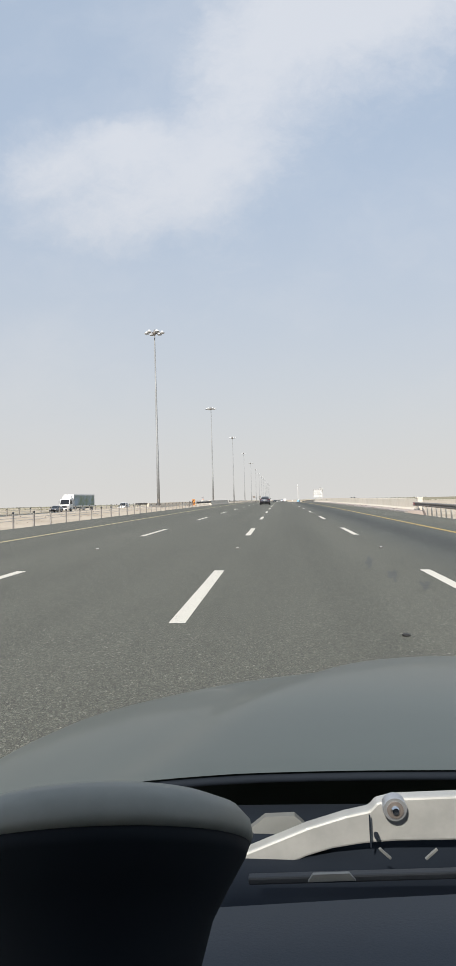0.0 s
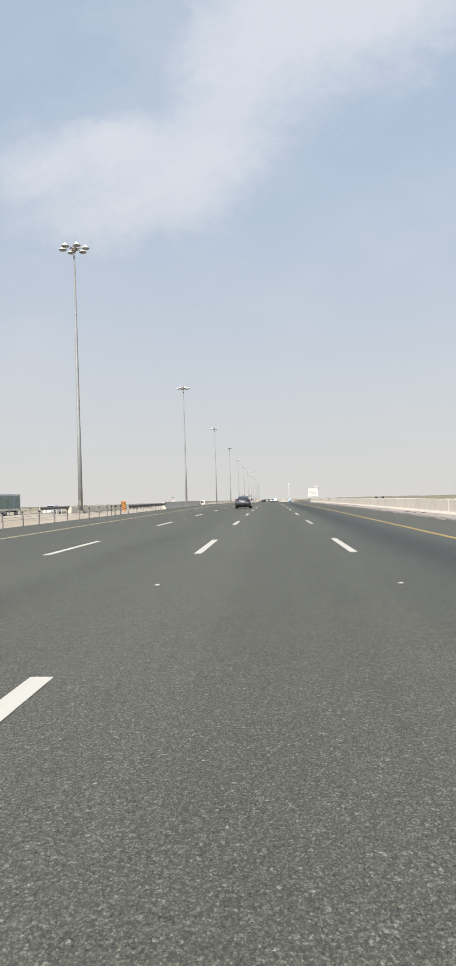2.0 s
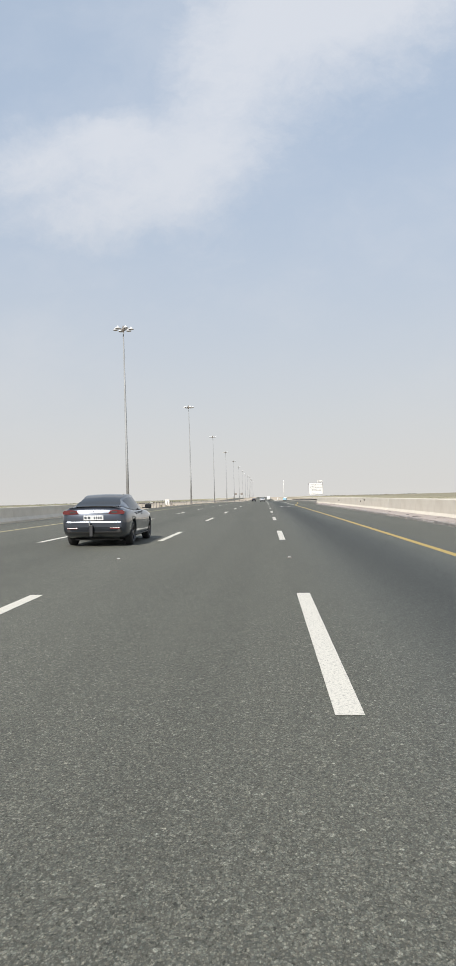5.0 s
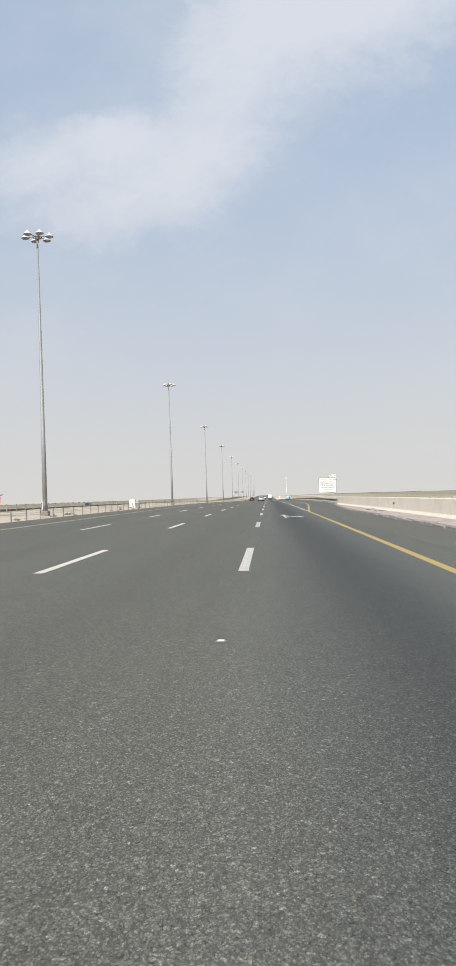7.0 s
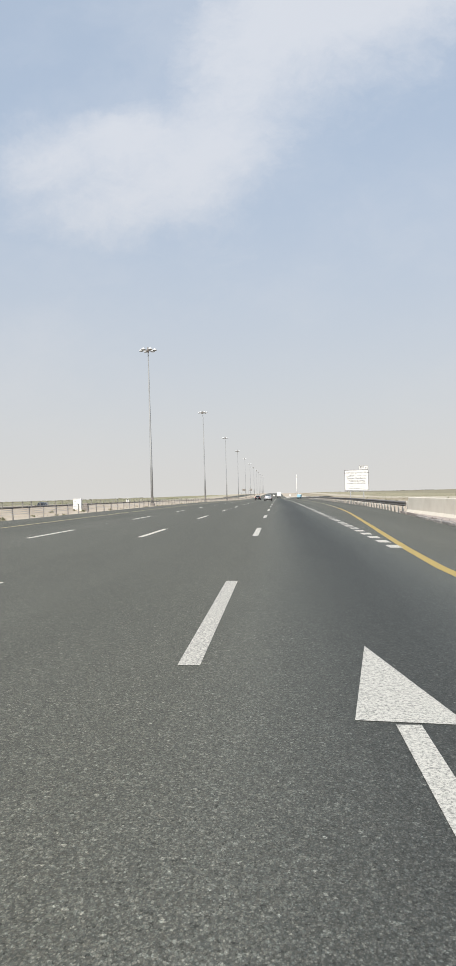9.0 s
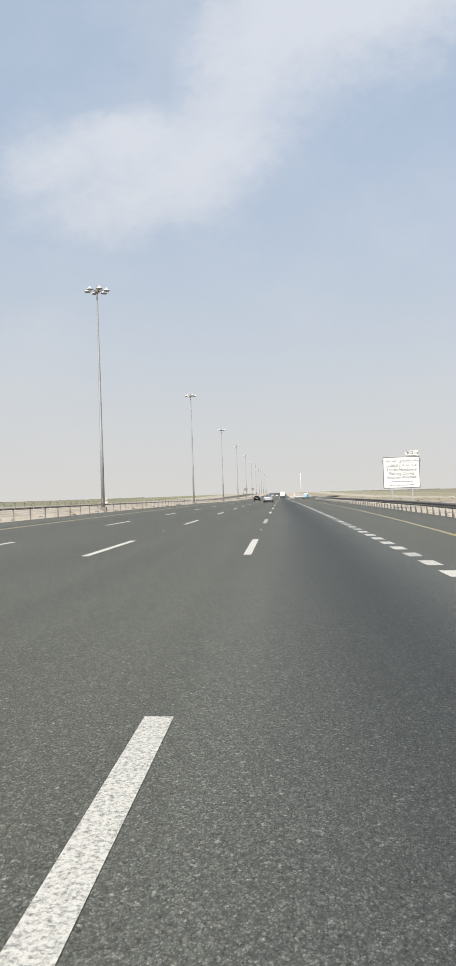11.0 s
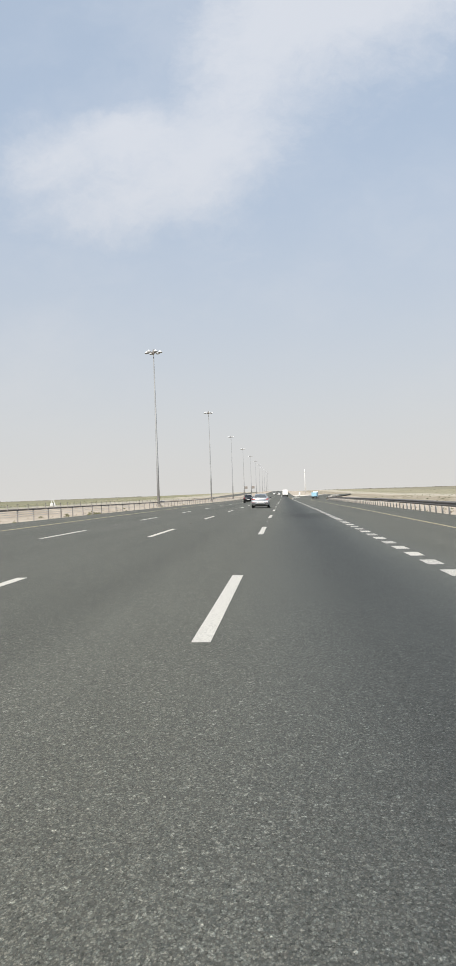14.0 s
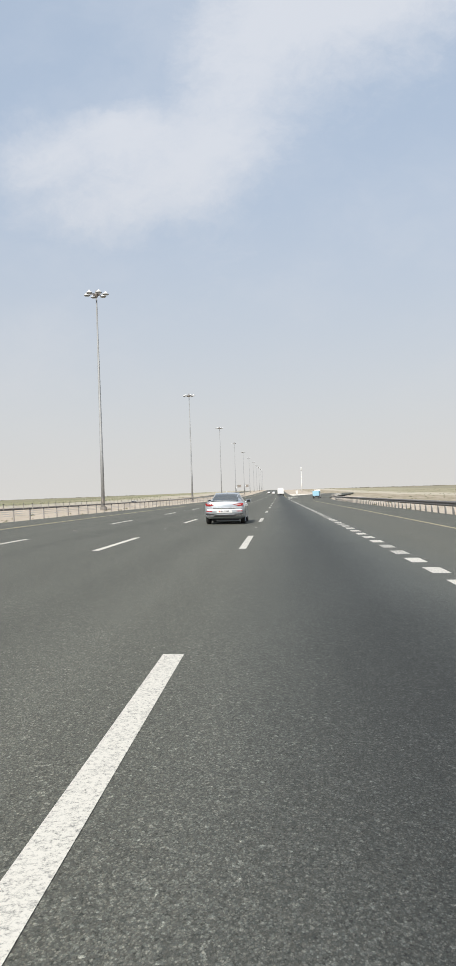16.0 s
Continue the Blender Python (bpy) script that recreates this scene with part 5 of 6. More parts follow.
def far_car(x, y, paint, label, name="car", back=True, tall=0.0):
    """A car that is only seen from afar."""
    t = tall
    spec = dict(
        length=4.6, paint=paint, radius=0.34, axles=(0.95, 3.7), rim=RIM_GREY, spokes=6, glass=CAR_GLASS, roof_mat=paint, trim=BLACK,
        mirror=(3.15, 1.02 + t * 0.4), mirror_mat=BLACK, handle_mat=BLACK, handles=(1.6, 2.5), shuts=(1.45, 2.4, 3.3), sill=BLACK,
        width=((0, 0.80), (0.1, 0.88), (1.0, 0.91), (3.6, 0.90), (4.3, 0.84), (4.6, 0.66)),
        low=((0, 0.40), (0.3, 0.28), (4.1, 0.25), (4.6, 0.34)),
        deck=((0, 1.0 + t * 0.5), (0.15, 1.08 + t * 0.5), (1.5, 1.0 + t * 0.4), (3.4, 0.98 + t * 0.4), (4.2, 0.85 + t * 0.4), (4.6, 0.66 + t * 0.4)),
        shoulder=((0, 0.92 + t * 0.4), (1.5, 0.93 + t * 0.4), (3.4, 0.90 + t * 0.4), (4.6, 0.58 + t * 0.4)),
        roof=((0.12 if t else 0.45, 1.06 + t * 0.5), (0.5 if t else 1.1, 1.36 + t), (1.5, 1.43 + t), (2.4, 1.43 + t), (2.9, 1.30 + t * 0.9), (3.6, 0.95 + t * 0.4)),
        belt=((0.12, 1.04 + t * 0.5), (1.4, 0.98 + t * 0.4), (3.6, 0.93 + t * 0.4)),
        glass_width=((0.12, 0.70), (1.0, 0.80), (3.0, 0.80), (3.6, 0.70)), roof_width=((0.12, 0.56), (1.5, 0.60), (3.6, 0.52)),
        glass_rear=0.5 if t else 1.2, glass_front=2.7, side_glass=((0.9, 1.45), (1.52, 2.38), (2.46, 3.15)))
    thing = car(name, along(x, y) @ pose(0, 0, 0, 0, 0, 0 if back else 180), label, spec)
    for s in (-1, 1):
        bm = box(bmesh.new(), 0.24, 0.08, 0.14, (s * 0.66, 0.02, 0.88 + t * 0.4), 0.02)
        part("tail_lamp", bm, RED_LENS, thing)
        bm = box(bmesh.new(), 0.34, 0.10, 0.14, (s * 0.56, 4.52, 0.62 + t * 0.4), 0.03)
        part("head_lamp", bm, PALE_LENS, thing)
    plate(thing, 0.0, 0.62, 0.5, 0.12, False)
    return thing


def truck(name, m, label, cab_mat, box_mat, box_len=6.2, box_h=2.6, printed=False, tank=False):
    """A lorry facing +y, its middle at the origin: cab, screen, grille, load body, wheels."""
    thing = empty(name, m, label, "truck")
    rear = -box_len / 2 - 0.2
    if tank:
        bm = bmesh.new()
        for k in range(3):
            box(bm, 2.4, box_len / 3 - 0.12, 1.9, (0, rear + (k + 0.5) * box_len / 3, 2.0), 0.10)
    else:
        bm = box(bmesh.new(), 2.5, box_len, box_h, (0, rear + box_len / 2, 1.05 + box_h / 2), 0.03)
    load = part("load_body", bm, box_mat, thing)
    if printed:
        for x in (-1.256, 1.256):
            bm = box(bmesh.new(), 0.006, box_len - 0.4, box_h - 0.5, (x, rear + box_len / 2, 1.05 + box_h / 2))
            part("side_print", bm, PRINT, load, "faded green and blue landscape print")
        bm = box(bmesh.new(), 2.2, 0.006, box_h - 0.4, (0, rear - 0.004, 1.05 + box_h / 2))
        part("rear_print", bm, PRINT, load)
    y0 = rear + box_len + 0.15
    bm = bmesh.new()
    prof = [(0, 0.55), (1.95, 0.55), (2.0, 1.2), (1.86, 1.55), (1.55, 2.72), (1.2, 2.86), (0, 2.9)]
    a = [bm.verts.new((-1.18, y0 + p, z)) for p, z in prof]
    b = [bm.verts.new((1.18, y0 + p, z)) for p, z in prof]
    bm.faces.new(a), bm.faces.new(b[::-1])
    for i in range(len(a)):
        j = (i + 1) % len(a)
        bm.faces.new((a[j], a[i], b[i], b[j]))
    bmesh.ops.bevel(bm, geom=bm.edges[:], offset=0.05, segments=2, affect="EDGES", profile=0.5)
    cab = part("cab", bm, cab_mat, thing)
    bm = bmesh.new()
    bm.faces.new([bm.verts.new(v) for v in ((-1.05, y0 + 1.865, 1.62), (1.05, y0 + 1.865, 1.62), (1.0, y0 + 1.60, 2.60), (-1.0, y0 + 1.60, 2.60))])
    part("windscreen", bm, CAR_GLASS, cab)
    for s in (-1, 1):
        bm = box(bmesh.new(), 0.01, 1.0, 0.85, (s * 1.185, y0 + 0.95, 2.05), 0.003)
        part("side_window", bm, CAR_GLASS, cab)
        bm = box(bmesh.new(), 0.12, 0.08, 0.45, (s * 1.36, y0 + 1.75, 2.05), 0.02)
        part("wing_mirror", bm, BLACK, cab)
        bm = box(bmesh.new(), 0.36, 0.05, 0.22, (s * 0.85, y0 + 1.99, 0.80), 0.02)
        part("head_lamp", bm, PALE_LENS, cab)
    bm = box(bmesh.new(), 1.3, 0.05, 0.45, (0, y0 + 1.985, 1.12), 0.02)
    part("grille", bm, DARK_METAL, cab)
    bm = box(bmesh.new(), 2.3, 0.14, 0.25, (0, y0 + 1.98, 0.55), 0.04)
    part("bumper", bm, cab_mat, cab)
    bm = box(bmesh.new(), 2.2, 0.5, 0.55, (0, y0 + 0.5, 3.12), 0.12)
    part("wind_deflector", bm, cab_mat, cab)
    bm = box(bmesh.new(), 0.9, box_len + 1.6, 0.25, (0, 0.6, 0.85), 0.02)
    part("chassis", bm, BLACK, thing)
    for y in (rear + 1.3, y0 + 1.15):
        for s in (-1, 1):
            wheel(thing, pose(s * 1.08, y, 0.48), 0.48, RIM_SILVER, s, 8, 0.28)
    for s in (-1, 1):
        bm = box(bmesh.new(), 0.03, 2.4, 0.4, (s * 1.1, 0.3, 0.68), 0.01)
        part("side_guard", bm, STEEL, thing)
    return thing


PRINT = material("printed_tarpaulin", (0.24, 0.29, 0.19), 0.5, other=(0.33, 0.40, 0.47), scale=0.45, contrast=0.2, grain=0.2, bump_scale=3.0)
dark_hatch()
silver_saloon()
truck("box_truck", on_road(-44.4, 164.0, 0, 169), "white box truck with a faded landscape print", WHITE_CAR_PAINT, WHITE_CAR_PAINT, box_len=10.5, box_h=2.75, printed=True)
far_car(-44.6, 149.5, BLACK_PAINT, "dark car on the opposite carriageway", back=False)
far_car(-32.2, 157.0, WHITE_CAR_PAINT, "white car on the opposite carriageway", tall=0.25, back=False)
far_car(-39.6, 330.0, BLACK_PAINT, "dark off-road car on the opposite carriageway", tall=0.35, back=False)
far_car(-36.5, 545.0, WHITE_CAR_PAINT, "white car on the opposite carriageway", back=False)
far_car(-1.9, 430.0, BLACK_PAINT, "black car far ahead on the motorway", tall=0.1)
far_car(-1.8, 820.0, WHITE_CAR_PAINT, "white car far ahead on the motorway")
far_car(1.9, 760.0, WHITE_CAR_PAINT, "white off-road car far ahead on the motorway", tall=0.3)
truck("delivery_truck", along(5.5, 640.0), "white delivery truck far ahead on the motorway", WHITE_CAR_PAINT, WHITE_CAR_PAINT, box_len=4.2, box_h=2.0)
truck("blue_truck", on_road(14.3, 526.0, 0.0, -8) @ Matrix.Scale(0.66, 4), "white and light blue truck at the slip road", WHITE_CAR_PAINT, BLUE_PAINT, box_len=6.5, tank=True)


# -- roadside things --
def lettering(text, size, mat, m, parent, name, right=False):
    """Flat letters of the built-in font as one mesh, centred."""
    cu = bpy.data.curves.new(name, "FONT")
    cu.body, cu.size, cu.align_x, cu.align_y, cu.extrude = text, size, "CENTER", "CENTER", 0.002
    tmp = new(name, cu)
    bpy.context.view_layer.update()
    me = bpy.data.meshes.new_from_object(tmp.evaluated_get(bpy.context.evaluated_depsgraph_get()))
    bpy.data.objects.remove(tmp)
    me.materials.clear()
    me.materials.append(mat)
    ob = new(name, me)
    ob.matrix_basis = m
    ob.parent = parent
    return ob


def rounded(w, h, r, n=5):
    pts = []
    for cx, cz, a0 in ((w / 2 - r, h / 2 - r, 0), (-w / 2 + r, h / 2 - r, 90), (-w / 2 + r, -h / 2 + r, 180), (w / 2 - r, -h / 2 + r, 270)):
        for k in range(n + 1):
            a = radians(a0 + 90 * k / n)
            pts.append((cx + r * math.cos(a), cz + r * math.sin(a)))
    return pts


def build_sign():
    x, y = 17.45, 314.4
    g = land_height(x, y)
    sign = empty("road_sign", pose(x, y, g - 0.05, 0, 0, -2), "white parking sign in two scripts on two steel posts", "road sign")
    base = surface(x, y) - g
    mid = base + 3.49
    for dx in (-1.06, 1.10):
        bm = box(bmesh.new(), 0.13, 0.13, mid + 1.6, (dx, 0.10, (mid + 1.6) / 2 - 0.2), 0.012)
        part("post", bm, STEEL, sign)
    bm = prism(bmesh.new(), rounded(3.92, 3.40, 0.13), 0.035, pose(0, 0, mid))
    panel = part("sign_panel", bm, SIGN_WHITE, sign)
    bm = bmesh.new()
    a, b = rounded(3.89, 3.37, 0.12), rounded(3.76, 3.24, 0.09)
    va = [bm.verts.new((p, -0.003, mid + q)) for p, q in a]
    vb = [bm.verts.new((p, -0.003, mid + q)) for p, q in b]
    for i in range(len(va)):
        j = (i + 1) % len(va)
        bm.faces.new((va[i], va[j], vb[j], vb[i]))
    part("sign_border", bm, SIGN_INK, panel, "thin dark border")
    bm = prism(bmesh.new(), rounded(1.50, 0.66, 0.12), 0.03, pose(1.17, 0, mid + 2.06))
    small = part("distance_panel", bm, SIGN_WHITE, sign)
    bm = bmesh.new()
    a, b = rounded(1.46, 0.62, 0.11), rounded(1.38, 0.54, 0.09)
    va = [bm.verts.new((1.17 + p, -0.003, mid + 2.06 + q)) for p, q in a]
    vb = [bm.verts.new((1.17 + p, -0.003, mid + 2.06 + q)) for p, q in b]
    for i in range(len(va)):
        j = (i + 1) % len(va)
        bm.faces.new((va[i], va[j], vb[j], vb[i]))
    part("distance_border", bm, SIGN_INK, small)

    def line(text, size, dz, parent, dx=0.0):
        lettering(text, size, SIGN_INK, pose(dx, -0.006, mid + dz, 90, 0, 0), parent, "lettering")

    line("300 m", 0.50, 2.06, small, 1.17)
    line("Trucks Mandatory", 0.43, 0.29, panel)
    line("Parking During", 0.43, -0.12, panel)
    line("Adverse Weather", 0.43, -0.53, panel)
    # joined letter forms, laid out from right to left
    line(ARABIC_1[::-1], 0.43, 1.27, panel)
    line(ARABIC_2[::-1], 0.43, 0.76, panel)
    random.seed(5)
    for dz, w in ((-0.98, 2.2), (-1.35, 2.5)):
        u = -w / 2
        while u < w / 2:
            k = random.uniform(0.10, 0.34)
            bm = box(bmesh.new(), k, 0.004, 0.05, (u + k / 2, -0.006, mid + dz + random.uniform(-0.03, 0.03)))
            part("text_bar", bm, SIGN_INK, panel)
            u += k + 0.08


ARABIC_1 = "\uFEE3\uFEEE\uFED7\uFED2 \uFE87\uFE9F\uFE92\uFE8E\uFEAD\uFEF1 \uFEDF\uFEE0\uFEB8\uFE8E\uFEA3\uFEE8\uFE8E\uFE95"
ARABIC_2 = "\uFECB\uFEE8\uFEAA \uFE97\uFED8\uFEE0\uFE92\uFE8E\uFE95 \uFE8D\uFEDF\uFEC4\uFED8\uFEB2"
build_sign()


def build_marker():
    """The striped hazard board at the head of the guard rail."""
    m = on_road(-11.75, 109.3, -0.2)
    board = empty("hazard_marker", m, "orange and black striped hazard board on a post", "hazard marker")
    bm = box(bmesh.new(), 0.07, 0.07, 1.5, (0, 0.05, 0.55), 0.01)
    part("post", bm, STEEL, board)
    bm = box(bmesh.new(), 0.46, 0.03, 0.90, (0, 0, 0.86), 0.008)
    face = part("board", bm, ORANGE, board)
    for k in range(5):
        z = 0.46 + k * 0.20
        pts = [(-0.22, z + 0.10), (0.22, z - 0.12), (0.22, z - 0.02), (-0.22, z + 0.20)]
        pts = [(x, min(max(q, 0.42), 1.30)) for x, q in pts]
        bm = prism(bmesh.new(), pts, 0.003, pose(0, -0.019, 0))
        part("stripe", bm, SIGN_INK, face)


build_marker()


def build_cabinet():
    x, y = -20.3, 282.6
    c = empty("roadside_cabinet", pose(x, y, land_height(x, y) - 0.02, 0, 0, 4), "cream steel equipment cabinet on a plinth in sand", "cabinet")
    bm = box(bmesh.new(), 1.15, 0.95, 0.25, (0, 0, 0.08), 0.02)
    part("plinth", bm, CONCRETE, c)
    bm = box(bmesh.new(), 0.98, 0.80, 1.30, (0, 0, 0.85), 0.02)
    part("body", bm, CABINET_PAINT, c)
    bm = box(bmesh.new(), 1.06, 0.88, 0.06, (0, 0, 1.53), 0.02)
    part("roof", bm, CABINET_PAINT, c)
    for s in (-1, 1):
        bm = box(bmesh.new(), 0.44, 0.02, 1.12, (s * 0.235, -0.408, 0.87), 0.006)
        door = part("door", bm, CABINET_PAINT, c)
        bm = box(bmesh.new(), 0.03, 0.02, 0.14, (s * 0.06, -0.425, 0.90), 0.005)
        part("handle", bm, DARK_METAL, door)
    bm = box(bmesh.new(), 0.12, 0.004, 0.12, (-0.25, -0.421, 1.25))
    part("warning_label", bm, SIGN_INK, c)
    bm = box(bmesh.new(), 0.6, 0.5, 0.95, (0.95, 0.35, 0.5), 0.03)
    part("side_box", bm, DULL_STEEL, c)


build_cabinet()


def build_counter():
    """A short pole with a small cabinet, coloured plates and a tilted panel, and a white box beyond it."""
    x, y = -22.2, 222.0
    c = empty("roadside_counter", pose(x, y, land_height(x, y) - 0.03, 0, 0, 3), "short pole with white box and red and yellow plates", "equipment")
    bm = tube(bmesh.new(), [(0, 0, -0.2, 0.045), (0, 0, 1.95, 0.04)], 10)
    part("pole", bm, PALE_STEEL, c, smooth=True)
    bm = box(bmesh.new(), 0.70, 0.40, 0.03, (-0.05, 0, 2.0), 0.006, (12, -6, 0))
    part("solar_panel", bm, DARK_METAL, c, "small dark solar panel")
    bm = box(bmesh.new(), 0.30, 0.18, 0.60, (-0.12, -0.12, 0.75), 0.02)
    part("box", bm, CABINET_PAINT, c)
    bm = box(bmesh.new(), 0.22, 0.05, 0.22, (0.04, -0.08, 1.32), 0.01)
    part("yellow_plate", bm, ORANGE, c)
    for z in (1.56, 1.76):
        bm = tube(bmesh.new(), [(0.04, -0.05, z, 0.085), (0.04, -0.14, z, 0.085)], 14)
        part("red_lamp", bm, SIGN_RED, c)
    x, y = -24.9, 245.0
    w = empty("white_box", pose(x, y, land_height(x, y) - 0.03, 0, 0, -5), "small white equipment box beyond the barrier", "cabinet")
    bm = box(bmesh.new(), 0.48, 0.36, 0.95, (0, 0, 0.72), 0.02)
    part("body", bm, CABINET_PAINT, w)
    bm = box(bmesh.new(), 0.40, 0.012, 0.80, (0, -0.185, 0.72), 0.004)
    part("door", bm, CABINET_PAINT, w)
    bm = box(bmesh.new(), 0.40, 0.30, 0.30, (0, 0, 0.12), 0.02)
    part("plinth", bm, CONCRETE, w)


build_counter()


def build_small_panels():
    """A small white A-shaped board out in the plots."""
    x, y = -55.7, 484.5
    t = empty("white_board", pose(x, y, land_height(x, y)), "small white A-shaped board in the fields", "board")
    for s in (-1, 1):
        bm = box(bmesh.new(), 0.12, 0.05, 2.3, (s * 0.42, 0, 1.1), 0.01, (0, -s * 20, 0))
        part("leg", bm, SIGN_WHITE, t)
    bm = box(bmesh.new(), 1.3, 0.04, 0.6, (0, -0.05, 0.7), 0.01)
    part("panel", bm, SIGN_WHITE, t)


build_small_panels()


def build_nose_post():
    p = empty("nose_marker", on_road(12.0, 633.0, 0.13), "white marker post on the slip road's island", "marker post")
    bm = tube(bmesh.new(), [(0, 0, -0.1, 0.06), (0, 0, 1.0, 0.06)], 10)
    part("post", bm, PALE_STEEL, p, smooth=True)
    bm = box(bmesh.new(), 0.75, 0.05, 1.3, (0, -0.08, 1.45), 0.02)
    part("panel", bm, SIGN_WHITE, p)


build_nose_post()


def build_tower():
    x, y = 27.0, 1040.0
    t = empty("telecom_mast", pose(x, y, land_height(x, y)), "slim white telecom mast beyond the slip road", "mast")
    bm = tube(bmesh.new(), [(0, 0, -0.5, 0.50), (0, 0, 8, 0.44), (0, 0, 15, 0.37), (0, 0, 23, 0.30)], 14)
    part("shaft", bm, SIGN_WHITE, t, smooth=True)
    bm = tube(bmesh.new(), [(0, 0, 19.6, 0.45), (0, 0, 19.7, 0.54), (0, 0, 23.0, 0.54), (0, 0, 23.2, 0.4)], 14)
    part("antenna_shroud", bm, SIGN_WHITE, t, smooth=True)
    bm = tube(bmesh.new(), [(0, 0, 23.2, 0.05), (0, 0, 24.6, 0.03)], 6)
    part("lightning_rod", bm, STEEL, t)


build_tower()


def build_gantry():
    y = 1180.0
    t = empty("sign_gantry", pose(0, y, rise(y)), "steel cantilever signs over the opposite carriageway", "gantry")
    for x, w in ((-40.0, 4.4), (-31.0, 3.4)):
        bm = tube(bmesh.new(), [(x - w / 2 - 1.0, 0, -0.6, 0.22), (x - w / 2 - 1.0, 0, 7.6, 0.18)], 10)
        post = part("gantry_post", bm, STEEL, t, smooth=True)
        bm = tube(bmesh.new(), [(x - w / 2 - 1.0, 0, 6.9, 0.12), (x + w / 2, 0, 6.9, 0.10)], 8)
        part("gantry_arm", bm, STEEL, post)
        bm = box(bmesh.new(), w, 0.12, 3.0, (x, -0.15, 6.7), 0.03)
        part("sign_back", bm, DULL_STEEL, t, "grey back of a sign panel")


build_gantry()


def build_sandbags():
    """Dark filled bags left lying on the parapet and scraps of tyre on the verge."""
    for x, y, k, z in ((12.6, 118.6, 1.0, 1.0), (12.61, 114.2, 0.6, 1.0)):
        bm = bmesh.new()
        bmesh.ops.create_icosphere(bm, subdivisions=3, radius=1.0)
        for v in bm.verts:
            n = 1 + 0.12 * noise.noise(v.co * 2.2 + Vector((y, 0, 0)))
            v.co = Vector((v.co.x * 0.13, v.co.y * 0.36 * k, max(v.co.z, -0.75) * 0.10)) * n
        ob = mesh_from(bm, "sandbag", BLACK)
        ob.matrix_basis = on_road(x, y, z + 0.07)
        tagged(ob, "dark filled bag lying on the concrete parapet", "sandbag", "bags on the parapet")
    random.seed(11)
    for i in range(26):
        y = random.uniform(64, 208)
        x = random.uniform(10.95, 12.1)
        bm = bmesh.new()
        bend = random.uniform(0.15, 0.6)
        n = 6
        w = random.uniform(0.03, 0.09)
        length = random.uniform(0.12, 0.5)
        rows = []
        for a in range(n):
            u = a / (n - 1) - 0.5
            rows.append([bm.verts.new((s * w * (1 - abs(u)), u * length, 0.012 + 0.10 * bend * (0.25 - u * u) + 0.01 * s)) for s in (-1, 1)] +
                        [bm.verts.new((s * w * (1 - abs(u)), u * length, 0.10 * bend * (0.25 - u * u))) for s in (1, -1)])
        for p, q in zip(rows, rows[1:]):
            for c in range(4):
                bm.faces.new((p[c], p[(c + 1) % 4], q[(c + 1) % 4], q[c]))
        bm.faces.new(rows[0][::-1]), bm.faces.new(rows[-1])
        ob = mesh_from(bm, "tyre_scrap", RUBBER)
        ob.matrix_basis = on_road(x, y, 0.104, random.uniform(0, 180))
        tagged(ob, "curled scrap of black tyre rubber on the verge", "tyre scrap", "rubber scraps on the verge")


def build_wall_weeds():
    """Dry weeds rooted in cracks of the parapet."""
    random.seed(17)
    for y, z, k in ((176.4, 0.72, 0.24), (199.9, 0.56, 0.20), (178.9, 0.60, 0.24)):
        weed = empty("dry_weed", on_road(12.43, y, z), "dark dry weed rooted in the parapet wall", "weed", "weeds on the parapet")
        for _ in range(10):
            a, b = random.uniform(-1.5, 1.5), random.uniform(0.1, 1.3)
            l = k * random.uniform(0.5, 1.1)
            d = Vector((-math.cos(a) * 0.5, math.sin(a), math.sin(b))) * l
            e = d + Vector((-0.03, 0.2 * d.y, -0.10 * l))
            part("stem", tube(bmesh.new(), [(0, 0, 0, 0.008), (*(d * 0.6), 0.018), (*e, 0.004)], 4), DRY_STEM, weed)


DRY_STEM = material("dry_stems", (0.19, 0.16, 0.12), 0.9, other=(0.05, 0.045, 0.035), scale=6.0)


OIL = material("soaked_oil", (0.050, 0.052, 0.047), 0.8, other=(0.085, 0.087, 0.078), grain=0.3, scale=7.0, bump_scale=60, contrast=0.3)


def build_stains():
    """Dark irregular oil stains on the asphalt."""
    random.seed(77)
    for x, y, l, w in ((2.98, 12.3, 1.2, 0.10), (3.23, 10.95, 0.8, 0.09), (2.88, 14.8, 1.1, 0.08), (-2.3, 300.5, 0.3, 0.07), (1.2, 95.0, 0.4, 0.07), (0.8, 330.0, 0.3, 0.07)):
        n = 28
        verts = [(x, y, surface(x, y) + 0.003)]
        for i in range(n):
            a = i * math.tau / n
            k = 0.7 + 0.9 * noise.noise(Vector((math.cos(a) * 1.6, math.sin(a) * 1.6, y)))
            px, py = x + w * k * math.cos(a) + 0.12 * l * math.sin(a) * k, y + l * k * math.sin(a)
            verts.append((px, py, surface(px, py) + 0.003))
        ob = mesh_object("oil_stain", verts, [(0, i, i % n + 1) for i in range(1, n + 1)], OIL)
        tagged(ob, "dark ragged oil stain on the asphalt", "stain", "oil stains on the road", "structure")


build_stains()


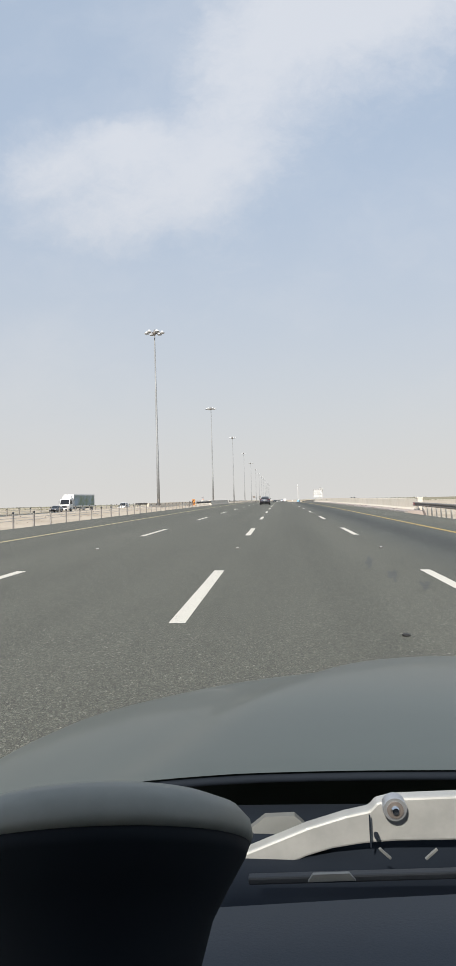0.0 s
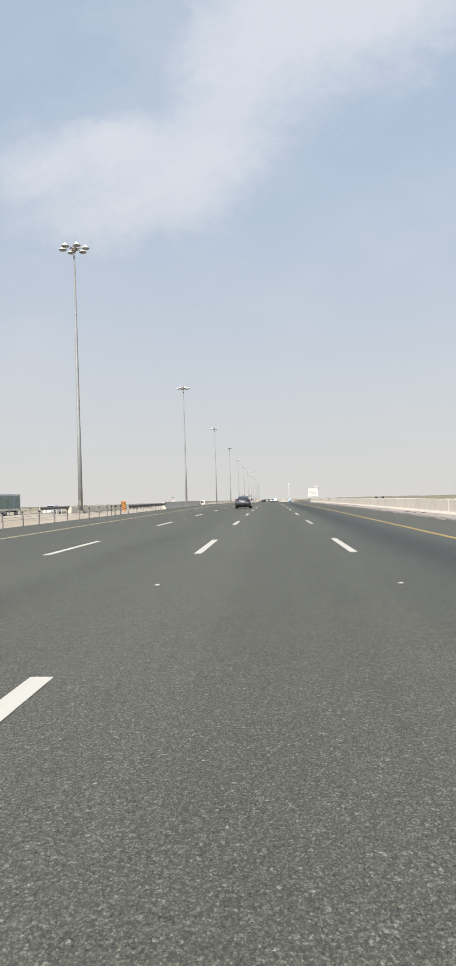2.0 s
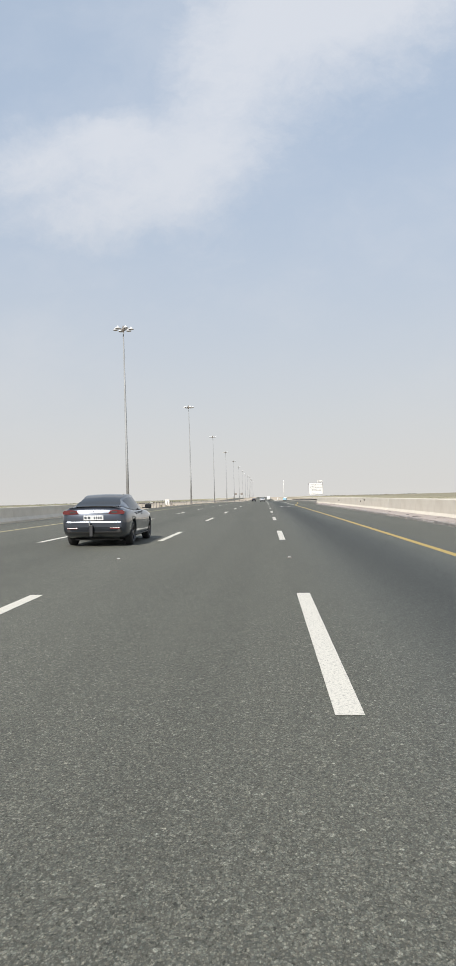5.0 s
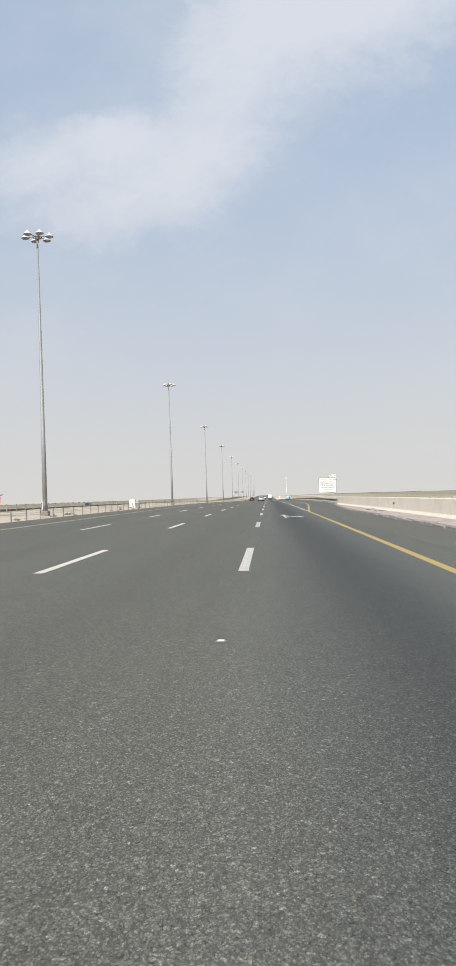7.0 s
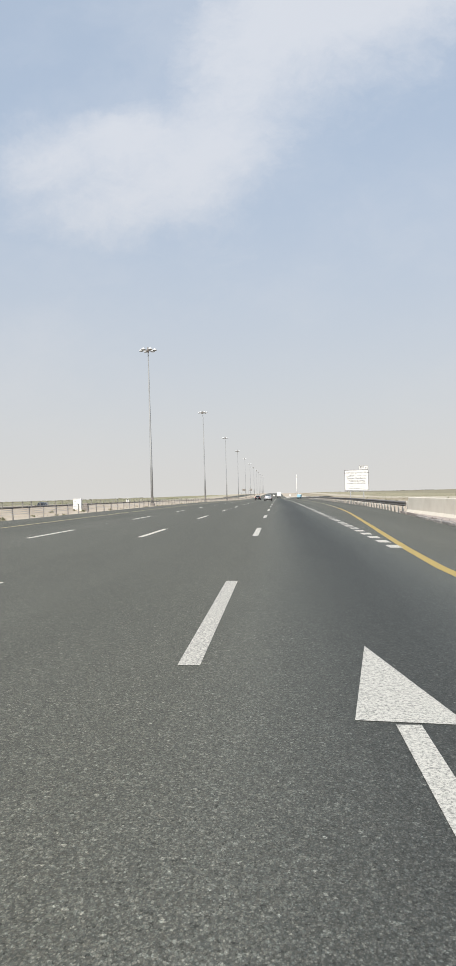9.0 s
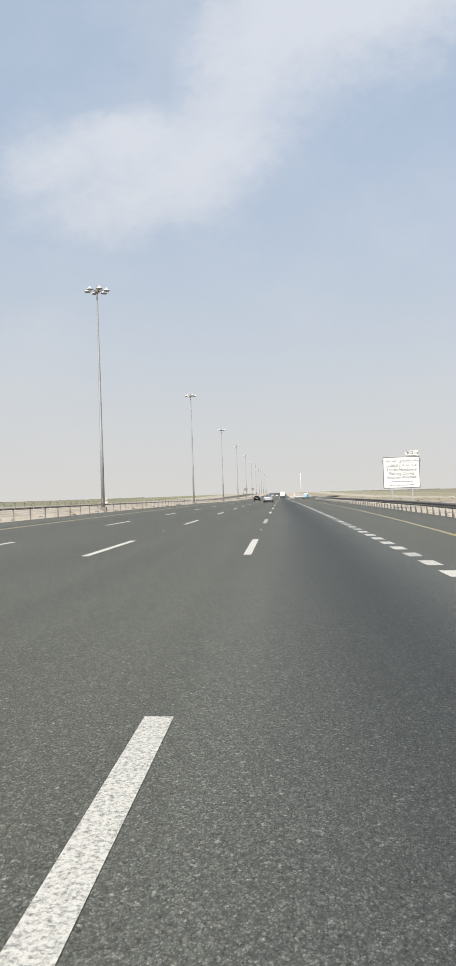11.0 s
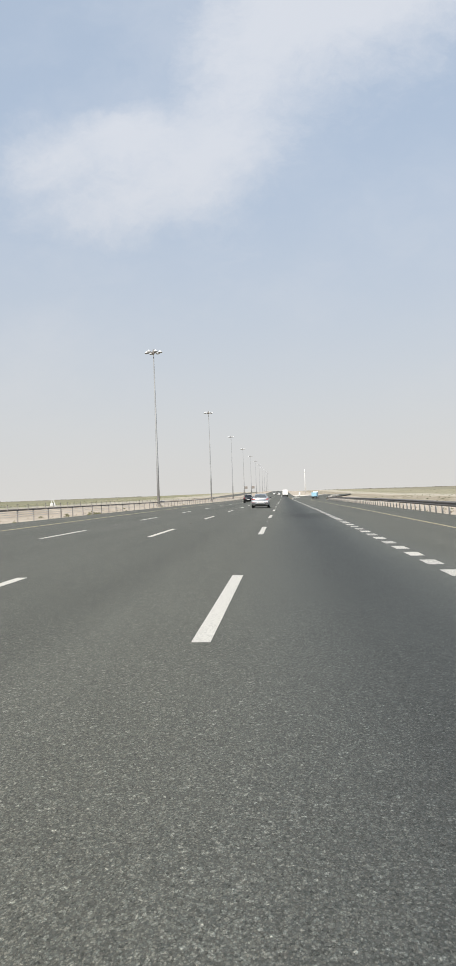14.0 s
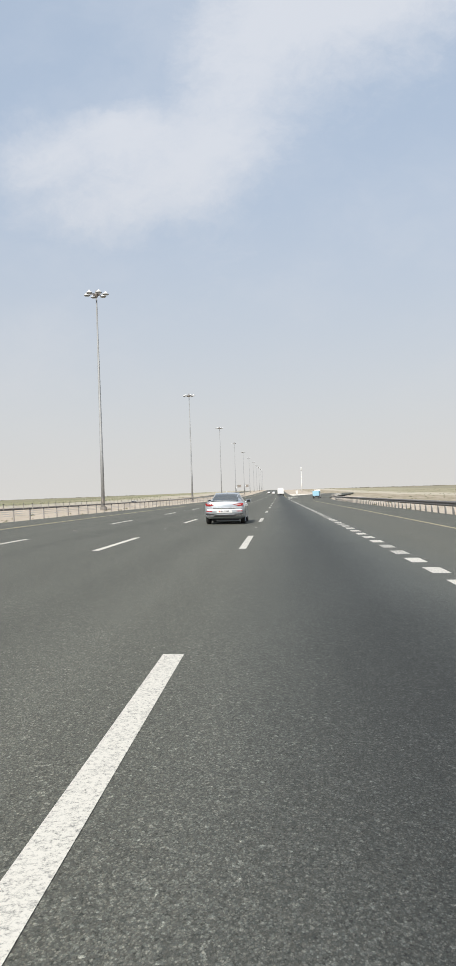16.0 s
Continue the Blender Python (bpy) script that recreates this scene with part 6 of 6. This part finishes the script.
def build_road_litter():
    """Small black scraps and a brown rag on the lanes."""
    for x, y, k, mat in ((2.29, 7.0, 0.16, RUBBER), (-1.5, 72.2, 0.10, PAVER), (-4.8, 186.0, 0.12, RUBBER), (-0.6, 158.5, 0.14, RUBBER), (1.69, 180.02, 0.09, RUBBER), (3.19, 178.17, 0.11, RUBBER)):
        bm = bmesh.new()
        bmesh.ops.create_icosphere(bm, subdivisions=2, radius=1.0)
        for v in bm.verts:
            n = 1 + 0.5 * noise.noise(v.co * 1.7 + Vector((y, x, 0)))
            v.co = Vector((v.co.x * k * 0.36 * n, v.co.y * k * 0.24 * n, (v.co.z + 0.9) * 0.012))
        ob = mesh_from(bm, "road_scrap", mat)
        ob.matrix_basis = on_road(x, y, 0.0, (x * 77) % 90)
        tagged(ob, "small flat scrap lying on the asphalt", "scrap", "scraps on the road")


def mesh_from(bm, name, mat):
    me = bpy.data.meshes.new(name)
    bmesh.ops.recalc_face_normals(bm, faces=bm.faces)
    bm.to_mesh(me)
    bm.free()
    me.materials.append(mat)
    me.polygons.foreach_set("use_smooth", [True] * len(me.polygons))
    return new(name, me)


build_sandbags()
build_wall_weeds()
build_road_litter()


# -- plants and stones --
# paler and greyer than LEAF: distance haze is mixed into the leaf colour
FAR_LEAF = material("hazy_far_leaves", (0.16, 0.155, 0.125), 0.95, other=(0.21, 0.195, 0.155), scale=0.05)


def clumps(name, places, mat, label, category, leaf=0.10, count=40):
    """Many small plants as one object: each a tuft of short bent blades and leaf flecks."""
    verts, faces = [], []
    for x, y, size in places:
        z = land_height(x, y) - 0.03
        for _ in range(count):
            a, r = random.uniform(0, math.tau), size * math.sqrt(random.random())
            h = size * random.uniform(0.25, 1.0) * (1.15 - 0.6 * r / size)
            px, py, pz = x + r * math.cos(a), y + r * math.sin(a), z + h
            k = leaf * size * random.uniform(0.7, 1.6)
            b = random.uniform(0, math.tau)
            dx, dy, dz = k * math.cos(b), k * math.sin(b), k * random.uniform(0.3, 1.2)
            n = len(verts)
            verts += [(px - dx, py - dy, pz - dz), (px + dx, py + dy, pz - dz * 0.3), (px + dy * 0.5, py - dx * 0.5, pz + dz)]
            faces.append((n, n + 1, n + 2))
    ob = mesh_object(name, verts, faces, mat)
    return tagged(ob, label, category, kind="stuff")


def build_plants():
    random.seed(21)
    near = []
    for _ in range(90):
        near.append((random.uniform(-21, -12.3), random.uniform(190, 460), random.uniform(0.10, 0.32)))
    near += [(-12.9, 187.2, 0.40), (-12.6, 188.4, 0.55), (-13.4, 364.0, 0.5), (-14.2, 366.0, 0.35)]
    for _ in range(260):
        near.append((random.uniform(15.5, 60), random.uniform(250, 620), random.uniform(0.08, 0.30)))
    clumps("desert_scrub", near, LEAF, "low dry scrub scattered over the sand", "scrub", 0.16, 46)
    rows = []
    for side, xs in ((-1, (62, 70, 77, 84, 96, 110, 126)), (1, (62, 72, 84, 98, 116, 140))):
        for xx in xs:
            y = 215.0 if side < 0 else 150.0
            while y < 900:
                if noise.noise(Vector((xx * 0.03, y * 0.01, 2.0 * side))) > -0.25:
                    rows.append((side * xx + random.uniform(-0.6, 0.6), y + random.uniform(-0.5, 0.5), random.uniform(0.12, 0.24)))
                y += 3.2
    clumps("planted_rows", rows, LEAF, "rows of small green plants in the desert plots", "plants", 0.24, 26)
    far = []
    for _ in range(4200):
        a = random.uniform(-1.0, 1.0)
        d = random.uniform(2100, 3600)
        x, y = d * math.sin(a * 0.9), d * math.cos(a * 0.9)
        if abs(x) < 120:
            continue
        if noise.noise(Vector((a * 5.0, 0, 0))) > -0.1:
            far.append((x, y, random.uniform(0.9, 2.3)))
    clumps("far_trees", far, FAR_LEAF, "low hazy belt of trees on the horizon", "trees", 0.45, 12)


build_plants()


def build_stones():
    """Loose stones and grit along the sandy median edge."""
    random.seed(31)
    verts, faces = [], []
    for i in range(2600):
        x = random.choice((random.uniform(-13.5, -11.0), random.uniform(-20.5, -12.0), random.uniform(14.5, 19.0)))
        y = random.uniform(5, 440)
        if 134 < y < 183 or (x > 0 and y < 246):
            continue
        s = random.uniform(0.02, 0.09)
        z = land_height(x, y)
        n = len(verts)
        c = [(s * random.uniform(0.6, 1.3) * ex, s * random.uniform(0.6, 1.3) * ey, s * random.uniform(0.4, 0.9) * ez) for ex, ey, ez in ((1, 0, 0), (-1, 0, 0), (0, 1, 0), (0, -1, 0), (0, 0, 1), (0, 0, -1))]
        verts += [(x + a, y + b, z + d + s * 0.2) for a, b, d in c]
        for a, b in ((0, 2), (2, 1), (1, 3), (3, 0)):
            faces += [(n + a, n + b, n + 4), (n + b, n + a, n + 5)]
    ob = mesh_object("stones", verts, faces, STONE)
    tagged(ob, "loose pale and brown stones on the sand", "stones", kind="stuff")


STONE = material("loose_stone", (0.40, 0.33, 0.26), 0.95, other=(0.20, 0.16, 0.13), scale=3.0, contrast=0.2)
build_stones()


# -- the grey-green car standing where the drive begins --
OWN_PAINT = material("grey_green_car_paint", (0.062, 0.078, 0.067), 0.34, 0.10, other=(0.053, 0.064, 0.055), scale=1.5, coat=0.12, grain=0.05, bump_scale=400, sheen=0.35)
DASH_VINYL = material("dark_dash_vinyl", (0.020, 0.030, 0.043), 0.6, other=(0.016, 0.024, 0.035), grain=0.1, scale=6, bump=0.08, bump_scale=500)
# holder: sky light is put into the top's grey, cabin shade into SOFT_BLACK
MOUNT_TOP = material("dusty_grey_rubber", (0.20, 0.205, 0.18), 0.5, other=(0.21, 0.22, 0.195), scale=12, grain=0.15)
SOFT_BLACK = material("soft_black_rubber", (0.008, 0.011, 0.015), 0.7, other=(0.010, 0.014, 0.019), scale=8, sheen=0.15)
ARM_SILVER = material("silver_wiper_paint", (0.56, 0.555, 0.52), 0.45, 0.35, other=(0.40, 0.40, 0.38), scale=9, grain=0.08)
COWL_STRIP = material("grey_cowl_strip", (0.045, 0.050, 0.056), 0.6, other=(0.03, 0.034, 0.04), scale=20)
COWL = material("black_cowl_plastic", (0.010, 0.014, 0.021), 0.8, other=(0.013, 0.018, 0.026), scale=8, sheen=0.2)
BRACKET = material("grey_bracket", (0.26, 0.265, 0.25), 0.5, 0.2, other=(0.20, 0.205, 0.195))

OWN_POSE = pose(1.143, -0.095, -0.029, 0.59, 0.40, -0.02)
MIDDLE = 0.36    # the car's middle line, across from the eye


def bonnet_half(y):
    return curve_at(((0.70, 0.86), (0.90, 0.85), (1.10, 0.835), (1.30, 0.805), (1.55, 0.75), (1.75, 0.655), (1.90, 0.535), (1.98, 0.40), (2.035, 0.21), (2.06, 0.02)), y)


def bonnet_height(x, y):
    """Height of the bonnet: a long fall to the front, a raised middle field and shoulders that roll off."""
    w = bonnet_half(y)
    s = min(1.0, abs(x - MIDDLE) / max(w, 1e-3))
    base = curve_at(((0.70, 1.030), (0.80, 1.028), (0.90, 1.024), (1.30, 0.993), (1.70, 0.940), (1.95, 0.893), (2.06, 0.865)), y)
    crease = curve_at(((0.80, 0.61), (0.90, 0.57), (1.05, 0.515), (1.30, 0.445), (1.65, 0.30), (1.95, 0.14)), y)
    lip = curve_at(((0.80, 0.012), (1.20, 0.022), (1.60, 0.030), (1.90, 0.034), (2.06, 0.030)), y)
    d = abs(x - MIDDLE) - crease
    k = min(1.0, max(0.0, 0.5 - d / 0.10))
    soft = min(1.0, max(0.0, 0.5 - d / 0.30))
    raised = lip * (0.55 * k * k * (3 - 2 * k) + 0.45 * soft)
    return base + raised - 0.060 * s ** 3.4 * min(1.0, w / 0.5)


def build_own_car():
    m = OWN_POSE
    own = empty("off_road_car", m, "grey-green car with silver wiper arm and dark dashboard", "car")
    ys = spans(0.86, 2.06, 0.03)
    n = 64
    verts, faces = [], []
    for y in ys:
        w = bonnet_half(y)
        for i in range(n + 1):
            x = MIDDLE + w * math.sin((2 * i / n - 1) * math.pi / 2)
            verts.append((x, y, bonnet_height(x, y)))
    for r in range(len(ys) - 1):
        for i in range(n):
            k = r * (n + 1) + i
            faces.append((k, k + 1, k + n + 2, k + n + 1))
    mesh_object("bonnet", verts, faces, OWN_PAINT, own, smooth=True)
    # wings and nose below the bonnet's rim
    rim = [(MIDDLE - bonnet_half(y), y) for y in ys] + [(MIDDLE + bonnet_half(y), y) for y in ys[::-1]]
    verts, faces = [], []
    for x, y in rim:
        z = bonnet_height(x, y)
        c = Vector((x - MIDDLE, (y - 1.2) * 0.8, 0))
        c = c.normalized() if c.length else Vector((0, 1, 0))
        for out, dz in ((0.0, 0.0), (0.012, -0.012), (0.028, -0.06), (0.045, -0.18), (0.05, -0.42)):
            verts.append((x + c.x * out, y + c.y * out, z + dz))
    for i in range(len(rim) - 1):
        for k in range(4):
            a = i * 5 + k
            faces.append((a, a + 1, a + 6, a + 5))
    mesh_object("wing_panel", verts, faces, OWN_PAINT, own, smooth=True)
    # rear rim of the bonnet, dark seal and cowl
    bm = bmesh.new()
    tube(bm, [(x, 0.865, bonnet_height(x, 0.87) - 0.008, 0.005) for x in spans(MIDDLE - 0.76, MIDDLE + 0.76, 0.06)], 8)
    part("bonnet_seal", bm, COWL, own, smooth=True)
    verts, faces = [], []
    prof = ((0.90, 0.985), (0.84, 0.975), (0.78, 0.955), (0.70, 0.935), (0.64, 0.93), (0.60, 0.95), (0.585, 0.99))
    xs = spans(-0.75, 1.35, 0.15)
    for x in xs:
        for y, z in prof:
            verts.append((x, y - 0.05 * ((x - MIDDLE) / 0.9) ** 2, z))
    for i in range(len(xs) - 1):
        for k in range(len(prof) - 1):
            a = i * len(prof) + k
            faces.append((a, a + 1, a + len(prof) + 1, a + len(prof)))
    mesh_object("cowl", verts, faces, COWL, own, smooth=True)
    bm = box(bmesh.new(), 0.42, 0.010, 0.0075, (0.15, 0.722, 0.9935), 0.002, (0, -2.6, 0))
    strip = part("cowl_strip", bm, COWL_STRIP, own, "dark grey strip along the cowl")
    bm = prism(bmesh.new(), [(-0.003, 0.9872), (0.002, 0.9944), (0.036, 0.9961), (0.042, 0.9895)], 0.004, pose(0, 0.712, 0))
    part("strip_clip", bm, BRACKET, strip)
    for x, lean in ((0.074, 42), (0.119, -42)):
        bm = box(bmesh.new(), 0.015, 0.003, 0.0025, (x, 0.745, 0.9995), 0.0005, (0, lean, 0))
        part("cowl_rib", bm, BRACKET, own)
    bm = prism(bmesh.new(), [(-0.072, 0.952), (-0.067, 0.978), (-0.046, 0.9944), (-0.013, 0.9961), (-0.002, 0.986), (-0.066, 0.955)], 0.01, pose(0, 0.835, 0))
    part("hinge_bracket", bm, BRACKET, own)
    # wiper
    arm_line = [(-0.0965, 0.9546), (-0.091, 0.9630), (-0.0656, 0.9715), (-0.0006, 0.9985), (0.040, 1.0115), (0.066, 1.0175), (0.074, 1.026), (0.092, 1.0306), (0.156, 1.0337), (0.60, 1.046), (0.60, 0.996), (0.156, 0.9873), (0.091, 0.9853), (0.059, 0.9823), (0.026, 0.9766), (0.0, 0.9685), (-0.020, 0.9597), (-0.066, 0.9551)]
    bm = prism(bmesh.new(), arm_line, 0.018, pose(0, 0.80, 0))
    bmesh.ops.bevel(bm, geom=[e for e in bm.edges if len(e.link_faces) == 2], offset=0.0025, segments=2, affect="EDGES", profile=0.5)
    arm = part("wiper_arm", bm, ARM_SILVER, own, "silver wiper arm with a pivot")
    bm = bmesh.new()
    tube(bm, [(0.0912, 0.788, 1.0238, 0.0118), (0.0912, 0.790, 1.0238, 0.0126), (0.0912, 0.802, 1.0238, 0.0126)], 28)
    cap = part("pivot_cap", bm, STEEL, arm, smooth=False)
    bm = tube(bmesh.new(), [(0.0912, 0.7862, 1.0238, 0.0085), (0.0912, 0.789, 1.0238, 0.0085)], 24)
    part("pivot_ring", bm, DULL_STEEL, cap)
    bm = tube(bmesh.new(), [(0.0912, 0.783, 1.0238, 0.0035), (0.0912, 0.7865, 1.0238, 0.0055)], 12)
    part("pivot_nut", bm, CHROME, cap)
    bm = tube(bmesh.new(), [(0.0715, 0.7885, 0.9955, 0.0025), (0.0715, 0.795, 0.9955, 0.0025)], 10)
    part("rivet", bm, COWL, arm)
    bm = prism(bmesh.new(), [(0.0650, 0.9835), (0.0664, 0.9835), (0.0655, 1.0165), (0.0641, 1.0165)], 0.003, pose(0, 0.790, 0))
    part("arm_joint", bm, COWL, arm)
    # dashboard
    verts, faces = [], []
    prof = ((0.600, 0.90), (0.605, 1.020), (0.602, 1.043), (0.592, 1.051), (0.52, 1.053), (0.40, 1.052), (0.25, 1.046), (0.14, 1.015), (0.10, 0.99), (0.09, 0.85), (0.10, 0.60))
    xs = spans(-0.55, 1.30, 0.12)
    for x in xs:
        dip = -0.004 - 0.07 * max(0.0, 0.11 - x) * math.exp(-2.0 * max(0.0, -x))
        for y, z in prof:
            verts.append((x, y - 0.05 * ((x - MIDDLE) / 0.9) ** 2, z + dip))
    k = len(prof)
    for i in range(len(xs) - 1):
        for j in range(k - 1):
            a = i * k + j
            faces.append((a, a + 1, a + k + 1, a + k))
    mesh_object("dashboard", verts, faces, DASH_VINYL, own, smooth=True)
    # cabin, sides and wheels, behind and beside the eye: unseen, added to shade the dash
    LINING = DASH_VINYL
    bm = box(bmesh.new(), 1.50, 1.95, 0.07, (MIDDLE, -1.08, 1.70), 0.03)
    part("roof", bm, OWN_PAINT, own)
    bm = box(bmesh.new(), 1.44, 1.88, 0.02, (MIDDLE, -1.08, 1.652), 0.005)
    part("roof_lining", bm, LINING, own)
    bm = box(bmesh.new(), 1.60, 0.08, 1.15, (MIDDLE, -2.05, 1.08), 0.03)
    part("tailgate", bm, OWN_PAINT, own)
    bm = box(bmesh.new(), 1.60, 2.7, 0.06, (MIDDLE, -0.75, 0.50), 0.02)
    part("floor_pan", bm, BLACK, own)
    for s in (-1, 1):
        bm = box(bmesh.new(), 0.07, 2.85, 0.60, (MIDDLE + s * 0.87, -0.62, 0.74), 0.03)
        door = part("door_panel", bm, OWN_PAINT, own)
        bm = box(bmesh.new(), 0.03, 0.20, 0.03, (MIDDLE + s * 0.912, -0.45, 0.93), 0.008)
        part("door_handle", bm, BLACK, door)
        bm = box(bmesh.new(), 0.02, 1.75, 0.56, (MIDDLE + s * 0.82, -1.02, 1.33), 0.005, (0, -s * 8, 0))
        part("side_window", bm, CAR_GLASS, own)
        for y in (-1.95, -0.65):
            bm = box(bmesh.new(), 0.06, 0.12, 0.66, (MIDDLE + s * 0.815, y, 1.34), 0.01, (0, -s * 8, 0))
            part("pillar", bm, OWN_PAINT, own)
        for y in (1.20, -1.55):
            wheel(own, pose(MIDDLE + s * 0.78, y, 0.37), 0.37, RIM_GREY, s, 6)
    # holder standing on the dashboard
    hm = m @ pose(-0.104, 0.290, 1.055, -33, -5.5, 0)
    holder = empty("dash_holder", hm, "round black rubber holder standing on the dashboard", "holder")
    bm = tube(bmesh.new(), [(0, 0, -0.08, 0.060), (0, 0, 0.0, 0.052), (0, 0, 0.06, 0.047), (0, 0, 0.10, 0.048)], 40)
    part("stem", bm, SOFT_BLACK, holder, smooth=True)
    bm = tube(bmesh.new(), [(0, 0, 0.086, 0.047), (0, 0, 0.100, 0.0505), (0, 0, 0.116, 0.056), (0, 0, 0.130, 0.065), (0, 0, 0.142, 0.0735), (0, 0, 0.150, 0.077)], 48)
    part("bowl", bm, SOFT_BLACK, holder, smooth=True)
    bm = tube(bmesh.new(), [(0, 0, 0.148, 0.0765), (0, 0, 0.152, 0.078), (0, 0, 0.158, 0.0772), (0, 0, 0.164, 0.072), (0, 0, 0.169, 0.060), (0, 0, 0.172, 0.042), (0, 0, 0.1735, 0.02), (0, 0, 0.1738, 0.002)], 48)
    part("top_cap", bm, MOUNT_TOP, holder, "rounded top, sky light painted in as grey", smooth=True)


build_own_car()
